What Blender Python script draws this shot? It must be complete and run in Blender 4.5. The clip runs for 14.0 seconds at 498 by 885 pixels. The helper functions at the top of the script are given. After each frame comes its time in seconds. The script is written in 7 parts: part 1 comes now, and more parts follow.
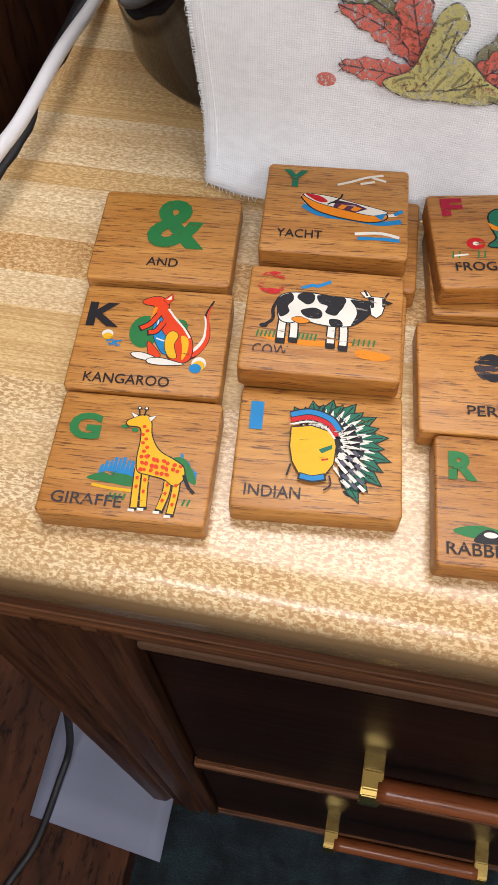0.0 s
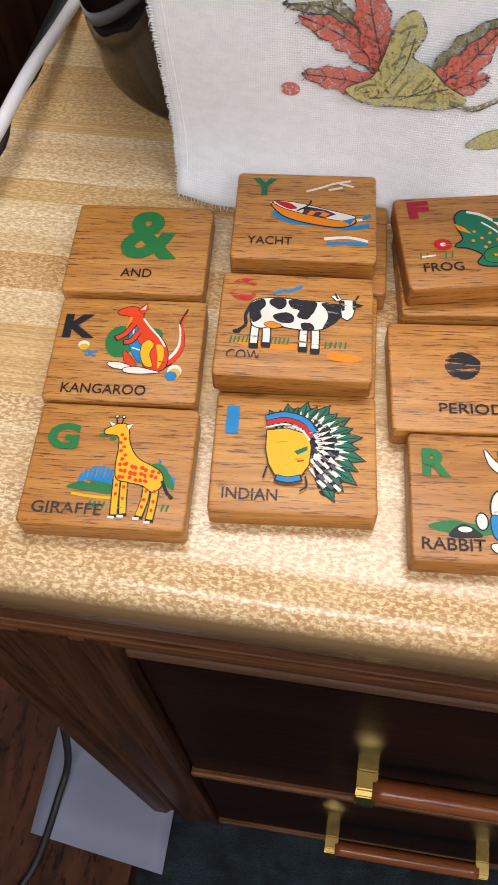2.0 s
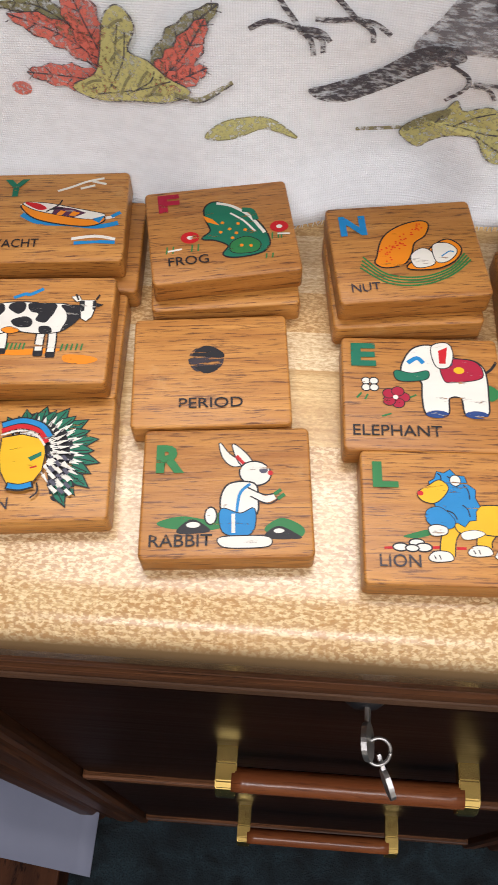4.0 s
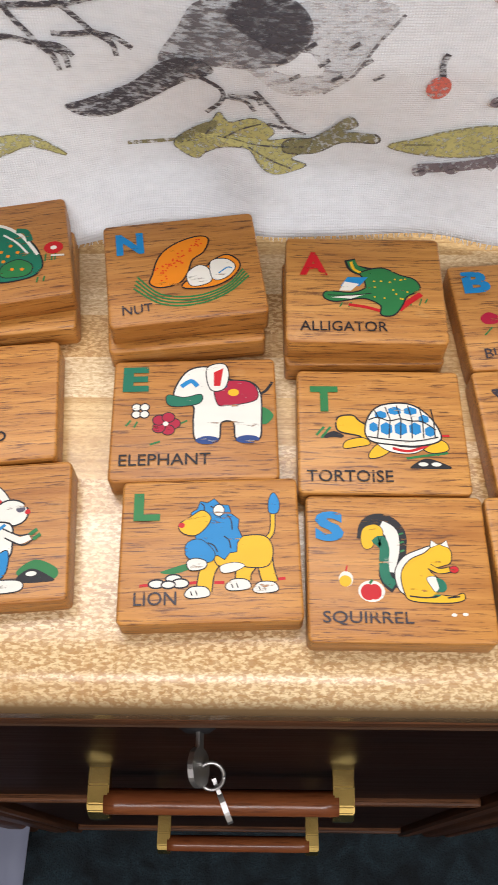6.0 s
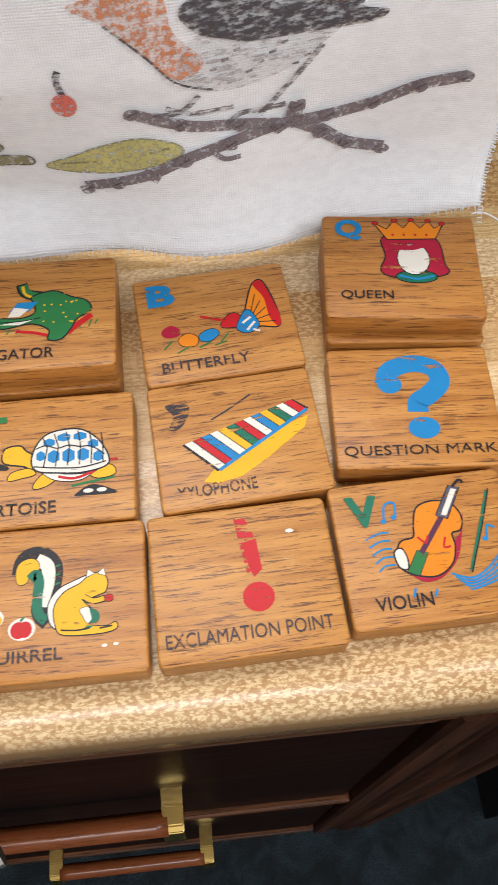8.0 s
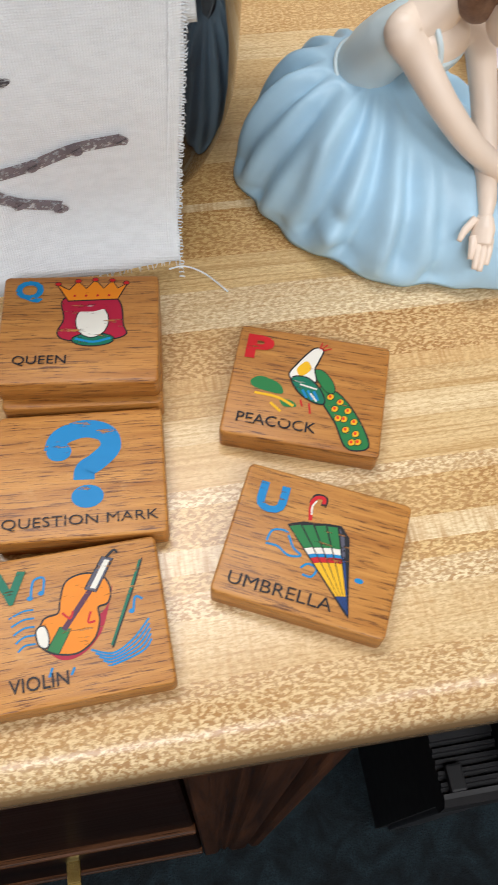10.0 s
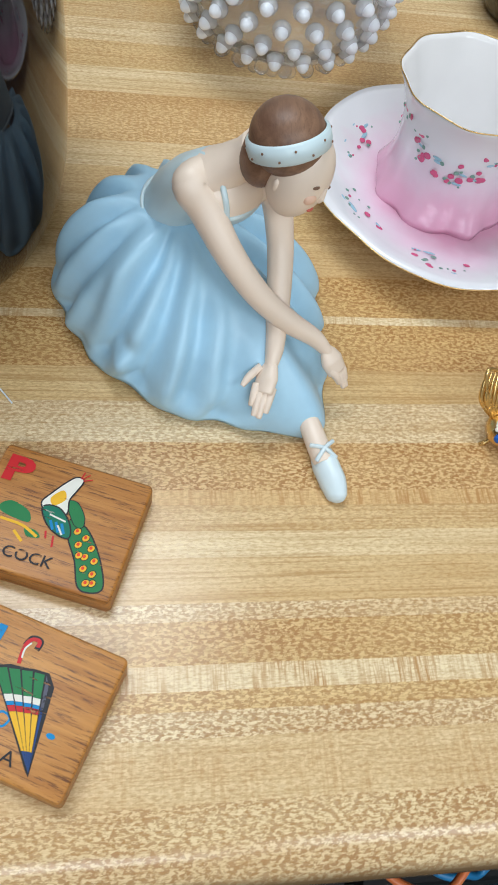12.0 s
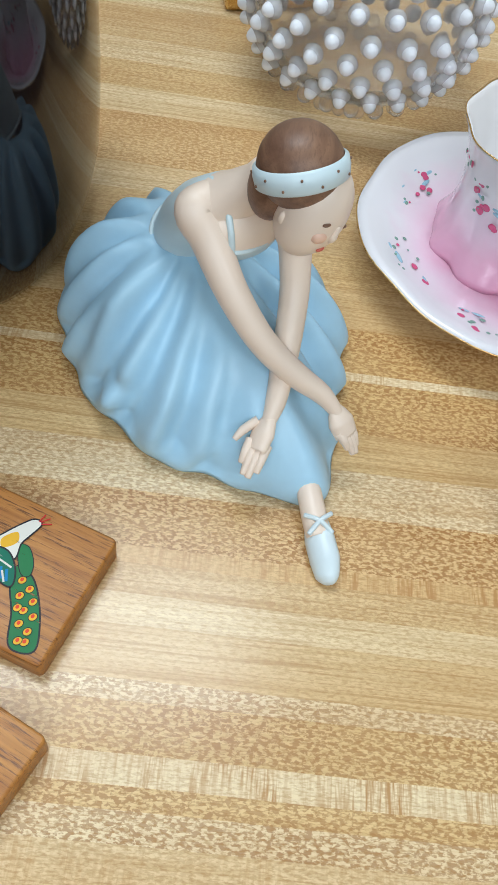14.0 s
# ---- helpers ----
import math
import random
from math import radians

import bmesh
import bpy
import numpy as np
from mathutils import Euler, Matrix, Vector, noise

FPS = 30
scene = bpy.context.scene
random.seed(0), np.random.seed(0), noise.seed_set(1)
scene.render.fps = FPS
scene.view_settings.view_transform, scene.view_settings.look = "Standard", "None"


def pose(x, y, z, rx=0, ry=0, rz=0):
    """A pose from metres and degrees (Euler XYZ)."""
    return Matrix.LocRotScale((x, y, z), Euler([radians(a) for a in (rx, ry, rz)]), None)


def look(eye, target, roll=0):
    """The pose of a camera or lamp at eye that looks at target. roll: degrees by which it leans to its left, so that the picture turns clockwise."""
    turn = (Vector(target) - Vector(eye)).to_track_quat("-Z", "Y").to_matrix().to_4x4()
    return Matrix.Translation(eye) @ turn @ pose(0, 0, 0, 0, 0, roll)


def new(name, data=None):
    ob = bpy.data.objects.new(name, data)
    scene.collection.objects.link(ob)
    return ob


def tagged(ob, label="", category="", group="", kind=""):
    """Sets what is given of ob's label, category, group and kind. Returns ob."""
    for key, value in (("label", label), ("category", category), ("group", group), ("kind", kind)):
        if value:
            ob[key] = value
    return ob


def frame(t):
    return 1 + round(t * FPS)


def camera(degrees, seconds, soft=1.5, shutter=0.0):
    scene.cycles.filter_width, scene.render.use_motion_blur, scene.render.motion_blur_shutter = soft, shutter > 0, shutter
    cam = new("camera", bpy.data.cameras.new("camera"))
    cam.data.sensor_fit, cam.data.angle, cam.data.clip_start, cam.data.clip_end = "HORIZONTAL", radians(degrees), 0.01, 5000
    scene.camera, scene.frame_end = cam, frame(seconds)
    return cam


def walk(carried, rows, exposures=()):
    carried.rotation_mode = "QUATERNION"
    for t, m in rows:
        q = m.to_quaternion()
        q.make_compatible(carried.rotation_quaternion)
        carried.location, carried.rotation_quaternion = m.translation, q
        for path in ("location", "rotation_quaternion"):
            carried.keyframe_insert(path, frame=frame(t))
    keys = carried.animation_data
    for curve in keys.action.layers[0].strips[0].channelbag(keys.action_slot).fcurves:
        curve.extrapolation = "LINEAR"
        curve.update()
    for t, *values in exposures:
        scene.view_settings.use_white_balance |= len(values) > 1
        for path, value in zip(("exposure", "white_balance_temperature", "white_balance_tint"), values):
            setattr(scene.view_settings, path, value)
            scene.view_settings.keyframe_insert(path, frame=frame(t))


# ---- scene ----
cam = camera(34.618, 14.0, 1.5, 0.3)
PATH = [
    (0, (0.08904, 0.09383, 0.96046), (-0.1221, 1.0654, -0.7749), -1.61),
    (0.5, (0.08776, 0.09316, 0.96056), (-0.1335, 1.0717, -0.7696), -2.03),
    (1, (0.08455, 0.09192, 0.96126), (-0.1332, 1.0768, -0.7658), -2.08),
    (1.5, (0.08853, 0.08891, 0.96414), (-0.1238, 1.0802, -0.7599), -2.42),
    (2, (0.09450, 0.09131, 0.96270), (-0.1012, 1.0869, -0.7608), -2.61),
    (2.5, (0.10814, 0.09357, 0.96209), (-0.0591, 1.0882, -0.7650), -2.65),
    (3, (0.12848, 0.09552, 0.96253), (-0.0112, 1.0908, -0.7666), -2.28),
    (5.3, (0.20163, 0.11550, 0.95944), (0.1485, 1.0837, -0.7898), -1.18),
    (5.5, (0.20801, 0.11743, 0.95946), (0.1645, 1.0849, -0.7905), -0.92),
    (6, (0.22382, 0.12097, 0.95858), (0.2003, 1.0838, -0.7942), -0.85),
    (6.5, (0.24415, 0.12053, 0.95728), (0.2475, 1.0849, -0.7948), -0.85),
    (7, (0.26423, 0.12110, 0.95650), (0.3011, 1.0883, -0.7937), -0.67),
    (7.5, (0.28643, 0.12319, 0.95761), (0.3557, 1.0899, -0.7918), -0.37),
    (8, (0.30809, 0.12628, 0.95683), (0.4074, 1.0861, -0.7950), 0.12),
    (8.5, (0.32629, 0.12700, 0.95786), (0.4455, 1.0800, -0.7965), 0.06),
    (9, (0.35000, 0.12886, 0.95829), (0.4982, 1.0758, -0.7971), 0.41),
    (9.2, (0.35905, 0.12999, 0.95885), (0.5238, 1.0735, -0.7969), 0.80),
    (11.3, (0.44449, 0.13946, 0.97994), (0.7708, 1.1391, -0.7213), 10.62),
    (11.5, (0.45017, 0.14182, 0.98148), (0.7776, 1.1544, -0.7119), 11.99),
    (12, (0.46541, 0.15272, 0.98347), (0.7806, 1.1867, -0.6992), 14.58),
    (12.5, (0.47181, 0.15820, 0.98460), (0.7585, 1.2103, -0.6920), 16.09),
    (13, (0.48073, 0.16043, 0.97602), (0.7052, 1.2569, -0.6815), 14.78),
    (13.5, (0.49816, 0.16914, 0.96137), (0.6189, 1.2979, -0.6852), 12.18),
    (14, (0.49853, 0.17327, 0.96333), (0.6010, 1.3022, -0.6844), 11.63),
]
EXPOSURES = [(0, -0.10, 6450, 15), (9.2, -0.20, 6400, 13), (11.3, -0.42, 5900, 4), (14, -0.47, 5650, 2)]
walk(cam, [(t, look(eye, target, roll)) for t, eye, target, roll in PATH], EXPOSURES)

TZ = 0.74        # table top
FZ = -0.08       # carpet
W, H, TH = 0.0505, 0.0425, 0.0090   # a letter tile

# ---- world and light ----
world = bpy.data.worlds.new("world")
scene.world = world
world.use_nodes = True
world.node_tree.nodes["Background"].inputs[0].default_value = (0.9, 0.95, 1.0, 1)
world.node_tree.nodes["Background"].inputs[1].default_value = 0.05


def area_lamp(name, x, y, z, sx, sy, watts, colour):
    lamp = bpy.data.lights.new(name, "AREA")
    lamp.shape, lamp.size, lamp.size_y, lamp.energy, lamp.color = "RECTANGLE", sx, sy, watts, colour
    ob = new(name, lamp)
    ob.matrix_world = pose(x, y, z, 0, 0, 0)
    return ob


area_lamp("ceiling_lamp_near", 0.10, 0.76, 2.44, 1.15, 0.42, 23.5, (1.0, 0.985, 0.975))
# two unseen fills, added to brighten the cloth and other front-facing surfaces
area_lamp("ceiling_lamp_side", 1.5, -1.0, 2.44, 1.15, 0.52, 26, (1.0, 0.985, 0.975))
area_lamp("ceiling_lamp_back", 0.1, -1.5, 2.44, 1.15, 0.52, 37, (1.0, 0.985, 0.98))


# ---- materials ----
def material(name, rough=0.5, metal=0.0):
    m = bpy.data.materials.new(name)
    m.use_nodes = True
    n, l = m.node_tree.nodes, m.node_tree.links
    b = n["Principled BSDF"]
    b.inputs["Roughness"].default_value, b.inputs["Metallic"].default_value = rough, metal
    return m, n, l, b


def ramp(n, l, source, stops):
    r = n.new("ShaderNodeValToRGB")
    e = r.color_ramp.elements
    while len(e) < len(stops):
        e.new(0.5)
    for k, (p, c) in zip(e, stops):
        k.position, k.color = p, (c if isinstance(c, tuple) else (c, c, c)) + (1,)
    l.new(source, r.inputs[0])
    return r.outputs[0]


def mapped(n, l, scale, source="Object", turn=(0, 0, 0)):
    """Texture coordinates of the object, scaled, with an offset of its own for each object."""
    co = n.new("ShaderNodeTexCoord")
    mp = n.new("ShaderNodeMapping")
    mp.inputs["Scale"].default_value = scale
    mp.inputs["Rotation"].default_value = turn
    l.new(co.outputs[source], mp.inputs["Vector"])
    info = n.new("ShaderNodeObjectInfo")
    add = n.new("ShaderNodeVectorMath")
    add.operation = "MULTIPLY_ADD"
    l.new(info.outputs["Random"], add.inputs[0])
    add.inputs[1].default_value = (37.0, 91.0, 53.0)
    l.new(mp.outputs[0], add.inputs[2])
    return add.outputs[0]


def noise_tex(n, l, vec, scale, detail=4, rough=0.55, warp=0.0):
    t = n.new("ShaderNodeTexNoise")
    t.inputs["Scale"].default_value, t.inputs["Detail"].default_value = scale, detail
    t.inputs["Roughness"].default_value, t.inputs["Distortion"].default_value = rough, warp
    l.new(vec, t.inputs["Vector"])
    return t.outputs["Fac"]


def mixed(n, l, fac, a, b, mode="MIX"):
    m = n.new("ShaderNodeMix")
    m.data_type, m.blend_type = "RGBA", mode
    for k, v in ((0, fac), (6, a), (7, b)):
        if isinstance(v, (int, float)):
            m.inputs[k].default_value = v
        elif isinstance(v, tuple):
            m.inputs[k].default_value = v + (1,)
        else:
            l.new(v, m.inputs[k])
    return m.outputs[2]


def maths(n, l, op, a, b=0.0, c=0.0):
    m = n.new("ShaderNodeMath")
    m.operation = op
    for k, v in enumerate((a, b, c)):
        if isinstance(v, (int, float)):
            m.inputs[k].default_value = v
        else:
            l.new(v, m.inputs[k])
    return m.outputs[0]


def bump(n, l, b, height, strength=0.2, distance=0.001):
    k = n.new("ShaderNodeBump")
    k.inputs["Strength"].default_value, k.inputs["Distance"].default_value = strength, distance
    l.new(height, k.inputs["Height"])
    l.new(k.outputs[0], b.inputs["Normal"])


def plain(name, colour, rough=0.5, metal=0.0, vary=0.12, scale=60, relief=0.0):
    """A surface with slight clouding of its colour and gloss."""
    m, n, l, b = material(name, rough, metal)
    v = mapped(n, l, (1, 1, 1))
    f = noise_tex(n, l, v, scale, 5)
    dark = tuple(c * (1 - vary) for c in colour)
    light = tuple(min(1, c * (1 + vary)) for c in colour)
    l.new(mixed(n, l, f, dark, light), b.inputs["Base Color"])
    l.new(maths(n, l, "MULTIPLY_ADD", f, 0.15, max(0.0, rough - 0.075)), b.inputs["Roughness"])
    if relief:
        bump(n, l, b, noise_tex(n, l, v, scale * 8, 4), relief)
    return m


def wood(name, dark, light, pore, across=(1, 1, 1), rough=0.4, pore_amount=0.6, wear=None, shine=0.4):
    """Grain drawn out along the axis whose factor in across is small; fine dark pores."""
    m, n, l, b = material(name, rough)
    v = mapped(n, l, across)
    broad = noise_tex(n, l, v, 62, 6, 0.65, 0.5)
    fine = noise_tex(n, l, v, 330, 4, 0.7, 0.2)
    base = mixed(n, l, ramp(n, l, broad, [(0.3, 0.0), (0.7, 1.0)]), dark, light)
    base = mixed(n, l, maths(n, l, "MULTIPLY", ramp(n, l, fine, [(0.36, 1.0), (0.47, 0.0)]), pore_amount), base, pore)
    if wear:
        w = noise_tex(n, l, mapped(n, l, (1, 1, 1)), 90, 6, 0.7)
        base = mixed(n, l, ramp(n, l, w, [(0.60, 0.0), (0.78, 0.55)]), base, wear)
    if wear:
        info = n.new("ShaderNodeObjectInfo")
        shade = ramp(n, l, info.outputs["Random"], [(0.0, (0.86, 0.82, 0.78)), (0.35, (1.0, 1.0, 1.0)), (0.7, (1.05, 1.10, 1.16)), (1.0, (0.95, 0.93, 0.90))])
        base = mixed(n, l, 1.0, base, shade, "MULTIPLY")
    l.new(base, b.inputs["Base Color"])
    l.new(maths(n, l, "MULTIPLY_ADD", fine, 0.25, rough - 0.12), b.inputs["Roughness"])
    bump(n, l, b, fine, 0.22, 0.0004)
    b.inputs["Specular IOR Level"].default_value = shine
    return m


def laminate():
    """Printed butcher-block laminate: staves along x, each with a tone, a fleck and a bar figure of its own."""
    m, n, l, b = material("butcher_block_laminate", 0.3)
    co = n.new("ShaderNodeTexCoord")
    sep = n.new("ShaderNodeSeparateXYZ")
    l.new(co.outputs["Object"], sep.inputs[0])
    flat = n.new("ShaderNodeCombineXYZ")
    l.new(sep.outputs[0], flat.inputs[0])
    l.new(sep.outputs[1], flat.inputs[1])
    wav = noise_tex(n, l, flat.outputs[0], 9, 2)
    across = maths(n, l, "MULTIPLY_ADD", maths(n, l, "ADD", sep.outputs[1], maths(n, l, "MULTIPLY_ADD", wav, 0.0016, -0.0008)), 2.0, -0.30)
    pale, straw, tan, gold, orange, brown = (0.88, 0.75, 0.49), (0.84, 0.69, 0.42), (0.74, 0.555, 0.295), (0.78, 0.585, 0.295), (0.76, 0.54, 0.27), (0.69, 0.47, 0.20)
    # far edge of each stave, its tone, then how strong its flecks, bars and long grain are
    right_staves = [(0.182, straw, 0.75, 0.1, 0.1), (0.200, straw, 0.25, 0.35, 0.3), (0.207, pale, 0.7, 0.1, 0.1), (0.214, gold, 0.7, 0.1, 0.2), (0.2205, pale, 0.1, 0.9, 0.1),
                    (0.2352, gold, 0.75, 0.0, 0.3), (0.240, pale, 0.6, 0.0, 0.1), (0.2565, tan, 0.15, 0.0, 0.8), (0.266, straw, 0.15, 0.0, 0.5), (0.2758, tan, 0.35, 0.0, 0.8),
                    (0.281, orange, 0.2, 0.9, 0.2), (0.3015, orange, 0.9, 0.1, 0.1), (0.318, pale, 0.45, 0.0, 0.3), (0.334, gold, 0.2, 0.0, 0.9), (0.3575, brown, 0.85, 0.0, 0.2), (0.361, pale, 0.2, 0.6, 0.1),
                    (0.383, brown, 0.8, 0.2, 0.3), (0.404, tan, 0.2, 0.0, 0.6), (0.423, gold, 0.3, 0.0, 0.7), (0.445, tan, 0.2, 0.0, 0.5), (0.463, straw, 0.2, 0.0, 0.6), (0.499, orange, 0.55, 0.35, 0.4),
                    (0.519, straw, 0.15, 0.0, 0.7), (0.540, gold, 0.4, 0.2, 0.5), (0.560, straw, 0.3, 0.0, 0.5), (0.590, tan, 0.3, 0.2, 0.6), (0.62, straw, 0.2, 0.0, 0.6), (0.66, gold, 0.3, 0.1, 0.6)]
    left_staves = [(0.180, straw, 0.7, 0.35, 0.1), (0.193, pale, 0.75, 0.1, 0.1), (0.2047, straw, 0.5, 0.0, 0.2), (0.216, pale, 0.55, 0.0, 0.1), (0.2277, straw, 0.7, 0.1, 0.2), (0.2413, gold, 0.3, 0.0, 0.7),
                   (0.2567, gold, 0.2, 0.0, 0.8), (0.273, pale, 0.35, 0.1, 0.2), (0.2906, orange, 0.75, 0.45, 0.1), (0.3167, pale, 0.35, 0.0, 0.4), (0.328, gold, 0.5, 0.0, 0.8), (0.358, pale, 0.4, 0.0, 0.2),
                   (0.366, orange, 0.15, 0.0, 0.8), (0.379, gold, 0.5, 0.0, 0.4), (0.389, tan, 0.3, 0.8, 0.2), (0.402, orange, 0.5, 0.2, 0.4), (0.428, straw, 0.3, 0.0, 0.5), (0.46, orange, 0.3, 0.0, 0.6),
                   (0.50, straw, 0.2, 0.0, 0.6), (0.54, gold, 0.4, 0.2, 0.5), (0.58, straw, 0.3, 0.0, 0.5), (0.66, tan, 0.3, 0.2, 0.6)]

    def steps(staves, pick):
        r = n.new("ShaderNodeValToRGB")
        r.color_ramp.interpolation = "CONSTANT"
        e = r.color_ramp.elements
        while len(e) < len(staves):
            e.new(0.5)
        start = 0.0
        for k, st in zip(e, staves):
            c = pick(st)
            k.position, k.color = start, (c if isinstance(c, tuple) else (c, c, c)) + (1,)
            start = min(1.0, st[0] * 2.0 - 0.30)
        l.new(across, r.inputs[0])
        return r.outputs[0]
    side = ramp(n, l, maths(n, l, "ADD", sep.outputs[0], maths(n, l, "MULTIPLY", maths(n, l, "SINE", maths(n, l, "MULTIPLY", maths(n, l, "FLOOR", maths(n, l, "DIVIDE", sep.outputs[1], 0.02)), 2.4)), 0.06)), [(0.2395, 0.0), (0.2405, 1.0)])

    def both(pick):
        return mixed(n, l, side, steps(left_staves, pick), steps(right_staves, pick))
    tone, has_fleck, has_bar, has_grain = both(lambda st: st[1]), both(lambda st: st[2]), both(lambda st: st[3]), both(lambda st: st[4])

    def layer(sx, sy, scale, lo, hi, detail=2, warp=0.4, turn=0.0):
        q = n.new("ShaderNodeMapping")
        q.inputs["Scale"].default_value = (sx, sy, 1)
        q.inputs["Rotation"].default_value = (0, 0, turn)
        l.new(flat.outputs[0], q.inputs["Vector"])
        return ramp(n, l, noise_tex(n, l, q.outputs[0], scale, detail, 0.55, warp), [(lo, 1.0), (hi, 0.0)])

    def times(a, k):
        return maths(n, l, "MULTIPLY", a, k)
    # slow drift of tone along and across the staves
    deep = (0.33, 0.150, 0.046)
    col = mixed(n, l, times(layer(1.2, 14, 4.0, 0.35, 0.65), 0.45), tone, (0.62, 0.39, 0.165))
    col = mixed(n, l, times(layer(3.0, 60, 3.0, 0.30, 0.55, 4), times(has_grain, 0.75)), col, (0.52, 0.32, 0.125))
    col = mixed(n, l, times(layer(6, 420, 2.4, 0.36, 0.52, 5), times(maths(n, l, "ADD", has_grain, 0.25), 0.60)), col, (0.44, 0.255, 0.09))
    patch = layer(1, 2.2, 26, 0.36, 0.62)
    fade = maths(n, l, "MULTIPLY_ADD", patch, 0.30, 0.75)
    col = mixed(n, l, times(times(layer(0.60, 1.0, 900, 0.45, 0.53, 3, 0.3, 0.35), has_fleck), fade), col, deep)
    col = mixed(n, l, times(times(layer(0.40, 1.4, 1150, 0.40, 0.52, 3, 0.3, -0.2), maths(n, l, "MULTIPLY_ADD", has_fleck, 0.35, 0.40)), 0.90), col, (0.42, 0.225, 0.075))
    col = mixed(n, l, times(times(layer(1.0, 0.07, 900, 0.40, 0.56, 4, 0.25), has_bar), maths(n, l, "MULTIPLY_ADD", layer(1, 0.35, 70, 0.40, 0.55), 0.65, 0.35)), col, (0.47, 0.25, 0.09))
    # the turned-under edge is plain; its brown is darkened for the shade there
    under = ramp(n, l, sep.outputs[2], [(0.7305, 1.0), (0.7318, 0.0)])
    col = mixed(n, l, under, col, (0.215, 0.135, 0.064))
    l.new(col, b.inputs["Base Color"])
    tex = noise_tex(n, l, mapped(n, l, (1, 1, 1)), 900, 3)
    l.new(maths(n, l, "MULTIPLY_ADD", tex, 0.14, 0.15), b.inputs["Roughness"])
    bump(n, l, b, tex, 0.12, 0.0003)
    b.inputs["Specular IOR Level"].default_value = 0.38
    return m


LAMINATE = laminate()
TILE_WOOD = wood("oiled_tile_wood", (0.36, 0.135, 0.024), (0.60, 0.285, 0.066), (0.12, 0.040, 0.012), (0.30, 4.6, 4.6), 0.38, 0.95, (0.60, 0.34, 0.12))
CABINET_WOOD = wood("brown_cabinet_oak", (0.014, 0.0054, 0.0032), (0.205, 0.084, 0.036), (0.009, 0.0040, 0.0026), (0.06, 3.4, 3.4), 0.42, 0.9, shine=0.14)
STRIP_WOOD = wood("pale_brown_strip", (0.085, 0.043, 0.024), (0.13, 0.070, 0.040), (0.05, 0.024, 0.014), (0.05, 1.0, 1.0), 0.45, 0.4, shine=0.15)
STILE_WOOD = wood("dark_stile_oak", (0.012, 0.0046, 0.0028), (0.088, 0.035, 0.0160), (0.0060, 0.0028, 0.0020), (2.4, 2.4, 0.07), 0.42, 0.9, shine=0.14)
DRAWER_WOOD = wood("smooth_drawer_veneer", (0.0082, 0.0033, 0.0022), (0.0185, 0.0068, 0.0041), (0.0052, 0.0024, 0.0018), (0.03, 0.5, 0.7), 0.38, 0.4, shine=0.05)
BAR_WOOD = wood("red_brown_handle_wood", (0.1400, 0.0350, 0.0126), (0.2380, 0.0770, 0.0245), (0.0630, 0.0175, 0.0070), (0.10, 1.2, 1.2), 0.22, 0.5, shine=0.3)
PANEL_WOOD = wood("dark_panelling", (0.0240, 0.0088, 0.0048), (0.0640, 0.0240, 0.0112), (0.0080, 0.0040, 0.0032), (0.6, 0.6, 0.06), 0.4, 0.8, shine=0.15)
LOW_WOOD = wood("figured_dark_wood", (0.018, 0.0066, 0.0036), (0.098, 0.036, 0.0160), (0.0055, 0.0026, 0.0018), (0.35, 0.10, 1), 0.42, 0.85, shine=0.14)
BRASS = plain("polished_brass", (0.86, 0.64, 0.22), 0.17, 1.0, 0.08, 120)
GOLD = plain("gold", (0.72, 0.50, 0.20), 0.28, 1.0, 0.1, 200)
STEEL = plain("key_steel", (0.52, 0.52, 0.51), 0.42, 1.0, 0.1, 150)
BLACK_PLASTIC = plain("black_plastic", (0.008, 0.008, 0.010), 0.58)
GREY_PLASTIC = plain("grey_plastic", (0.022, 0.024, 0.028), 0.45)
WHITE_CABLE = plain("white_cable_sleeve", (0.78, 0.78, 0.80), 0.35, 0, 0.05)
ORANGE_CABLE = plain("orange_cable_sleeve", (0.75, 0.20, 0.06), 0.4)
BLUE_CABLE = plain("blue_cable_sleeve", (0.03, 0.20, 0.45), 0.4)
# white sheet; the shade down by the shelf is put into its grey-blue
PAPER = plain("shaded_white_paper", (0.19, 0.21, 0.29), 0.7, 0, 0.04)
WALL_PAINT = plain("wall_paint", (0.62, 0.58, 0.52), 0.8, 0, 0.05, 6, 0.05)
CEILING_PAINT = plain("ceiling_tile", (0.80, 0.80, 0.78), 0.9, 0, 0.05, 30, 0.2)
PORCELAIN = plain("white_porcelain", (0.82, 0.80, 0.80), 0.12, 0, 0.03)


def carpet():
    m, n, l, b = material("teal_mottled_carpet", 0.95)
    v = mapped(n, l, (1, 1, 1))
    big = noise_tex(n, l, v, 28, 4, 0.6, 0.5)
    small = noise_tex(n, l, v, 420, 3, 0.7)
    c = mixed(n, l, ramp(n, l, big, [(0.38, 0.0), (0.62, 1.0)]), (0.0025, 0.007, 0.010), (0.018, 0.042, 0.056))
    c = mixed(n, l, ramp(n, l, small, [(0.35, 0.75), (0.6, 0.0)]), c, (0.006, 0.012, 0.018))
    l.new(c, b.inputs["Base Color"])
    bump(n, l, b, small, 0.9, 0.006)
    return m


CARPET = carpet()


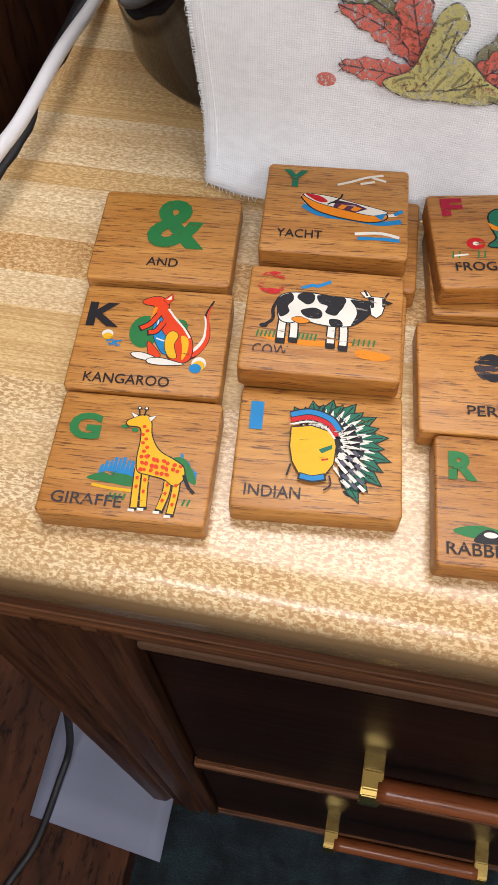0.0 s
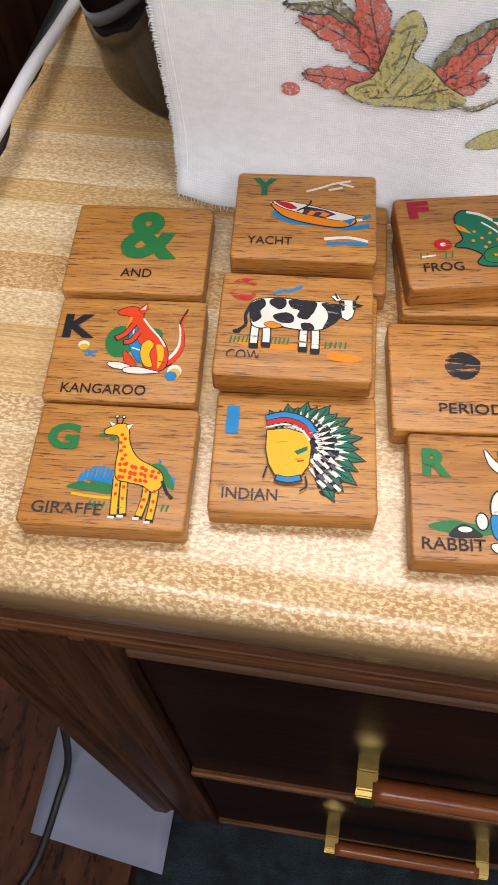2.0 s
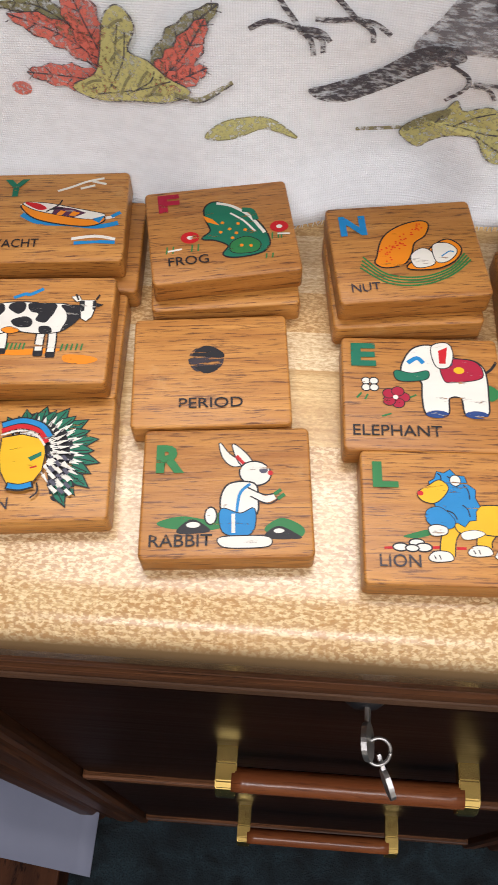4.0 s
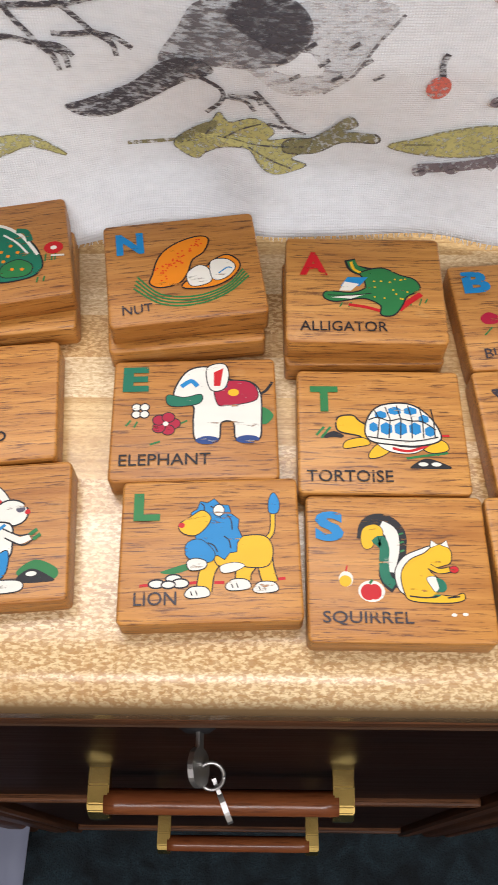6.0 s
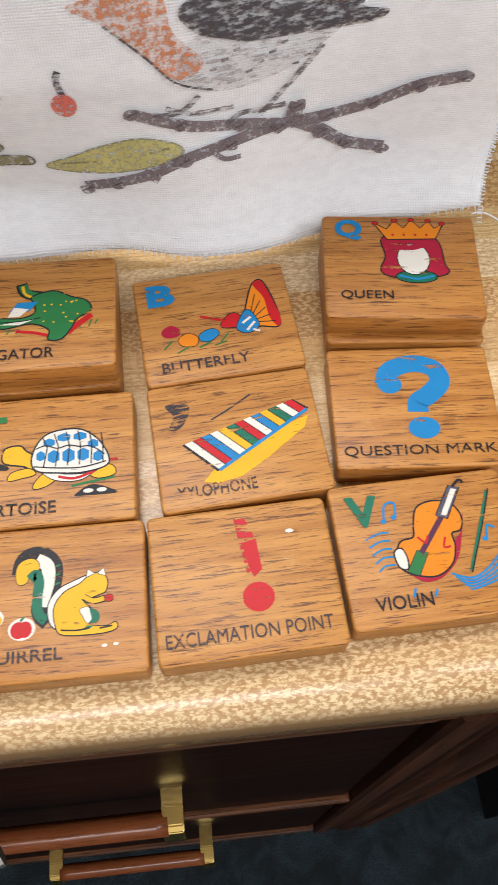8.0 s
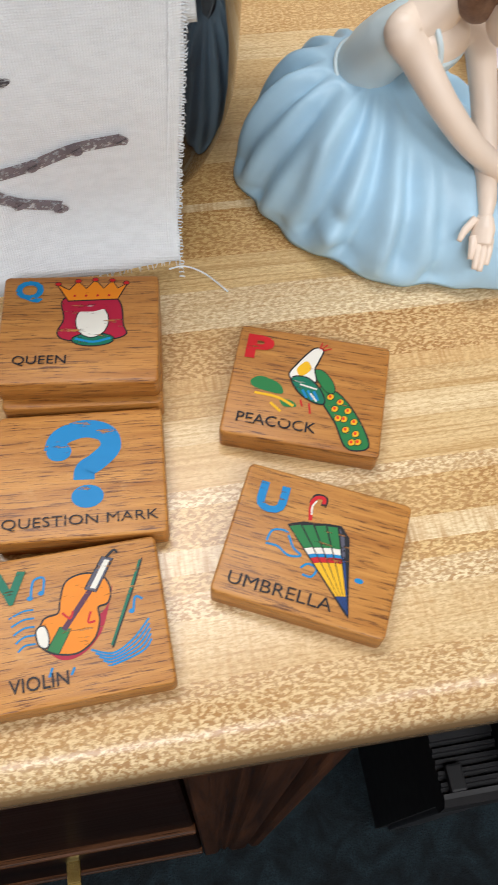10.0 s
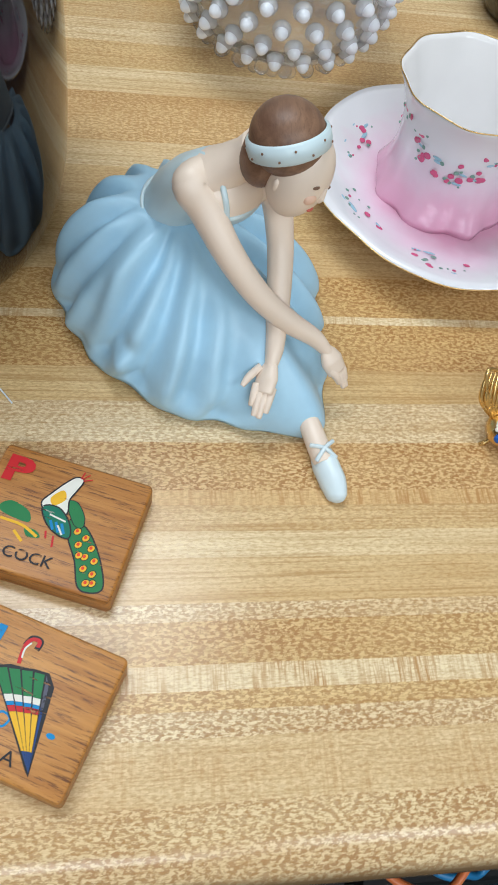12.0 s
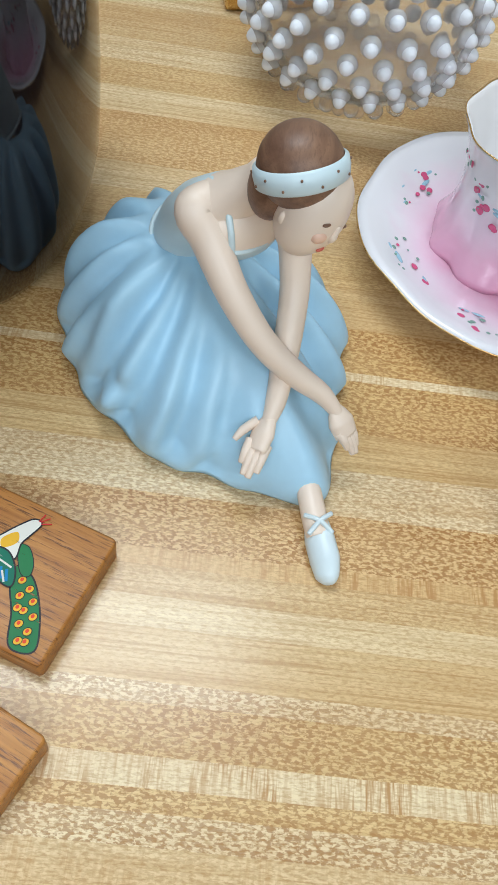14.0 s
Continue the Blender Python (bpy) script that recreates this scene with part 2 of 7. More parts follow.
def linen(name, colour, stain):
    m, n, l, b = material(name, 0.9)
    co = n.new("ShaderNodeTexCoord")

    def threads(direction):
        w = n.new("ShaderNodeTexWave")
        w.wave_type, w.bands_direction = "BANDS", direction
        w.inputs["Scale"].default_value, w.inputs["Distortion"].default_value = 380, 2.5
        w.inputs["Detail"].default_value, w.inputs["Detail Scale"].default_value = 3, 0.4
        l.new(co.outputs["Object"], w.inputs["Vector"])
        return w.outputs["Fac"]
    weave = maths(n, l, "MULTIPLY", threads("X"), threads("Z"))
    slub = noise_tex(n, l, mapped(n, l, (0.6, 1, 1.3)), 300, 3)
    big = noise_tex(n, l, mapped(n, l, (1, 1, 1)), 14, 4)
    c = mixed(n, l, ramp(n, l, big, [(0.45, 0.0), (0.75, 0.5)]), colour, stain)
    c = mixed(n, l, ramp(n, l, slub, [(0.36, 0.22), (0.60, 0.0)]), c, tuple(k * 0.76 for k in colour))
    l.new(c, b.inputs["Base Color"])
    both = maths(n, l, "ADD", weave, slub)
    bump(n, l, b, both, 0.40, 0.0006)
    return m


LINEN = linen("white_linen", (0.89, 0.95, 1.0), (0.86, 0.90, 0.93))


def printed(name, colour, wear=0.5, rough=0.4, scale=(0.25, 1.2, 1)):
    """Ink or paint that has rubbed off along the grain below it."""
    m, n, l, b = material(name, rough)
    v = mapped(n, l, scale, "Object")
    f = noise_tex(n, l, v, 420, 4, 0.7)
    tone = noise_tex(n, l, v, 120, 2)
    l.new(mixed(n, l, tone, tuple(c * 0.8 for c in colour), colour), b.inputs["Base Color"])
    b.inputs["Specular IOR Level"].default_value = 0.18
    l.new(ramp(n, l, f, [(wear * 0.68, 0.0), (wear * 0.68 + 0.07, 1.0)]), b.inputs["Alpha"])
    return m


INKS = {}
for key, colour, wear in (
        ("black", (0.018, 0.018, 0.022), 0.50), ("thin_black", (0.05, 0.045, 0.055), 0.53), ("green", (0.025, 0.20, 0.06), 0.45), ("deep_green", (0.01, 0.17, 0.10), 0.5),
        ("red", (0.58, 0.014, 0.02), 0.48), ("crimson", (0.42, 0.012, 0.045), 0.5), ("scarlet", (0.78, 0.06, 0.012), 0.42),
        ("blue", (0.012, 0.24, 0.56), 0.48), ("white", (0.82, 0.80, 0.72), 0.45), ("yellow", (0.85, 0.48, 0.015), 0.42),
        ("orange", (0.84, 0.26, 0.012), 0.45), ("worn_red", (0.60, 0.02, 0.03), 0.70), ("worn_black", (0.05, 0.04, 0.05), 0.66),
        ("grey", (0.10, 0.10, 0.14), 0.55), ("navy", (0.02, 0.06, 0.22), 0.5), ("purple", (0.10, 0.03, 0.07), 0.5)):
    INKS[key] = printed(key + "_paint", colour, wear)


def dye(name, colour, wear, stretch=(1, 1, 1)):
    m, n, l, b = material(name, 0.9)
    v = mapped(n, l, stretch)
    f = noise_tex(n, l, v, 620, 3, 0.7)
    big = noise_tex(n, l, v, 70, 3)
    l.new(mixed(n, l, big, tuple(c * 0.7 for c in colour), tuple(min(1, c * 1.25) for c in colour)), b.inputs["Base Color"])
    l.new(ramp(n, l, f, [(wear - 0.06, 0.15), (wear + 0.10, 1.0)]), b.inputs["Alpha"])
    bump(n, l, b, f, 0.3, 0.0005)
    return m


DYES = {k: dye(k + "_dye", c, w, s) for k, c, w, s in (
    ("red", (0.66, 0.16, 0.12), 0.44, (1, 1, 1)), ("green", (0.53, 0.51, 0.20), 0.42, (1, 1, 1)), ("olive", (0.25, 0.24, 0.12), 0.45, (1, 1, 1)),
    ("black", (0.075, 0.072, 0.085), 0.46, (0.5, 1, 1.6)), ("grey", (0.15, 0.145, 0.16), 0.49, (0.35, 1, 1.6)), ("brown", (0.21, 0.18, 0.20), 0.42, (1, 1, 1)),
    ("orange", (0.66, 0.24, 0.10), 0.52, (1, 1, 1)), ("pale", (0.45, 0.45, 0.47), 0.58, (0.3, 1, 1.5)))}


# ---- building helpers ----
def mesh_of(name, bm, mats, smooth=False):
    me = bpy.data.meshes.new(name)
    bm.normal_update()
    bm.to_mesh(me)
    bm.free()
    for m in (mats if isinstance(mats, (list, tuple)) else [mats]):
        me.materials.append(m)
    if smooth:
        for p in me.polygons:
            p.use_smooth = True
    return me


def part(name, bm, mats, parent=None, label="", smooth=False):
    ob = new(name, mesh_of(name, bm, mats, smooth))
    if parent:
        ob.parent = parent
    if label:
        tagged(ob, label)
    return ob


def empty(name, at=(0, 0, 0)):
    ob = new(name)
    ob.location = at
    ob.empty_display_size = 0.02
    return ob


def box(bm, x0, x1, y0, y1, z0, z1, edge=0.0, seg=2):
    v = bmesh.ops.create_cube(bm, size=1)["verts"]
    bmesh.ops.transform(bm, matrix=Matrix.Translation(((x0 + x1) / 2, (y0 + y1) / 2, (z0 + z1) / 2)) @ Matrix.Diagonal((x1 - x0, y1 - y0, z1 - z0, 1)), verts=v)
    if edge:
        es = {e for k in v for e in k.link_edges}
        bmesh.ops.bevel(bm, geom=list(es), offset=edge, segments=seg, profile=0.6, affect="EDGES")
    return bm


def block(*a, **k):
    return box(bmesh.new(), *a, **k)


def loft(bm, rings, close=True, caps=True, mat=0):
    """Skin over rings of equally many points."""
    vs = [[bm.verts.new(p) for p in r] for r in rings]
    n = len(vs[0])
    for a, b in zip(vs, vs[1:]):
        for i in range(n if close else n - 1):
            f = bm.faces.new((a[i], a[(i + 1) % n], b[(i + 1) % n], b[i]))
            f.material_index, f.smooth = mat, True
    if caps:
        for r in (vs[0][::-1], vs[-1]):
            f = bm.faces.new(r)
            f.material_index, f.smooth = mat, True
    return bm


def curve_points(pts, steps=6, closed=False):
    """A smooth line through the points."""
    p = [Vector(q) for q in pts]
    n = len(p)
    out = []
    for i in range(n if closed else n - 1):
        a, b, c, d = (p[(i - 1) % n], p[i], p[(i + 1) % n], p[(i + 2) % n]) if closed else (p[max(i - 1, 0)], p[i], p[i + 1], p[min(i + 2, n - 1)])
        for k in range(steps):
            t = k / steps
            out.append(0.5 * (2 * b + (c - a) * t + (2 * a - 5 * b + 4 * c - d) * t * t + (3 * b - a - 3 * c + d) * t ** 3))
    if not closed:
        out.append(p[-1])
    return out


def tube(bm, pts, radii, sides=12, mat=0, flat=1.0, steps=6):
    """A round bar along a smooth line; radii one number or one per point."""
    line = curve_points(pts, steps)
    if isinstance(radii, (int, float)):
        radii = [radii] * len(pts)
    rings, side = [], None
    for i, q in enumerate(line):
        ahead = (line[min(i + 1, len(line) - 1)] - line[max(i - 1, 0)]).normalized()
        side = ahead.orthogonal().normalized() if side is None else (side - ahead * side.dot(ahead)).normalized()
        up = ahead.cross(side)
        s = i / steps
        k = min(int(s), len(radii) - 2)
        r = radii[k] + (radii[k + 1] - radii[k]) * (s - k)
        rings.append([q + (side * math.cos(2 * math.pi * j / sides) + up * math.sin(2 * math.pi * j / sides) * flat) * r for j in range(sides)])
    return loft(bm, rings, mat=mat)


def lathe(bm, profile, at, sides=48, mat=0, wave=None):
    """A turned shape: (radius, height) pairs; wave(angle, k) scales the radius of profile point k."""
    rings = []
    for k, (r, z) in enumerate(profile):
        rings.append([Vector(at) + Vector((r * (wave(2 * math.pi * j / sides, k) if wave else 1) * math.cos(2 * math.pi * j / sides),
                                           r * (wave(2 * math.pi * j / sides, k) if wave else 1) * math.sin(2 * math.pi * j / sides), z)) for j in range(sides)])
    return loft(bm, rings, caps=False, mat=mat)


def ball(bm, at, radii, turn=(0, 0, 0), mat=0, u=20, v=14):
    vs = bmesh.ops.create_uvsphere(bm, u_segments=u, v_segments=v, radius=1)["verts"]
    bmesh.ops.transform(bm, matrix=Matrix.LocRotScale(at, Euler([radians(a) for a in turn]), radii), verts=vs)
    for f in {f for k in vs for f in k.link_faces}:
        f.material_index, f.smooth = mat, True
    return bm


def wobble(a, b=0.0, c=0.0):
    return noise.noise(Vector((a, b, c)))


# ---- the room, closed round the desk ----
def room():
    for name, b, mat, label in (
            ("floor", (-2.2, 2.8, -2.2, 1.1, FZ - 0.05, FZ), CARPET, "dark teal mottled carpet floor"),
            ("ceiling", (-2.2, 2.8, -2.2, 1.1, 2.46, 2.52), CEILING_PAINT, "white ceiling"),
            ("wall_north", (-2.2, 2.8, 1.0, 1.1, FZ, 2.46), WALL_PAINT, "pale painted wall behind the desk"),
            ("wall_south", (-2.2, 2.8, -2.3, -2.2, FZ, 2.46), WALL_PAINT, "pale painted wall"),
            ("wall_east", (2.8, 2.9, -2.2, 1.0, FZ, 2.46), WALL_PAINT, "pale painted wall"),
            # out of view; set close and dark to cut the light on the low shelf
            ("wall_west", (-0.90, -0.80, -2.2, 1.0, FZ, 2.46), PANEL_WOOD, "unseen dark wood-panelled wall added to shade the left side")):
        tagged(part(name, block(*b), mat), label, name.split("_")[0], kind="structure")


room()


# ---- the desk ----
def desk_top():
    """Post-formed top: a flat board whose front edge rolls over in a bullnose."""
    x0, x1, back, front, thick, r = -0.0575, 1.25, 0.86, 0.1615, 0.031, 0.0135
    prof = [(back, TZ), (front + r * 1.3, TZ)]
    prof += [(front + r - r * math.sin(a) + 0.3 * r * (1 - math.sin(a)), TZ - r + r * math.cos(a)) for a in (radians(d) for d in range(10, 100, 10))]
    prof += [(front + 0.001, TZ - thick + 0.004), (front + 0.004, TZ - thick), (back, TZ - thick)]
    bm = bmesh.new()
    xs = [x0] + [x0 + (x1 - x0) * k / 24 for k in range(1, 24)] + [x1]
    loft(bm, [[(x, y, z) for y, z in prof] for x in xs])
    desk = empty("desk", (0.5, 0.5, FZ))
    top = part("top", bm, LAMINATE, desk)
    top.location = (-0.5, -0.5, -FZ)
    for p in top.data.polygons:
        p.use_smooth = abs(p.normal.x) < 0.5
    top.data.set_sharp_from_angle(angle=radians(35))
    tagged(desk, "desk with a butcher-block laminate top and rounded front edge", "desk")
    # chipped dark strip along the left end
    bm = bmesh.new()
    rings = []
    for k in range(90):
        y = 0.168 + 0.69 * k / 89
        o = 0.0022 + 0.0016 * math.sin(k * 0.9) + 0.0015 * wobble(k * 0.7)
        rings.append([(x0 - 0.0045, y, TZ - 0.03), (x0 - 0.0045, y, TZ + 0.0012), (x0 + o, y, TZ + 0.0014), (x0 + o + 0.0004, y, TZ + 0.0003), (x0 - 0.0005, y, TZ - 0.03)])
    loft(bm, rings)
    part("edge_strip", bm, BLACK_PLASTIC, top, "scalloped black strip on the end of the top")
    end = part("end_panel", block(1.20, 1.23, 0.2, 0.85, FZ, TZ - 0.031, edge=0.002), PANEL_WOOD, desk)
    end.location = (-0.5, -0.5, -FZ)


desk_top()


def drawer(z0, z1, zh, x_left, with_lock, reach=0.0):
    e = empty("drawer", (0.2, 0.172, z0))
    off = Matrix.Translation((-0.2, -0.172, -z0))

    def add(name, bm, mat, parent=e, label="", smooth=False):
        bmesh.ops.transform(bm, matrix=off, verts=bm.verts)
        return part(name, bm, mat, parent, label, smooth)
    add("drawer_front", block(0.024, 0.386, 0.175, 0.195, z0 + 0.004, z1 - 0.004, edge=0.003), DRAWER_WOOD)
    add("drawer_lip", block(0.023, 0.387, 0.170, 0.178, z0 + 0.002, z0 + 0.013, edge=0.002), CABINET_WOOD, e, "lighter moulded lip along the drawer's lower edge")
    h = part("handle", bmesh.new(), BRASS, e)
    for x in (x_left, x_left + 0.133):
        bm = bmesh.new()
        prof = [(0.176, zh + 0.0085), (0.166, zh + 0.0080), (0.1565, zh + 0.0065), (0.1530, zh + 0.0040), (0.1500, zh - 0.0030), (0.1495, zh - 0.0100), (0.1535, zh - 0.0120), (0.160, zh - 0.0095), (0.163, zh - 0.002), (0.176, zh)]
        loft(bm, [[(xx, y if y > 0.17 else y - reach, z) for y, z in prof] for xx in (x, x + 0.0115)])
        for f in bm.faces:
            f.smooth = False
        bmesh.ops.recalc_face_normals(bm, faces=bm.faces)
        bmesh.ops.bevel(bm, geom=list(bm.edges), offset=0.0007, segments=2, affect="EDGES")
        add("bracket", bm, BRASS, h, "polished brass bracket")
    bm = bmesh.new()
    tube(bm, [(x_left + 0.009, 0.1585 - reach, zh + 0.001), (x_left + 0.07, 0.1585 - reach, zh + 0.001), (x_left + 0.136, 0.1585 - reach, zh + 0.001)], 0.0068, 20)
    add("grip", bm, BAR_WOOD, h, "red-brown turned wooden grip")
    if with_lock:
        bm = bmesh.new()
        lathe(bm, [(0.0, 0.0), (0.0075, 0.0), (0.0085, 0.0015), (0.005, 0.004), (0.0, 0.004)], (0, 0, 0), 24)
        bmesh.ops.transform(bm, matrix=pose(0.2, 0.177, 0.622, 90, 0, 0), verts=bm.verts)
        lock = add("lock", bm, BLACK_PLASTIC, e, "small dark lock plate")

        def key(m, name, label):
            k = bmesh.new()
            box(k, -0.0009, 0.0009, -0.009, 0.0, -0.0026, 0.0026, edge=0.0004)
            rings = []
            for xx in (-0.0011, 0.0011):
                rings.append([(xx, -0.0150 + 0.0075 * math.cos(a), 0.0105 * math.sin(a) * (1 if abs(math.sin(a)) < 0.9 else 0.94)) for a in [2 * math.pi * q / 28 for q in range(28)]])
            loft(k, rings)
            for f in k.faces:
                f.smooth = False
            bmesh.ops.transform(k, matrix=m, verts=k.verts)
            return add(name, k, STEEL, lock, label)
        key(pose(0.2012, 0.175, 0.622, 0, -16, 0), "key", "small grey steel key turned in the lock")
        key(pose(0.2065, 0.1575, 0.612, 30, 0, 24) @ Matrix.Diagonal((1, 0.9, 0.45, 1)), "spare_key", "bright steel key hanging from the ring")
        bm = bmesh.new()
        tube(bm, [(0.2060 + 0.0050 * math.cos(t), 0.1575 + 0.0045 * math.sin(t), 0.6165 + 0.0045 * math.sin(t)) for t in [2 * math.pi * q / 16 for q in range(17)]], 0.0008, 8, steps=2)
        add("key_ring", bm, STEEL, lock, "thin steel split ring")
    return e


def cabinet():
    c = empty("file_cabinet", (0.2, 0.2, FZ))
    off = Matrix.Translation((-0.2, -0.2, -FZ))

    def add(name, bm, mat, parent=c, label="", smooth=False):
        bmesh.ops.transform(bm, matrix=off, verts=bm.verts)
        return part(name, bm, mat, parent, label, smooth)
    # fluted stiles
    for x0, x1 in ((-0.050, 0.0215), (0.3885, 0.452)):
        bm = bmesh.new()
        prof = [(x0, 0.80)]
        n = 36
        for k in range(n + 1):
            u = k / n
            y = 0.1685
            for c0, w in ((0.30, 0.05), (0.42, 0.05), (0.80, 0.045)):
                y += 0.0045 * math.exp(-((u - c0) / w) ** 2)
            if k in (0, n):
                y += 0.0025
            prof.append((x0 + (x1 - x0) * u, y))
        prof.append((x1, 0.80))
        loft(bm, [[(x, y, z) for x, y in prof] for z in (FZ + 0.002, 0.3, 0.66)])
        for f in bm.faces:
            f.smooth = False
        add("stile", bm, STILE_WOOD, c, "dark fluted oak stile")
    # top rail with a moulded edge
    prof = [(0.30, 0.7085), (0.1668, 0.7085), (0.1655, 0.706), (0.1655, 0.698), (0.1672, 0.688), (0.1690, 0.679), (0.1735, 0.675), (0.1735, 0.670), (0.1712, 0.668), (0.1703, 0.664), (0.1703, 0.656), (0.1716, 0.652), (0.1752, 0.650), (0.1752, 0.636), (0.30, 0.636)]
    bm = bmesh.new()
    loft(bm, [[(x, y, z) for y, z in prof] for x in (-0.0545, 0.2, 0.455)])
    for f in bm.faces:
        f.smooth = False
    add("top_rail", bm, CABINET_WOOD, c, "moulded oak top rail")
    add("pale_strip", block(0.0215, 0.3885, 0.1738, 0.190, 0.6270, 0.6355, edge=0.0015), STRIP_WOOD, c, "paler brown strip over the upper drawer")
    add("middle_rail", block(0.0215, 0.3885, 0.184, 0.20, 0.296, 0.314), CABINET_WOOD)
    add("base_rail", block(0.0215, 0.3885, 0.186, 0.20, FZ + 0.002, FZ + 0.03), CABINET_WOOD)
    add("back_panel", block(-0.048, 0.45, 0.80, 0.812, FZ + 0.002, 0.66), PANEL_WOOD)
    tagged(c, "dark oak two-drawer file cabinet under the desk top", "cabinet")
    for d, words in ((drawer(0.312, 0.6275, 0.482, 0.1325, True), "dark veneered upper file drawer with lock and brass handle"),
                     (drawer(-0.052, 0.297, 0.154, 0.1355, False, 0.008), "dark veneered lower file drawer with brass handle")):
        d.parent = c
        d.location = d.location - Vector((0.2, 0.2, FZ))
        tagged(d, words)


cabinet()


# ---- letter tiles ----
TILES = [
    # key, x, y, turn, layer, letter, ink, word
    ("and", 0.0182, 0.2902, 4.8, 1), ("kangaroo", 0.0241, 0.2450, 5.2, 1), ("giraffe", 0.0293, 0.2012, 4.4, 1),
    ("yacht", 0.0766, 0.3048, 4.7, 2), ("cow", 0.0792, 0.2554, 4.1, 2), ("chief", 0.0845, 0.2134, 5.4, 1),
    ("frog", 0.1357, 0.3012, 11.4, 2), ("period", 0.1366, 0.2492, 5.8, 1), ("rabbit", 0.1454, 0.2062, 4.8, 1),
    ("nut", 0.1990, 0.2958, 8.3, 2), ("elephant", 0.2042, 0.2445, 2.0, 1), ("lion", 0.2105, 0.2023, 2.1, 1),
    ("alligator", 0.2574, 0.2875, -0.7, 2), ("tortoise", 0.2608, 0.2407, -0.2, 1), ("squirrel", 0.2626, 0.1974, -0.2, 1),
    ("butterfly", 0.3140, 0.2854, 4.7, 1), ("xylophone", 0.3168, 0.2423, 4.0, 1), ("exclamation", 0.3145, 0.1983, 2.1, 1),
    ("queen", 0.3752, 0.2955, -6.4, 2), ("question", 0.3712, 0.2480, -3.7, 1), ("violin", 0.3663, 0.2025, 1.8, 1),
    ("peacock", 0.4452, 0.2679, -19.4, 1), ("umbrella", 0.4360, 0.2139, -25.7, 1),
]
LOWER = [(0.0818, 0.3000, 3.0), (0.0812, 0.2562, 3.0), (0.1365, 0.2960, 7.5), (0.1985, 0.2920, 6.5), (0.2570, 0.2855, 0.8), (0.3752, 0.2926, -5.0)]


def tile_mesh():
    """A board with rounded corners and eased edges."""
    bm = bmesh.new()

    def ring(inset, z):
        r, out = 0.0018, []
        for cx, cy, a0 in ((1, 1, 0), (-1, 1, 90), (-1, -1, 180), (1, -1, 270)):
            for k in range(6):
                a = radians(a0 + 18 * k)
                out.append((cx * (W / 2 - r) + (r - inset) * math.cos(a), cy * (H / 2 - r) + (r - inset) * math.sin(a), z))
        return out
    e = 0.0008
    loft(bm, [ring(0.0005, 0), ring(0, 0.0005), ring(0, TH - e), ring(e * 0.12, TH - e * 0.5), ring(e * 0.45, TH - e * 0.14), ring(e * 1.1, TH)])
    me = mesh_of("alphabet_tile", bm, TILE_WOOD, True)
    me.set_sharp_from_angle(angle=radians(55))
    return me


TILE_MESH = tile_mesh()


def pt(u, v, z=0.0):
    """A place on a tile: u 0 to 100 across, v 0 to 84 down."""
    return Vector(((u - 50) * W / 100, (42 - v) * W / 100, TH + z))


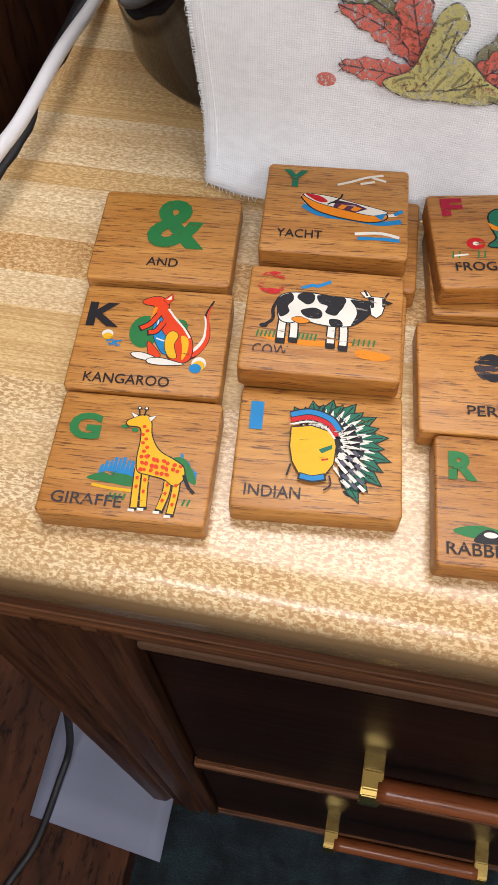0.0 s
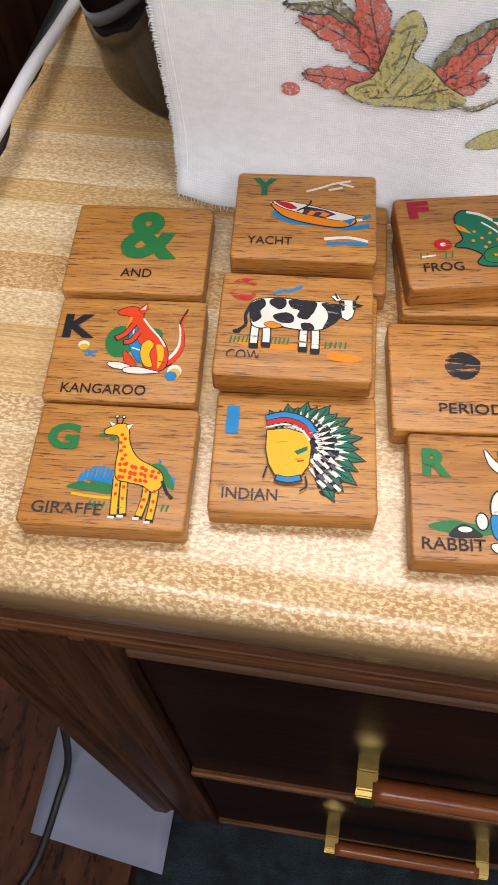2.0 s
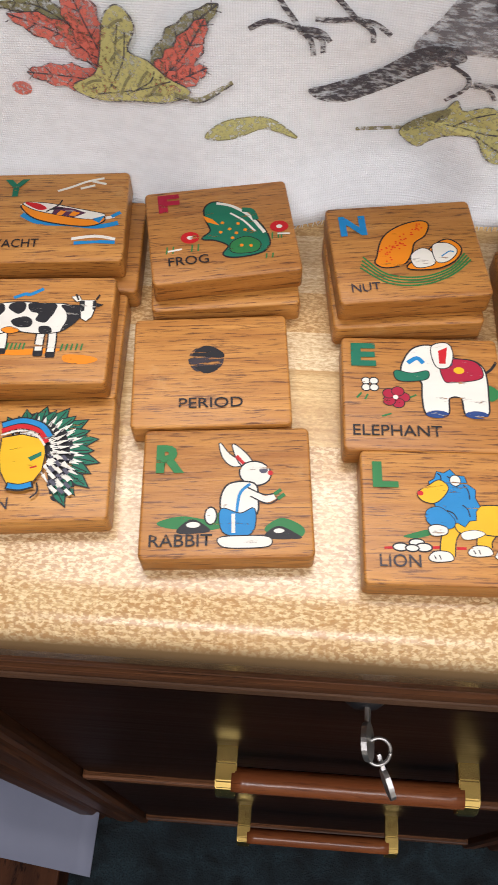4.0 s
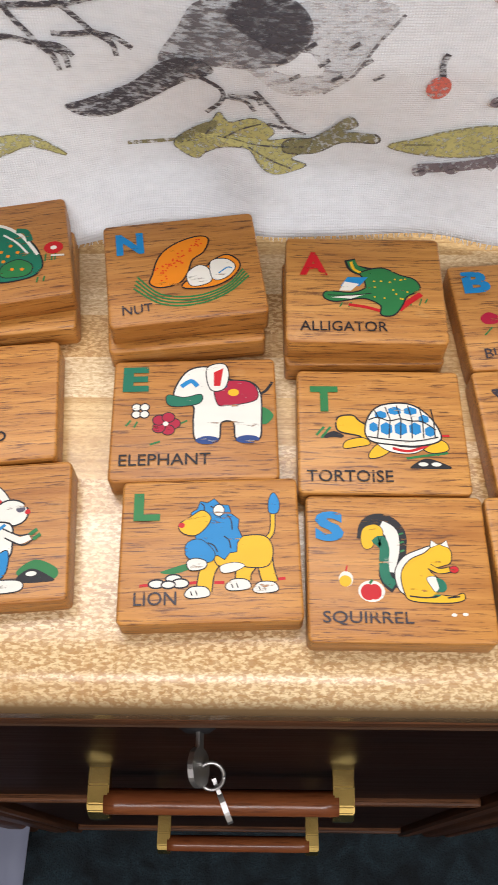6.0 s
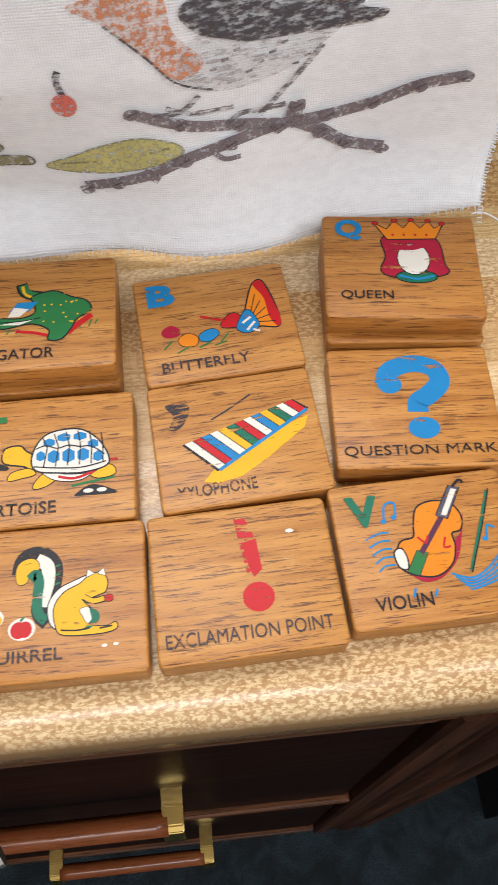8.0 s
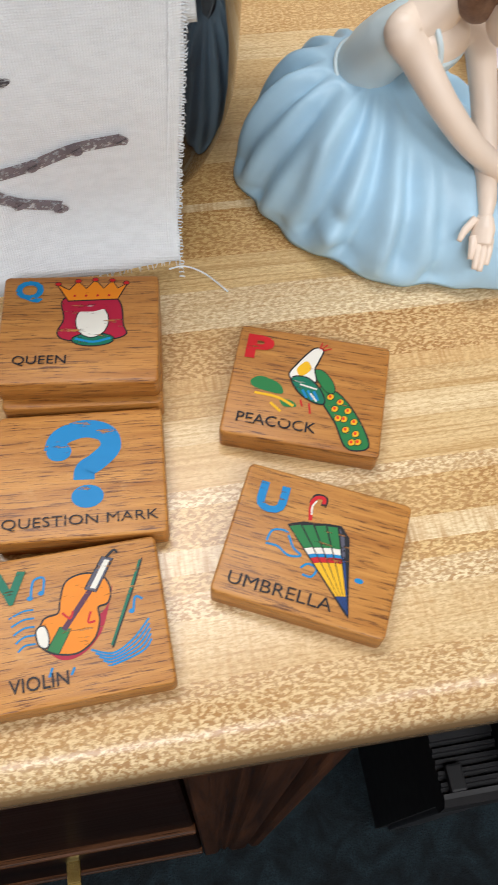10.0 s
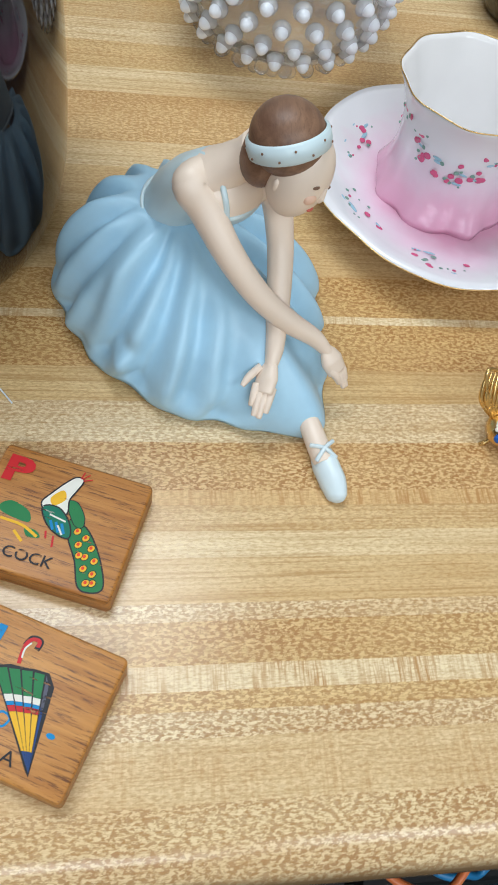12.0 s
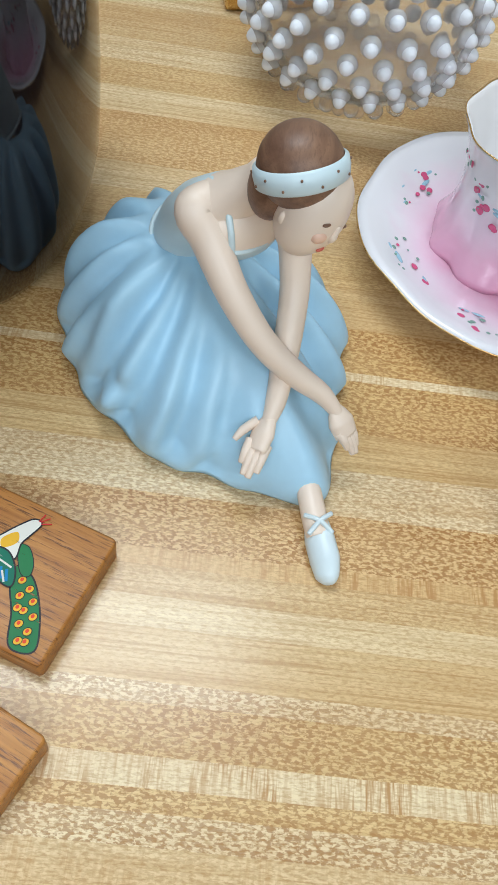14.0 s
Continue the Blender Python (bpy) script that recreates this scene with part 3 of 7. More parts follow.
class Print:
    """A flat printed picture; each shape lies a hair above the one before."""

    def __init__(self, place=pt, step=0.000005, first=0.00006, inks=None, size=1.0, middle=(50, 42)):
        self.bm, self.mats, self.z, self.step = bmesh.new(), [], first, step
        self.base, self.inks, self.size, self.middle = place, inks or INKS, size, middle

    def place(self, u, v, z):
        a, b = self.middle
        return self.base(a + (u - a) * self.size, b + (v - b) * self.size, z)

    def ink(self, name):
        m = self.inks[name]
        if m not in self.mats:
            self.mats.append(m)
        self.z += self.step
        return self.mats.index(m)

    def fill(self, ink, pts):
        k = self.ink(ink)
        vs = [self.bm.verts.new(self.place(p[0], p[1], self.z)) for p in pts]
        es = [self.bm.edges.new((vs[i], vs[(i + 1) % len(vs)])) for i in range(len(vs))]
        for f in bmesh.ops.triangle_fill(self.bm, use_beauty=True, edges=es)["geom"]:
            if isinstance(f, bmesh.types.BMFace):
                f.material_index = k

    def line(self, ink, pts, width, steps=5, smooth=True, taper=False):
        k = self.ink(ink)
        p = [Vector((*q[:2], 0)) for q in pts]
        if smooth and len(p) > 2:
            p = curve_points(p, steps)
        row = []
        for i, q in enumerate(p):
            d = p[min(i + 1, len(p) - 1)] - p[max(i - 1, 0)]
            nrm = Vector((-d.y, d.x, 0)).normalized() * width / 2
            if taper:
                nrm *= 1 - 0.85 * i / (len(p) - 1)
            row.append([self.bm.verts.new(self.place(*(q + s * nrm)[:2], self.z)) for s in (1, -1)])
        for a, b in zip(row, row[1:]):
            self.bm.faces.new((a[0], a[1], b[1], b[0])).material_index = k

    def blob(self, ink, *pts, outline=None, width=1.35, smooth=True):
        p = [(pts[i], pts[i + 1], 0) for i in range(0, len(pts), 2)]
        if smooth:
            p = [tuple(q) for q in curve_points(p, 5, True)]
        if outline:
            self.line(outline, p + [p[0]], width * 1.6, smooth=False)
        self.fill(ink, p)
        return self

    def poly(self, ink, *pts, outline=None, width=1.3):
        return self.blob(ink, *pts, outline=outline, width=width, smooth=False)

    def oval(self, ink, u, v, ru, rv=None, turn=0, outline=None, width=1.0):
        rv = rv or ru
        a = radians(turn)

        def ring(e):
            return [(u + (ru + e) * math.cos(t) * math.cos(a) - (rv + e) * math.sin(t) * math.sin(a), v + (ru + e) * math.cos(t) * math.sin(a) + (rv + e) * math.sin(t) * math.cos(a), 0)
                    for t in (2 * math.pi * k / 18 for k in range(18))]
        if outline:
            self.fill(outline, ring(width))
        self.fill(ink, ring(0))
        return self

    def strokes(self, ink, width, *lines):
        for s in lines:
            self.line(ink, [(s[i], s[i + 1]) for i in range(0, len(s), 2)], width)
        return self

    def done(self, name, parent):
        self.bm.normal_update()
        for f in self.bm.faces:
            if f.normal.z < 0 and self.base is pt:
                f.normal_flip()
        return part(name, self.bm, self.mats, parent)


def lettering(name, text, ink, u, v, high, wide, bold=0.0, parent=None):
    """Flat text with its lower left corner at u, v, in tile units, of that height and width."""
    cu = bpy.data.curves.new(name, "FONT")
    cu.body, cu.size, cu.offset, cu.resolution_u = text, 1.0, bold, 3
    tmp = new(name + "_outline", cu)
    me = bpy.data.meshes.new_from_object(tmp)
    bpy.data.objects.remove(tmp)
    bpy.data.curves.remove(cu)
    xs, ys = [q.co.x for q in me.vertices], [q.co.y for q in me.vertices]
    k = W / 100
    me.transform(Matrix.Translation(pt(u, v, 0.0003)) @ Matrix.Diagonal((wide * k / (max(xs) - min(xs)), high * k / (max(ys) - min(ys)), 1, 1)) @ Matrix.Translation((-min(xs), -min(ys), 0)))
    me.materials.clear()
    me.materials.append(INKS[ink])
    ob = new(name, me)
    ob.parent = parent
    return ob


def tile(key, x, y, turn, layer):
    ob = new("alphabet_tile", TILE_MESH)
    tip = (wobble(x * 90, y * 70) * 0.5, wobble(y * 90, x * 70, 5) * 0.5) if layer == 2 else (0, 0)
    ob.matrix_world = pose(x, y, TZ + (layer - 1) * TH + 0.0002, tip[0], tip[1], turn)
    return ob


for x, y, turn in LOWER:
    tagged(tile("lower", x, y, turn, 1), "worn wooden letter tile lying under another tile", "letter tile", "alphabet tiles")


# pictures: simple flat shapes in the printed colours
def art_kangaroo(p):
    p.oval("green", 44, 36, 10.5, 14).oval("green", 64, 34, 8, 12, 35)
    p.line("black", [(72, 57), (81, 51), (87, 40), (87, 28), (85, 18), (89, 5)], 7.5, taper=True)
    p.line("white", [(75, 54), (81, 49), (86, 39), (86, 28), (84, 19)], 5.4, taper=True)
    p.line("scarlet", [(72, 56), (82, 51), (87.6, 40), (87.4, 28), (86, 18), (88, 10)], 4.4, taper=True)
    p.blob("scarlet", 39, 9, 46, 5, 52, 5, 57, 9, 58, 15, 63, 22, 70, 29, 76, 37, 79, 47, 78, 57, 72, 60, 64, 57, 60, 50, 56, 44, 53, 37, 50, 28, 49, 18, 47, 13, 41, 12, outline="black", width=0.8)
    p.poly("scarlet", 53, 7, 59, 1, 60, 6, 57, 11, outline="black", width=0.6)
    p.poly("white", 55, 7, 58.5, 2.5, 58.5, 6.5)
    p.line("white", [(58, 15), (64, 23), (71, 31), (76, 39)], 1.5)
    p.line("orange", [(49, 14), (48, 22), (47, 29)], 2.4)
    p.blob("blue", 50, 22, 55, 24, 54, 30, 57, 36, 63, 44, 66, 54, 59, 53, 54, 46, 50, 36, outline="black", width=0.6)
    p.strokes("white", 1.1, (53, 41, 62, 44), (52, 24, 53, 34))
    p.line("black", [(52, 20), (47, 29), (40, 34)], 5.0)
    p.line("scarlet", [(52, 20), (47, 29), (41, 33.4)], 3.4)
    p.line("black", [(56, 27), (52, 35), (46, 37)], 5.0)
    p.line("scarlet", [(56, 27), (52, 35), (47, 36.4)], 3.4)
    p.blob("yellow", 60, 38, 64, 34, 68, 38, 66, 46, 69, 56, 64, 56, 60, 48, outline="black", width=0.6)
    p.blob("yellow", 70, 38, 75, 40, 76, 50, 73, 58, 72, 48)
    p.blob("scarlet", 48, 44, 54, 50, 58, 56, 52, 58, 49, 52, outline="black", width=0.6)
    p.blob("white", 38, 55, 45, 54, 54, 57, 53, 60, 42, 58.5, outline="black", width=0.8)
    p.blob("white", 50, 59, 58, 57.5, 70, 60, 74, 61.5, 60, 63, 51, 62, outline="black", width=0.8)
    p.oval("white", 19, 40, 4, 3.5).oval("yellow", 19.5, 42, 3.5, 2.6)
    for k in range(7):
        p.strokes("blue", 1.1, (19 + k * 1.4, 46 + (k % 3) * 2, 24 + k, 45 + (k % 2) * 4))
    p.oval("white", 85, 60, 5, 5.5).oval("yellow", 85, 62, 4.2, 4.4).oval("blue", 83, 64, 4.2, 3.8)


def art_giraffe(p):
    for k in range(9):
        x = 30 + k * 2.7
        p.poly("blue", x, 57, x + 1.4, 50 - 5 * math.sin(k * 0.36) - (k % 2) * 2, x + 3.2, 49 - 6 * math.sin(k * 0.36), x + 3.2, 57)
    for k in range(7):
        x = 74 + k * 2.5
        p.poly("blue", x, 52, x + 1.2, 36 + abs(k - 2) * 3 + (k % 2) * 2, x + 3.0, 38 + abs(k - 2) * 3, x + 3.0, 58)
    p.blob("green", 24, 60, 34, 55, 46, 55, 53, 57, 53, 63, 40, 62)
    p.blob("green", 74, 42, 82, 40, 90, 50, 92, 58, 84, 54, 76, 50)
    p.strokes("yellow", 2.0, (28, 64, 40, 65.5, 54, 66))
    for x in (40, 43, 46, 49, 86, 89):
        p.strokes("green", 1.3, (x, 73, x + 1.2, 68.5))
    p.oval("green", 41, 21, 2.6, 1.4).oval("green", 48, 23, 2.2, 1.6)
    for x0, xm, x1, y1 in ((55, 56, 57, 79), (60, 61, 62.5, 78), (74, 75, 72.5, 79), (80, 80.5, 79.5, 81)):
        p.line("black", [(x0, 50), (xm, 64), (x1, y1)], 5.4)
        p.line("yellow", [(x0, 50), (xm, 64), (x1, y1 - 2)], 3.9)
        p.line("white", [(x1 - 3.4, y1), (x1 + 0.6, y1)], 1.8)
    p.blob("yellow", 50, 12, 55, 12, 57.5, 17, 59, 25, 63, 33, 68, 38, 76, 42, 83, 47, 84, 55, 79, 60, 72, 56, 62, 54, 55, 52, 53, 42, 53, 30, 51, 21, 43, 20, 42, 17, 46, 14, outline="black", width=0.9)
    p.poly("white", 46, 14, 43, 10, 48, 12, outline="black", width=0.5).poly("white", 55, 13, 60, 11, 57, 16, outline="black", width=0.5)
    p.strokes("black", 1.0, (49, 12, 48, 7), (52, 12, 52.6, 7))
    p.line("black", [(84, 52), (88, 60), (92, 64)], 2.2)
    p.oval("black", 48, 6.4, 1.5).oval("black", 52.6, 6.4, 1.5).oval("white", 48, 6.2, 0.8).oval("white", 52.6, 6.2, 0.8)
    rng = random.Random(3)
    for k in range(8):
        v = 20 + k * 3
        p.oval("scarlet", 53.6 + (k % 2) * 2.4 + max(0, v - 28) * 0.28, v, 1.3, 1.2)
    for k in range(22):
        u = 56 + (k % 8) * 3.5 + rng.uniform(-0.8, 0.8)
        p.oval("scarlet", u, 42 + (k // 8) * 4.2 + (u - 56) * 0.16 + rng.uniform(-0.6, 0.6), rng.uniform(1.2, 1.8), rng.uniform(1.0, 1.5), rng.uniform(0, 90))
    for u, v in ((55.6, 57), (56, 63), (60.6, 58), (61, 66), (75, 60), (74.6, 66), (80.4, 60), (80.4, 67), (73.6, 71), (80, 73)):
        p.oval("scarlet", u, v, 1.0, 1.2)


def art_yacht(p):
    p.strokes("white", 2.0, (50, 18, 60, 14, 68, 10, 74, 8, 82, 6), (66, 16, 76, 13), (74, 9, 84, 12))
    p.strokes("blue", 4.0, (27, 40, 40, 48, 60, 50, 80, 53, 95, 50))
    p.strokes("white", 2.6, (26, 30, 30, 38, 44, 45, 62, 48), (64, 64, 80, 62, 94, 65), (82, 46, 92, 44))
    p.strokes("blue", 3.0, (66, 68, 80, 67, 94, 68), (90, 44, 96, 40))
    p.blob("orange", 26, 31, 40, 34, 64, 38, 84, 44, 82, 50, 70, 52, 48, 48, 34, 42, outline="black")
    p.blob("white", 27, 29, 44, 30, 66, 36, 85, 42, 76, 46, 56, 42, 36, 36, outline="black", width=0.8)
    p.blob("red", 28, 29, 38, 30, 44, 35, 38, 36)
    p.poly("purple", 50, 33, 64, 36, 72, 40, 64, 44, 48, 40)
    p.poly("orange", 54, 37, 58, 38, 55, 42, 51, 41).poly("orange", 63, 38, 68, 40, 64, 43, 60, 42)
    p.poly("blue", 76, 46, 85, 43, 82, 50)
    p.strokes("black", 1.3, (44, 38, 52, 32, 54, 27), (46, 36, 56, 35))


def art_cow(p):
    p.strokes("blue", 2.4, (35, 18, 42, 15, 45, 15.5, 53, 11))
    p.blob("orange", 14, 57, 24, 56, 40, 58, 58, 57, 70, 58, 60, 61, 40, 62, 20, 60).blob("orange", 72, 62, 86, 63, 92, 66, 84, 69, 72, 67)
    for x in (11, 13.5, 16, 18.5, 21, 36, 38.5, 41, 43.5, 46, 69, 72, 75, 78, 81):
        p.strokes("green", 1.1, (x, 58 + (x > 60), x + 0.8, 53 + (x > 60)))
    p.line("black", [(22, 27), (19, 36), (19.5, 44), (15, 49)], 2.2)
    p.oval("black", 14.5, 49.5, 2.6, 1.8)
    for x, k, v in ((26, 25.5, 61), (32, 33, 60), (56, 55.5, 62), (62, 63, 63)):
        p.line("black", [(x, 40), (k, 50), (k, v)], 6.0)
        p.line("white", [(x, 40), (k, 50), (k, v - 3)], 4.2)
        p.line("black", [(k - 2.6, v), (k + 2.8, v)], 2.6)
    p.blob("white", 22, 27, 28, 23, 40, 22, 56, 23, 70, 24, 76, 27, 77, 34, 72, 41, 66, 45, 56, 46, 46, 45, 38, 43, 30, 46, 24, 44, 22, 36, outline="black", width=0.9)
    p.blob("black", 22, 27, 29, 23, 31, 28, 28, 33, 29, 38, 24, 42, 21.6, 35).blob("black", 35, 22.4, 43, 22.4, 43.5, 28, 40, 31, 36, 29, 33, 26)
    p.blob("black", 46, 22.6, 62, 23.4, 62, 30, 60, 34, 57, 38, 51, 36, 52, 31, 47, 29).blob("black", 36, 36, 44, 33, 49, 36, 48, 41, 40, 41)
    p.blob("black", 66, 24.4, 78, 25, 80, 31, 76, 38, 72, 42, 67, 45, 70, 36, 69, 30).blob("black", 54, 41, 60, 41, 62, 45.5, 55, 46)
    p.blob("orange", 31, 43, 36, 41, 42, 44, 36, 46, outline="black", width=0.5)
    p.poly("white", 77, 21, 86, 21, 87, 26, 85, 34, 82, 37, 79, 35, 78, 28, outline="black", width=0.8)
    p.poly("black", 76.5, 21.4, 80, 21.4, 80.4, 29, 78.6, 30).poly("black", 85, 21.4, 87.4, 21.4, 86.6, 29, 85.2, 28)
    p.poly("white", 75, 22, 71.5, 18, 76, 17.4, 78, 21, outline="black", width=0.7)
    p.poly("black", 87, 23, 92, 24.6, 88, 27)
    p.strokes("black", 1.2, (76, 20.6, 74, 16), (87, 20.6, 89, 16.6))


def art_chief(p):
    # a fan of feathers beside a plain yellow block
    fan = []
    for k in range(17):
        a = radians(-128 + k * 11.6)
        reach = 29 + 9 * max(0.0, math.cos(a)) + 9 * max(0.0, math.sin(a)) + 1.6 * (-1) ** k
        fan.append((math.cos(a), math.sin(a), reach))
    p.blob("black", 38, 22, 46, 12, 60, 10, 72, 16, 80, 28, 83, 44, 80, 60, 74, 70, 66, 70, 62, 52, 58, 34, 48, 24)
    for c, s, reach in fan:
        def at(r, side):
            return (52 + r * c - side * s, 38 + r * s + side * c)
        tip = [at(reach * 0.62, -2.6), at(reach * 0.82, -3.4), at(reach, 0.8), at(reach * 0.84, 3.0), at(reach * 0.62, 2.6)]
        p.poly("black", *[v for q in (at(reach * 0.58, -3.4), at(reach * 0.82, -4.4), at(reach * 1.04, 1.0), at(reach * 0.84, 4.0), at(reach * 0.58, 3.4)) for v in q])
        p.poly("deep_green", *[v for q in tip for v in q])
        p.line("black", [at(reach * 0.66, 0), at(reach * 0.94, 0.6)], 0.7, smooth=False)
    for ring, ink, wide in ((0.62, "white", 2.5), (0.50, "grey", 1.2), (0.42, "white", 2.2), (0.30, "white", 1.5)):
        for k, (c, s, reach) in enumerate(fan):
            for o in (-1.9, 1.9):
                a0, a1 = reach * ring, reach * (ring + 0.15)
                p.line(ink, [(52 + a0 * c - o * s, 38 + a0 * s + o * c), (52 + a1 * c - o * 1.15 * s, 38 + a1 * s + o * 1.15 * c)], wide, smooth=False, taper=True)
    for k in range(6):
        for j in range(3):
            p.line("white" if (k + j) % 2 else "grey", [(62 + j * 4.4 + k * 0.7, 40 + k * 4.6 + j), (64.6 + j * 4.4 + k * 0.9, 43.6 + k * 4.6 + j)], 2.2, smooth=False)
    p.poly("yellow", 33, 29, 45, 27, 58, 31, 60, 40, 59, 52, 54, 60, 40, 61, 35, 52, 33, 42, outline="black", width=0.9)
    p.poly("deep_green", 50, 43, 58, 39, 58, 42, 52, 45.5)
    p.line("red", [(52, 50), (56, 49)], 1.2, smooth=False)
    p.line("black", [(32, 21), (44, 18), (56, 22), (62, 30)], 7.0)
    p.line("blue", [(32, 20), (44, 17), (56, 21), (62, 29)], 3.4)
    p.line("red", [(32, 24), (44, 21), (55, 25), (60.5, 33)], 3.2)
    p.line("white", [(32, 27), (44, 24), (54, 28), (59.4, 35)], 1.3)
    p.line("black", [(39, 61.5), (47, 63), (55, 61)], 5.0)
    p.line("blue", [(40, 61.5), (47, 62.6), (54, 61)], 3.2)
    p.strokes("black", 1.1, (57, 60, 58, 66, 54, 70), (34, 54, 32, 62))


def art_frog(p):
    for x in (14, 18, 30, 34, 82, 86, 88):
        p.strokes("green", 1.0, (x, 58 - (x > 60) * 4, x + 1, 52 - (x > 60) * 4))
    p.strokes("white", 1.4, (15, 56, 24, 55), (86, 50, 94, 51))
    p.oval("red", 30, 46, 6, 5).oval("white", 30, 46, 2, 1.6).oval("red", 88, 44, 6, 5).oval("white", 88, 44, 2, 1.6)
    p.blob("deep_green", 42, 22, 48, 17, 56, 20, 66, 28, 76, 40, 80, 56, 74, 64, 58, 66, 50, 63, 54, 56, 46, 50, 38, 48, 44, 42, 42, 32, outline="black")
    p.blob("green", 56, 54, 66, 50, 74, 56, 70, 63, 56, 62, outline="black", width=0.8)
    p.line("white", [(50, 18), (60, 22), (70, 32), (78, 48)], 2.2)
    p.line("deep_green", [(66, 26), (72, 28), (74, 36)], 4.0)
    p.line("white", [(58, 28), (66, 36), (72, 46)], 1.4)
    p.poly("orange", 40, 28, 46, 32, 50, 38, 42, 34)
    for u, v in ((52, 36), (56, 42), (50, 44), (60, 46), (62, 38), (66, 44), (62, 57), (68, 58), (57, 50)):
        p.oval("orange", u, v, 1.2)
    p.strokes("green", 1.0, (76, 70, 77, 66), (80, 70, 81, 66))


def art_period(p):
    p.oval("worn_black", 47, 34, 11.5, 11)
    p.blob("black", 38, 30, 47, 23, 57, 28, 58, 33, 46, 32).blob("black", 40, 40, 52, 39, 56, 40, 48, 45)


def art_rabbit(p):
    p.blob("green", 10, 62, 24, 58, 40, 60, 48, 54, 46, 66, 20, 66)
    p.blob("green", 72, 66, 82, 60, 94, 66, 92, 72, 76, 70)
    p.blob("black", 22, 66, 30, 60, 38, 64, 40, 68, 24, 69).oval("white", 31, 63.5, 4, 1.8)
    p.blob("black", 72, 70, 80, 65, 90, 70, 92, 73, 76, 73).oval("white", 80, 68, 3, 1.4)
    p.oval("white", 41, 58, 3, 5, outline="black")
    p.blob("white", 46, 10, 52, 18, 60, 24, 54, 26, 48, 20, outline="black", width=0.9)
    p.blob("white", 54, 11, 62, 18, 66, 26, 60, 26, 56, 20, outline="black", width=0.9)
    p.line("red", [(56, 19), (60, 24), (64, 27)], 2.2, taper=False)
    p.oval("white", 67, 31, 9, 7.5, 15, outline="black")
    p.blob("white", 52, 38, 66, 38, 68, 48, 66, 58, 50, 58, 47, 48, outline="black")
    p.line("white", [(62, 42), (72, 48), (78, 46)], 4.2)
    p.strokes("black", 0.9, (62, 40, 72, 45, 80, 44), (64, 46, 74, 51, 80, 48))
    p.blob("blue", 47, 54, 58, 57, 66, 54, 66, 66, 60, 71, 48, 68, outline="black", width=0.8)
    p.line("blue", [(56, 56), (58, 44), (64, 38)], 1.8)
    p.line("white", [(54, 57), (54, 69)], 2.0)
    p.blob("white", 46, 72, 60, 71, 74, 72, 74, 77, 60, 78, 48, 77, outline="black", width=0.9)
    p.oval("grey", 72, 29, 2.6, 2.2).oval("red", 76, 31, 1.6)
    p.strokes("green", 2.2, (78, 45, 82, 42), (80, 48, 84, 45))


def art_nut(p):
    for k in range(4):
        p.strokes("green", 1.3, (20 - k, 46 + k * 3, 34, 62 + k * 2.6, 56, 66 + k * 2.2, 76, 60 + k * 2, 88 + k, 48 + k * 2))
    p.blob("orange", 30, 46, 34, 34, 40, 26, 50, 20, 62, 17, 68, 20, 64, 30, 56, 36, 52, 46, 46, 54, 34, 56, 28, 52, outline="black")
    rng = random.Random(8)
    for k in range(46):
        t = rng.random()
        p.oval("scarlet", 34 + 28 * t + rng.uniform(-4, 4), 48 - 26 * t + rng.uniform(-6, 6) * (0.6 + 0.4 * (t < 0.4)), 0.7, 0.6)
    p.blob("orange", 48, 58, 60, 48, 72, 38, 80, 36, 86, 44, 80, 54, 66, 60, outline="black")
    p.blob("white", 52, 48, 60, 42, 66, 46, 66, 56, 54, 58, outline="black", width=0.8)
    p.blob("white", 68, 40, 78, 39, 83, 46, 76, 54, 68, 54, outline="black", width=0.8)
    p.strokes("blue", 0.9, (72, 50, 78, 46, 81, 47))


def art_elephant(p):
    for u, v in ((15, 34), (20, 34), (15, 39), (20, 39)):
        p.oval("white", u, v, 2.4, 2.2, outline="black", width=0.8)
    p.strokes("green", 1.2, (9, 47, 12, 43), (14, 48, 16, 44), (24, 60, 30, 58), (42, 46, 46, 44))
    for k in range(5):
        a = 2 * math.pi * k / 5
        p.oval("crimson", 33 + 5 * math.cos(a), 46 + 4.5 * math.sin(a), 3.6, 3.2, outline="black", width=0.6)
    p.oval("white", 33, 46, 1.6)
    p.blob("green", 86, 40, 92, 36, 98, 42, 92, 48)
    p.line("black", [(88, 28), (94, 24), (98, 18)], 1.8)
    p.blob("white", 40, 18, 46, 9, 56, 6, 66, 10, 72, 16, 84, 18, 90, 26, 90, 46, 88, 58, 76, 58, 74, 46, 66, 46, 64, 58, 52, 58, 50, 46, 50, 34, 42, 32, 38, 26, outline="black")
    p.blob("crimson", 64, 18, 84, 18, 88, 30, 70, 34, 64, 32, outline="black", width=0.8)
    p.oval("yellow", 74, 25, 3.4, 2.6).oval("navy", 68, 20, 2.4, 2.0)
    p.blob("white", 58, 7, 68, 4, 71, 12, 68, 22, 60, 22, outline="black", width=0.9)
    p.poly("red", 62, 10, 68, 7, 66, 20, 62, 20)
    p.blob("deep_green", 34, 26, 44, 28, 54, 26, 53, 32, 40, 34, 34, 32, outline="black", width=0.7)
    p.line("blue", [(42, 20), (48, 16), (52, 20)], 3.0)
    p.oval("navy", 58, 58, 7, 2.8).oval("navy", 82, 58, 7, 2.8)


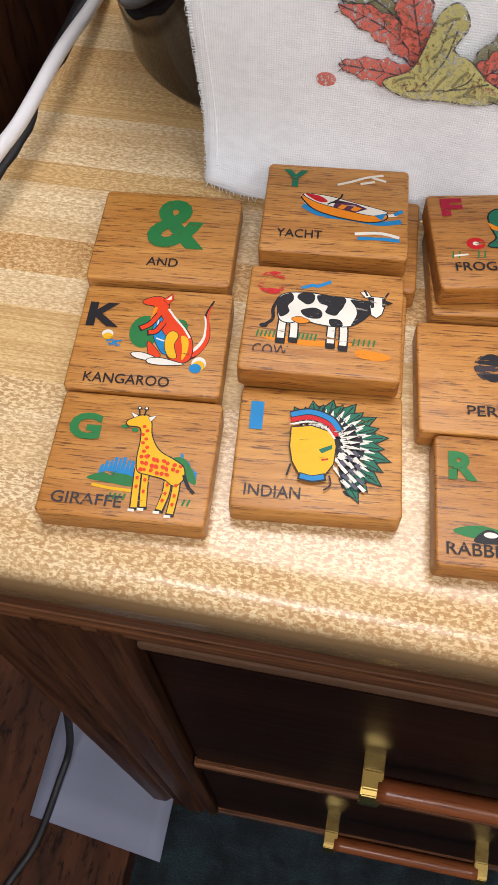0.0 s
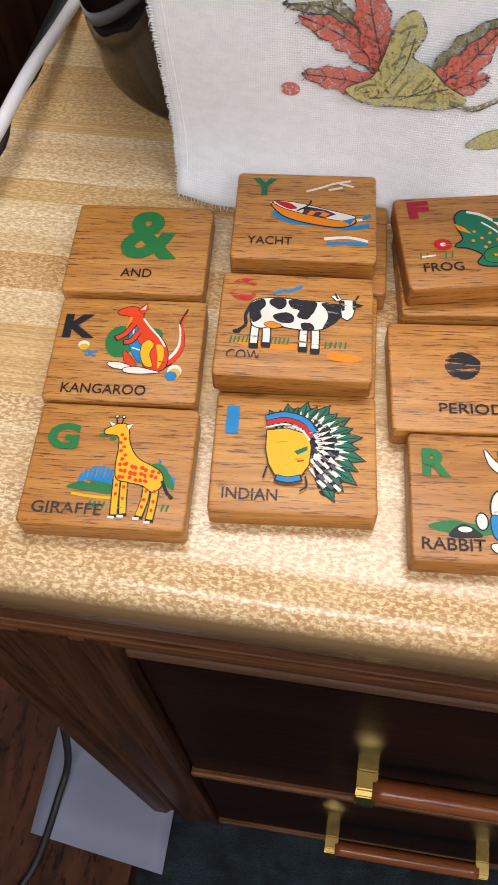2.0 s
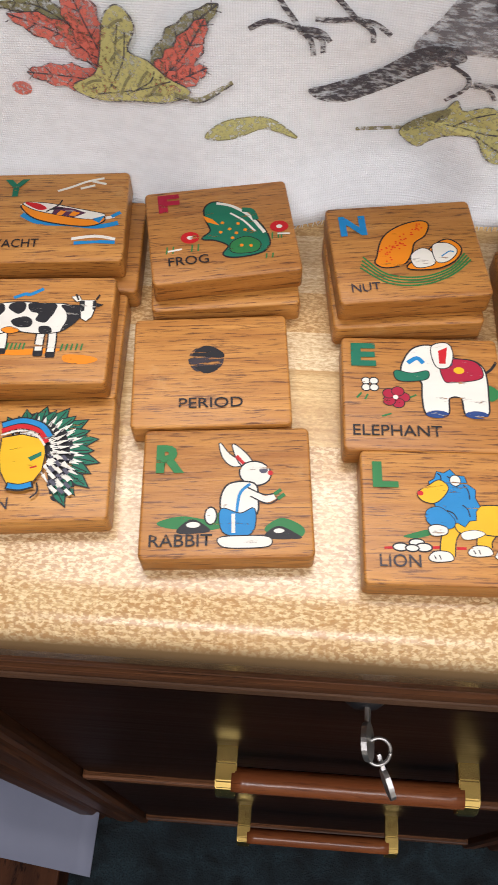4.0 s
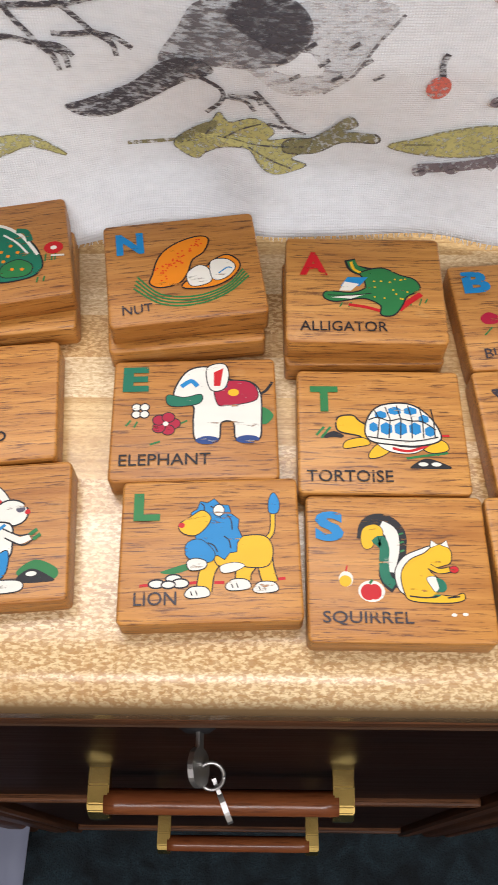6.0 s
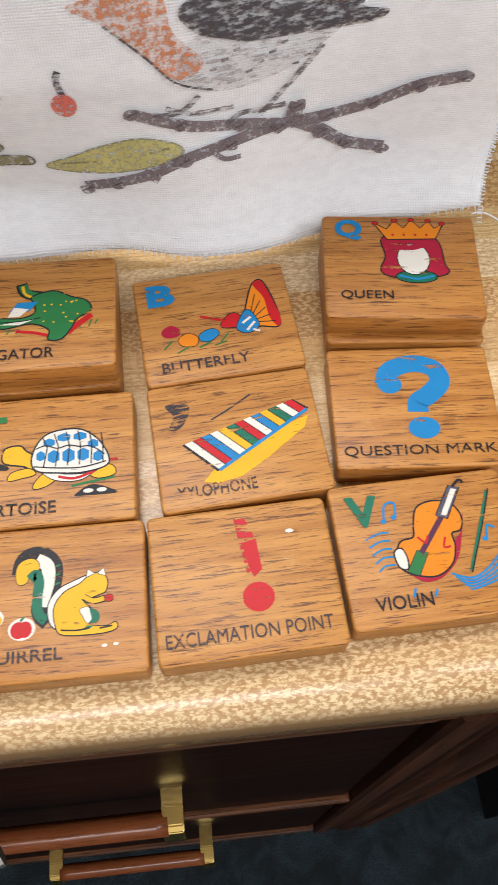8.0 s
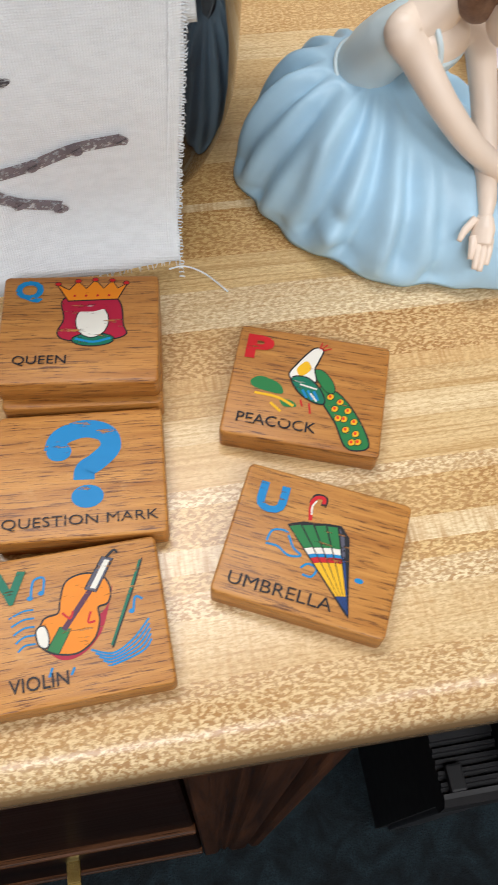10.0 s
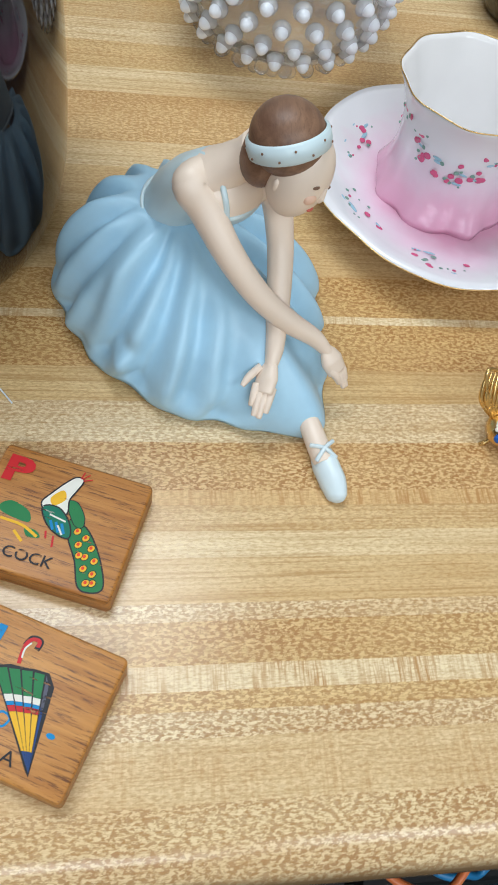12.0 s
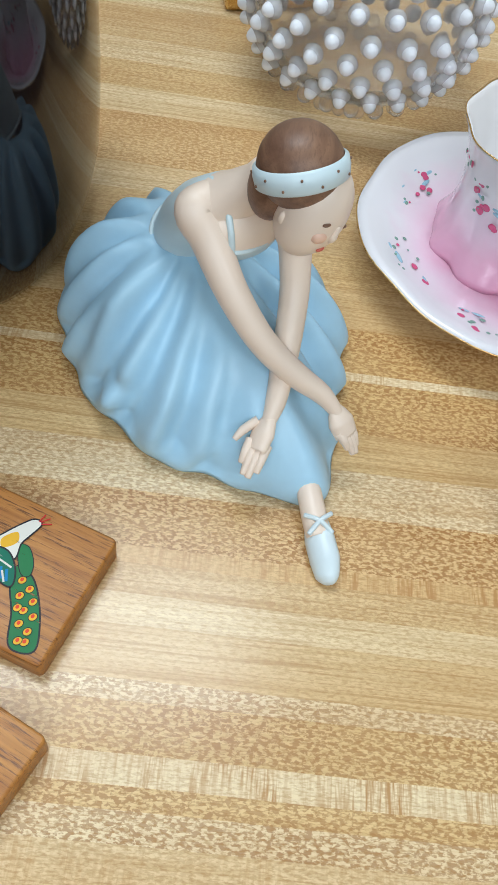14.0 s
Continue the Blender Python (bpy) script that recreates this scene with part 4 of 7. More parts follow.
def art_lion(p):
    p.strokes("red", 1.8, (8, 64, 14, 63.4), (36, 63, 42, 62.6), (52, 63, 58, 63), (88, 62, 94, 61.4))
    p.blob("green", 20, 56, 28, 53, 36, 51, 38, 54, 28, 57)
    for u, v, r in ((18, 63, 4.2), (28, 60, 4.2), (32, 63, 4.6), (25, 63.6, 3.6)):
        p.oval("white", u, v, r, r * 0.5, outline="black", width=1.0)
    p.line("black", [(82, 38), (87, 32), (88, 20)], 3.6)
    p.line("yellow", [(82, 38), (87, 32), (88, 20)], 2.2)
    p.blob("blue", 89, 6, 92, 12, 91, 19, 86, 19, 86, 11, outline="black", width=0.6)
    for pts, foot in ((((54, 46), (48, 56), (46, 68)), (41, 69)), (((78, 46), (70, 56), (69, 62)), (65, 65)), (((82, 46), (83, 56), (85, 64)), (81, 67))):
        p.line("black", pts, 10.0)
        p.line("yellow", pts, 8.4)
        p.blob("white", foot[0] - 6, foot[1], foot[0] - 2, foot[1] - 3.4, foot[0] + 6, foot[1] - 3, foot[0] + 8, foot[1] + 1.6, foot[0], foot[1] + 3, foot[0] - 5, foot[1] + 2.4, outline="black", width=0.8)
        p.strokes("black", 0.7, (foot[0] - 3, foot[1] - 1, foot[0] - 2, foot[1] + 1.6), (foot[0], foot[1] - 1.4, foot[0] + 1, foot[1] + 1.6))
    p.blob("yellow", 52, 40, 62, 36, 76, 34, 84, 36, 87, 44, 84, 53, 74, 54, 64, 52, 54, 52, outline="black", width=0.9)
    p.blob("white", 56, 53, 64, 51, 70, 53, 64, 56.4, 57, 57, outline="black", width=0.5)
    mane = []
    for k in range(22):
        a = 2 * math.pi * k / 22
        r = 1.0 if k % 2 else 0.86
        mane += [53 + 15.5 * r * math.cos(a) + 3 * math.sin(a), 29 + 20 * r * math.sin(a)]
    p.poly("blue", *mane, outline="black", width=0.7)
    p.blob("blue", 36, 38, 44, 36, 52, 44, 50, 50, 40, 49, 35, 45, outline="black", width=0.6)
    for a, b, c, d in ((50, 14, 56, 22), (60, 20, 63, 30), (58, 34, 62, 42), (48, 38, 54, 44), (44, 12, 46, 18)):
        p.strokes("black", 0.8, (a, b, (a + c) / 2 + 1, (b + d) / 2 - 1, c, d))
    p.blob("yellow", 31, 26, 38, 21, 45, 17, 50, 22, 46, 29, 40, 33, 33, 31, outline="black", width=0.8)
    p.oval("red", 32.4, 26.4, 2.0, 1.7)
    p.oval("white", 55, 17, 3.2, 3.6, outline="black", width=0.6)
    p.blob("white", 36, 50, 41, 48, 47, 50, 46, 54, 38, 55, outline="black", width=0.8)


def art_alligator(p):
    p.strokes("green", 1.0, (32, 58, 34, 54), (38, 58, 40, 54), (80, 56, 82, 50), (86, 56, 88, 50), (90, 54, 92, 50))
    p.line("red", [(38, 56), (50, 58), (62, 62)], 2.4)
    p.line("red", [(72, 60), (78, 54), (88, 46)], 4.2)
    p.line("black", [(40, 16), (43, 24), (52, 27), (64, 30)], 8.0)
    p.line("green", [(41, 17), (44, 24), (52, 28), (66, 34)], 6.0)
    p.line("yellow", [(41, 18), (43, 25), (50, 29)], 2.0)
    p.blob("green", 48, 28, 62, 24, 74, 30, 84, 34, 87, 42, 78, 48, 74, 56, 68, 64, 60, 64, 60, 56, 48, 50, 30, 53, 22, 50, 24, 45, 40, 46, 50, 42, 50, 34, outline="black")
    p.poly("blue", 33, 40, 38, 32, 52, 32, 46, 40)
    p.poly("white", 32, 44, 36, 36, 46, 38, 40, 44).poly("white", 26, 50, 40, 48, 52, 46, 40, 51)
    p.strokes("black", 0.8, (24, 48, 40, 48, 54, 46))
    rng = random.Random(5)
    for k in range(16):
        p.oval("yellow", rng.uniform(56, 80), rng.uniform(31, 52), 0.7)


def art_tortoise(p):
    p.blob("black", 14, 46, 20, 43, 26, 46, 24, 48, 14, 48)
    p.strokes("green", 1.6, (9, 46, 14, 40), (12, 48, 18, 40), (64, 62, 76, 60, 90, 58), (82, 54, 84, 60))
    p.blob("black", 66, 68, 76, 62, 88, 66, 90, 69, 70, 69).oval("white", 74, 66, 3, 1.4).oval("white", 82, 66, 3, 1.4)
    p.blob("yellow", 22, 38, 24, 33, 32, 32, 36, 36, 46, 44, 40, 50, 36, 46, 24, 43, outline="black")
    p.blob("yellow", 38, 48, 28, 50, 26, 55, 34, 54, 42, 52, outline="black", width=0.8).blob("yellow", 48, 52, 42, 58, 42, 62, 50, 60, 56, 54, outline="black", width=0.8)
    p.blob("yellow", 78, 50, 88, 50, 90, 56, 80, 58, 74, 54, outline="black", width=0.8)
    p.blob("white", 46, 50, 60, 54, 76, 54, 84, 48, 70, 58, 54, 57, outline="black", width=0.7)
    p.line("red", [(56, 55), (66, 57), (78, 53)], 1.8)
    p.strokes("red", 1.4, (86, 46, 92, 46))
    p.blob("white", 40, 44, 42, 34, 48, 26, 58, 23, 70, 24, 80, 32, 86, 44, 84, 50, 70, 53, 56, 52, 44, 50, outline="black")
    for u, v, a, b in ((50, 31, 3.6, 3), (59, 28, 4, 3), (69, 28, 4, 3), (77, 34, 3.2, 3.2), (45, 40, 2.6, 3.6), (53, 41, 3.6, 4.6), (62, 41, 3.8, 5), (71, 41, 3.6, 4.6), (80, 43, 3.0, 3.8)):
        p.poly("blue", u - a, v - b * 0.5, u, v - b, u + a, v - b * 0.5, u + a, v + b * 0.6, u, v + b, u - a, v + b * 0.6)
    for k in range(6):
        p.strokes("black", 0.8, (46 + k * 7.2, 27 - 3 * math.sin(k * 0.6), 49 + k * 6.8, 34.5), (49 + k * 6.8, 34.5, 47 + k * 7.2, 48))
    p.strokes("black", 0.8, (42, 35, 48, 33, 55, 35.5, 62, 34, 69, 35.5, 76, 36, 84, 42), (41, 47, 54, 49, 70, 50, 85, 47))


def art_squirrel(p):
    p.oval("white", 16, 49, 4.6, 5.2).oval("yellow", 15.6, 50.4, 4.0, 3.8)
    p.strokes("red", 1.0, (16, 44, 17, 40))
    p.oval("white", 32, 57, 8.6, 7.2).oval("red", 30, 57.6, 5.0, 5.4).oval("red", 34, 57.4, 4.4, 5.2)
    p.strokes("green", 1.6, (31, 52, 33, 49.4))
    p.line("black", [(32, 22), (34, 13), (42, 11), (49, 18), (48, 32), (45, 46), (50, 52)], 15.5)
    p.line("white", [(40, 12), (47, 17), (47.5, 28), (45, 38), (44, 44)], 8.5)
    p.blob("yellow", 27, 22, 29, 14, 36, 11, 41, 14, 41, 20, 36, 21, 34, 27, 29, 28, outline="black", width=0.6)
    p.line("deep_green", [(36, 25), (40, 22), (42, 28), (41, 38), (42, 48), (47, 53)], 6.5)
    for v in (18, 24, 30):
        p.strokes("green", 1.2, (52, v, 55, v - 1))
    p.blob("white", 48, 44, 54, 34, 64, 29, 74, 26, 70, 34, 58, 42, 54, 54, 57, 60, 50, 56, outline="black", width=0.9)
    p.blob("yellow", 52, 45, 58, 36, 68, 31, 74, 26, 81, 25, 85, 30, 84, 37, 80, 39, 74, 41, 70, 43, 76, 50, 74, 58, 84, 60, 90, 58, 90, 62, 80, 64, 58, 63, 53, 57, outline="black", width=0.9)
    p.line("black", [(70, 40), (76, 43), (84, 42)], 4.4)
    p.line("yellow", [(69, 39), (76, 43), (83, 42)], 3.0)
    p.blob("white", 68, 48, 73, 47, 76, 52, 73, 57, 70, 53, outline="black", width=0.5)
    p.blob("deep_green", 74, 48, 79, 50, 80, 55, 75, 60, 70, 61, 75, 55)
    p.poly("white", 72, 27, 73, 22, 77, 25, outline="black", width=0.6).poly("white", 79, 25, 83, 22, 84, 27, outline="black", width=0.6)
    p.strokes("black", 1.0, (56, 60, 66, 61, 74, 60), (80, 61, 88, 60))
    p.oval("red", 86, 42, 2.8, 2.2, outline="black", width=0.4)
    p.oval("white", 83, 72, 1.8, 1.1).oval("white", 90, 71.6, 1.8, 1.1)


def art_butterfly(p):
    p.blob("red", 52, 46, 58, 38, 64, 38, 66, 46, 60, 48, outline="black", width=0.8)
    p.blob("orange", 68, 44, 72, 30, 78, 16, 84, 14, 88, 28, 90, 44, 88, 52, 78, 50, 70, 50, outline="black")
    p.blob("red", 78, 16, 84, 14, 88, 28, 91, 46, 88, 52, 84, 44, 83, 28)
    for k in range(5):
        p.strokes("black", 0.7, (70, 46, 78 + k * 2.4, 24 + k * 6))
    p.blob("blue", 64, 44, 70, 36, 74, 40, 76, 50, 68, 54, 62, 50, outline="black", width=0.7)
    p.strokes("white", 1.6, (66, 46, 72, 42), (68, 52, 74, 46), (72, 52, 76, 54))
    p.strokes("red", 2.0, (40, 36, 50, 40, 60, 44))
    p.blob("crimson", 14, 44, 20, 40, 26, 44, 24, 49, 16, 49)
    p.blob("orange", 24, 52, 30, 48, 36, 52, 34, 58, 26, 57, outline="black", width=0.6)
    p.blob("blue", 38, 50, 46, 47, 50, 51, 44, 56, 38, 55, outline="black", width=0.6)
    p.strokes("green", 1.0, (14, 58, 20, 52), (22, 62, 30, 58), (36, 60, 44, 57), (50, 58, 56, 52), (46, 60, 54, 58))


def art_xylophone(p):
    p.poly("yellow", 26, 68, 36, 58, 66, 42, 94, 34, 90, 42, 66, 58, 48, 68, 34, 70)
    p.strokes("thin_black", 1.1, (36, 28, 48, 22, 62, 14))
    p.blob("worn_black", 10, 14, 22, 12, 24, 20, 18, 30, 10, 32, 14, 22)
    n = 13
    cols = ("white", "red", "blue", "white", "yellow", "deep_green", "red", "white", "blue", "yellow", "deep_green", "white", "red", "deep_green")
    a0, a1, b0, b1 = (18, 42), (86, 22), (36, 62), (94, 30)
    q = lambda s, e, t: (s[0] + (e[0] - s[0]) * t, s[1] + (e[1] - s[1]) * t)
    p.poly("black", *q(a0, a1, -0.02), *q(a0, a1, 1.01), *q(b0, b1, 1.02), *q(b0, b1, -0.02))
    for k in range(n):
        t0, t1 = (k + 0.06) / n, (k + 0.94) / n
        p.poly(cols[k], *q(a0, a1, t0), *q(a0, a1, t1), *q(b0, b1, t1), *q(b0, b1, t0))
    p.line("blue", [b0, q(b0, b1, 0.5), b1], 2.0)


def art_exclamation(p):
    p.poly("worn_red", 48, 6, 54, 7, 58, 18, 59, 38, 52, 42, 50, 28)
    p.poly("red", 51, 22, 59, 20, 60, 38, 55, 42, 53, 36)
    p.oval("red", 56, 53, 8.6, 8.2)
    p.oval("white", 78, 18, 2.2, 1.2)


def art_queen(p):
    # crown over a plain oval framed in red
    p.blob("crimson", 44, 20, 56, 16, 76, 16, 84, 24, 86, 42, 88, 50, 76, 54, 50, 54, 42, 48, 46, 36, outline="black")
    p.oval("deep_green", 66, 54, 14, 5, outline="black")
    p.strokes("blue", 1.8, (54, 53, 66, 56, 78, 53))
    p.oval("white", 65, 38, 11, 14, outline="black", width=0.8)
    p.blob("crimson", 50, 30, 56, 22, 66, 24, 76, 22, 80, 32, 74, 28, 66, 30, 58, 30)
    p.poly("orange", 40, 6, 48, 11, 54, 3, 60, 10, 66, 2, 72, 10, 78, 3, 82, 10, 88, 6, 82, 19, 48, 20, outline="black")
    for u, v in ((40, 5), (54, 2.6), (66, 1.6), (78, 2.4), (88, 5)):
        p.oval("red", u, v, 2.0, 1.5, outline="black", width=0.5)
    for u in (52, 60, 68, 76):
        p.oval("red", u, 16, 1.0)


def art_violin(p):
    for k in range(5):
        p.strokes("blue", 1.2, (58 + k * 2, 60 + k * 2.4, 70, 64 + k * 1.6, 82 + k, 58 + k * 2, 92, 48 + k * 3))
        p.strokes("blue", 1.1, (14 + k, 34 + k * 5, 22, 31 + k * 5, 28, 31 + k * 5))
    p.strokes("blue", 1.4, (27, 24, 29, 14, 35, 13, 34, 22), (84, 42, 86, 34, 90, 36), (36, 66, 34, 71), (48, 68, 46, 72))
    p.oval("blue", 26.5, 24, 1.8, 1.4).oval("blue", 33, 22, 1.8, 1.4).oval("blue", 83, 42, 1.8, 1.4)
    p.blob("crimson", 34, 50, 40, 62, 52, 62, 64, 52, 70, 38, 74, 24, 66, 40)
    p.blob("orange", 30, 46, 34, 38, 42, 36, 44, 28, 48, 18, 58, 15, 68, 18, 72, 26, 70, 34, 64, 36, 64, 44, 60, 54, 50, 60, 38, 58, 31, 53, outline="black")
    p.blob("white", 29, 44, 33, 42, 35, 48, 34, 54, 30, 52, outline="black", width=1.2)
    p.poly("green", 34, 56, 42, 44, 48, 46, 40, 59, outline="black", width=0.6)
    p.line("purple", [(44, 46), (62, 24)], 3.2, smooth=False)
    p.poly("grey", 58, 24, 70, 6, 76, 8, 64, 27, outline="black", width=0.7)
    p.poly("white", 61, 24, 71, 8, 74, 9, 64, 25)
    p.strokes("black", 1.6, (72, 7, 77, 3, 79, 5))
    p.strokes("red", 1.3, (44, 36, 48, 40, 50, 36), (60, 38, 58, 44, 62, 44))
    p.line("deep_green", [(92, 12), (82, 34), (70, 60)], 2.2)
    p.strokes("black", 0.9, (93, 11, 84, 32, 70, 61))


def art_peacock(p):
    p.blob("green", 10, 43, 16, 38, 26, 40, 32, 44, 32, 50, 14, 48)
    p.blob("green", 32, 54, 40, 54, 44, 58, 36, 60)
    p.strokes("yellow", 2.0, (14, 52, 30, 53, 42, 58), (26, 58, 34, 64))
    p.strokes("red", 1.4, (46, 52, 48, 58), (52, 54, 54, 62))
    p.blob("green", 58, 40, 70, 42, 82, 54, 92, 70, 95, 80, 88, 84, 80, 82, 72, 66, 62, 52, outline="black")
    for u, v in ((66, 46), (73, 49), (79, 55), (70, 55), (77, 62), (84, 63), (79, 70), (86, 72), (88, 78), (73, 62), (84, 79)):
        p.oval("yellow", u, v, 2.1, 2.5, 30, outline="black", width=0.5)
        p.oval("scarlet", u - 0.3, v - 0.4, 1.1, 1.3)
    p.blob("green", 52, 28, 58, 26, 66, 34, 68, 42, 62, 42, outline="black", width=0.7)
    p.blob("white", 36, 34, 40, 24, 46, 14, 51, 8, 56, 9, 54, 18, 52, 26, 54, 36, 46, 40, outline="black")
    p.blob("yellow", 40, 28, 46, 20, 50, 26, 44, 33)
    p.blob("deep_green", 38, 36, 48, 34, 58, 42, 62, 52, 54, 52, 44, 46, outline="black")
    p.strokes("blue", 1.8, (50, 44, 54, 51), (54, 44, 58, 51), (46, 44, 50, 50))
    p.strokes("white", 1.2, (44, 40, 56, 42), (52, 46, 57, 52))
    p.strokes("red", 0.9, (54, 8, 55, 2), (55, 8, 59, 3), (56, 9, 62, 6))


def art_umbrella(p):
    p.strokes("blue", 1.5, (18, 46, 20, 38, 28, 36, 32, 40, 36, 46, 42, 50, 34, 52, 26, 48, 18, 48), (44, 58, 48, 54, 54, 56, 52, 62, 46, 62))
    p.oval("blue", 82, 56, 3.0, 1.8)
    p.line("black", [(40, 12), (42, 6), (48, 6), (48, 12)], 4.0)
    p.line("red", [(42, 24), (40, 13), (42, 7), (47, 6), (48, 10)], 2.6)
    p.line("white", [(42, 20), (41, 14), (43, 9)], 1.2)
    top = [(30, 32), (38, 29), (46, 27), (54, 25), (62, 24), (68, 30)]
    tip = (80, 80)
    at = lambda q, t: (q[0] + (tip[0] - q[0]) * t, q[1] + (tip[1] - q[1]) * t)
    p.poly("black", 28, 31, 38, 26, 46, 25, 54, 23, 63, 22, 70, 29, 81, 82, 78, 80)
    for k in range(5):
        a, b = top[k], top[k + 1]
        b = (b[0] - 1.4, b[1])
        for t0, t1, ink in ((0.0, 0.26, "green"), (0.26, 0.33, "white"), (0.33, 0.37, "blue"), (0.37, 0.43, "red"), (0.43, 0.80, "yellow"), (0.80, 1.0, "navy")):
            p.poly(ink if k < 4 else ("navy" if t0 > 0.3 else "grey"), *at(a, t0), *at(b, t0), *at(b, t1 - 0.002), *at(a, t1 - 0.002))


def big_sign(key, ob):
    if key == "and":
        lettering("letter", "&", "green", 36, 53, 47, 42, 0.035, ob)
    if key == "question":
        # a bold hook over its dot
        p = Print()
        p.line("blue", [(34, 27), (38, 17), (52, 12), (65, 16), (68, 26), (60, 35), (53, 40), (52, 47)], 12.5)
        p.oval("blue", 37, 27, 7.5, 6.5)
        p.oval("blue", 54, 58, 9.5, 7.5)
        p.done("question_mark", ob)


FACES = {
    # word: u, baseline v, width, ink; letter: text, ink, u, baseline v, height, width
    "and": (("AND", 40, 70, 22, "black"), None, "a green ampersand above the word AND"),
    "kangaroo": (("KANGAROO", 12, 79, 55, "black"), ("K", "black", 5, 35, 20, 22), "a black K and red leaping animal"),
    "giraffe": (("GIRAFFE", 8, 77, 42, "thin_black"), ("G", "green", 8, 34, 19, 20), "a green G and a spotted yellow animal"),
    "yacht": (("YACHT", 11, 71, 31, "black"), ("Y", "deep_green", 11, 23, 17, 18), "a green Y and an orange motor boat"),
    "cow": (("COW", 8, 72, 22, "worn_black"), ("C", "worn_red", 5, 24, 19, 18), "a worn red C and black-and-white animal"),
    "chief": (("INDIAN", 8, 76, 33, "thin_black"), ("I", "blue", 7, 31, 20, 8), "a blue I and a feathered headdress"),
    "frog": (("FROG", 12, 70, 27, "black"), ("F", "crimson", 9, 21, 17, 15), "a crimson F and green spotted shape"),
    "period": (("PERIOD", 30, 71, 40, "black"), None, "a rubbed black full stop"),
    "rabbit": (("RABBIT", 6, 77, 36, "black"), ("R", "green", 8, 30, 19, 17), "a green R and white shape in blue"),
    "nut": (("NUT", 9, 76, 19, "thin_black"), ("N", "blue", 8, 27, 18, 18), "a blue N and an orange peanut"),
    "elephant": (("ELEPHANT", 6, 74, 54, "black"), ("E", "deep_green", 6, 23, 18, 16), "a green E and a white red-rugged animal"),
    "lion": (("LION", 9, 74, 23, "thin_black"), ("L", "green", 7, 25, 17, 15), "a green L and a yellow and blue animal"),
    "alligator": (("ALLIGATOR", 9, 76, 54, "black"), ("A", "red", 9, 32, 19, 18), "a red A and a long green shape"),
    "tortoise": (("TORTOISE", 5, 77, 50, "black"), ("T", "green", 8, 30, 18, 17), "a green T and a blue-shelled animal"),
    "squirrel": (("SQUIRREL", 8, 75, 48, "thin_black"), ("S", "blue", 5, 28, 18, 16), "a blue S and a yellow bushy-tailed animal"),
    "butterfly": (("BUTTERFLY", 11, 76, 55, "thin_black"), ("B", "blue", 8, 24, 18, 18), "a blue B and a red butterfly over flowers"),
    "xylophone": (("XYLOPHONE", 10, 77, 46, "worn_black"), None, "a striped xylophone and worn lettering"),
    "exclamation": (("EXCLAMATION POINT", 5, 75, 88, "thin_black"), None, "a rubbed red exclamation mark"),
    "queen": (("QUEEN", 10, 71, 33, "black"), ("Q", "blue", 8, 22, 18, 18), "a blue Q and golden crown over red hair"),
    "question": (("QUESTION MARK", 5, 77, 90, "black"), None, "a large blue question mark"),
    "violin": (("VIOLIN", 14, 75, 31, "black"), ("V", "deep_green", 8, 27, 19, 19), "a green V and an orange violin"),
    "peacock": (("PEACOCK", 9, 75, 50, "black"), ("P", "red", 6, 26, 19, 18), "a red P and a green feathered tail"),
    "umbrella": (("UMBRELLA", 8, 77, 60, "black"), ("U", "blue", 10, 29, 19, 18), "a blue U and a furled striped umbrella"),
}
ART = {"kangaroo": art_kangaroo, "giraffe": art_giraffe, "yacht": art_yacht, "cow": art_cow, "chief": art_chief, "frog": art_frog, "period": art_period, "rabbit": art_rabbit,
       "nut": art_nut, "elephant": art_elephant, "lion": art_lion, "alligator": art_alligator, "tortoise": art_tortoise, "squirrel": art_squirrel, "butterfly": art_butterfly,
       "xylophone": art_xylophone, "exclamation": art_exclamation, "queen": art_queen, "violin": art_violin, "peacock": art_peacock, "umbrella": art_umbrella}
ART_SIZE = {"squirrel": (0.84, (48, 52)), "lion": (0.92, (56, 50)), "alligator": (0.92, (56, 46)), "kangaroo": (0.95, (60, 48)), "giraffe": (0.95, (66, 50)), "tortoise": (0.95, (54, 48)), "peacock": (0.93, (56, 46)), "umbrella": (0.88, (58, 46)), "queen": (0.92, (-24, 26)), "violin": (0.95, (54, 40)), "frog": (1.06, (60, 46)), "cow": (1.04, (50, 44))}
for key, x, y, turn, layer in TILES:
    ob = tile(key, x, y, turn, layer)
    word, letter, says = FACES[key]
    tagged(ob, "wooden tile with " + says, "letter tile", "alphabet tiles")
    lettering("printed_word", word[0], word[4], word[1], word[2], 7.6, word[3], 0.0 if "M" in word[0] or "W" in word[0] else 0.008, ob)
    if letter:
        lettering("printed_letter", letter[0], letter[1], letter[2], letter[3], letter[4], letter[5], 0.05 if letter[0] in "BFERSGC" else 0.045, ob)
    big_sign(key, ob)
    if key in ART:
        size, middle = ART_SIZE.get(key, (1.0, (50, 42)))
        p = Print(size=size, middle=middle)
        ART[key](p)
        p.done("printed_picture", ob)


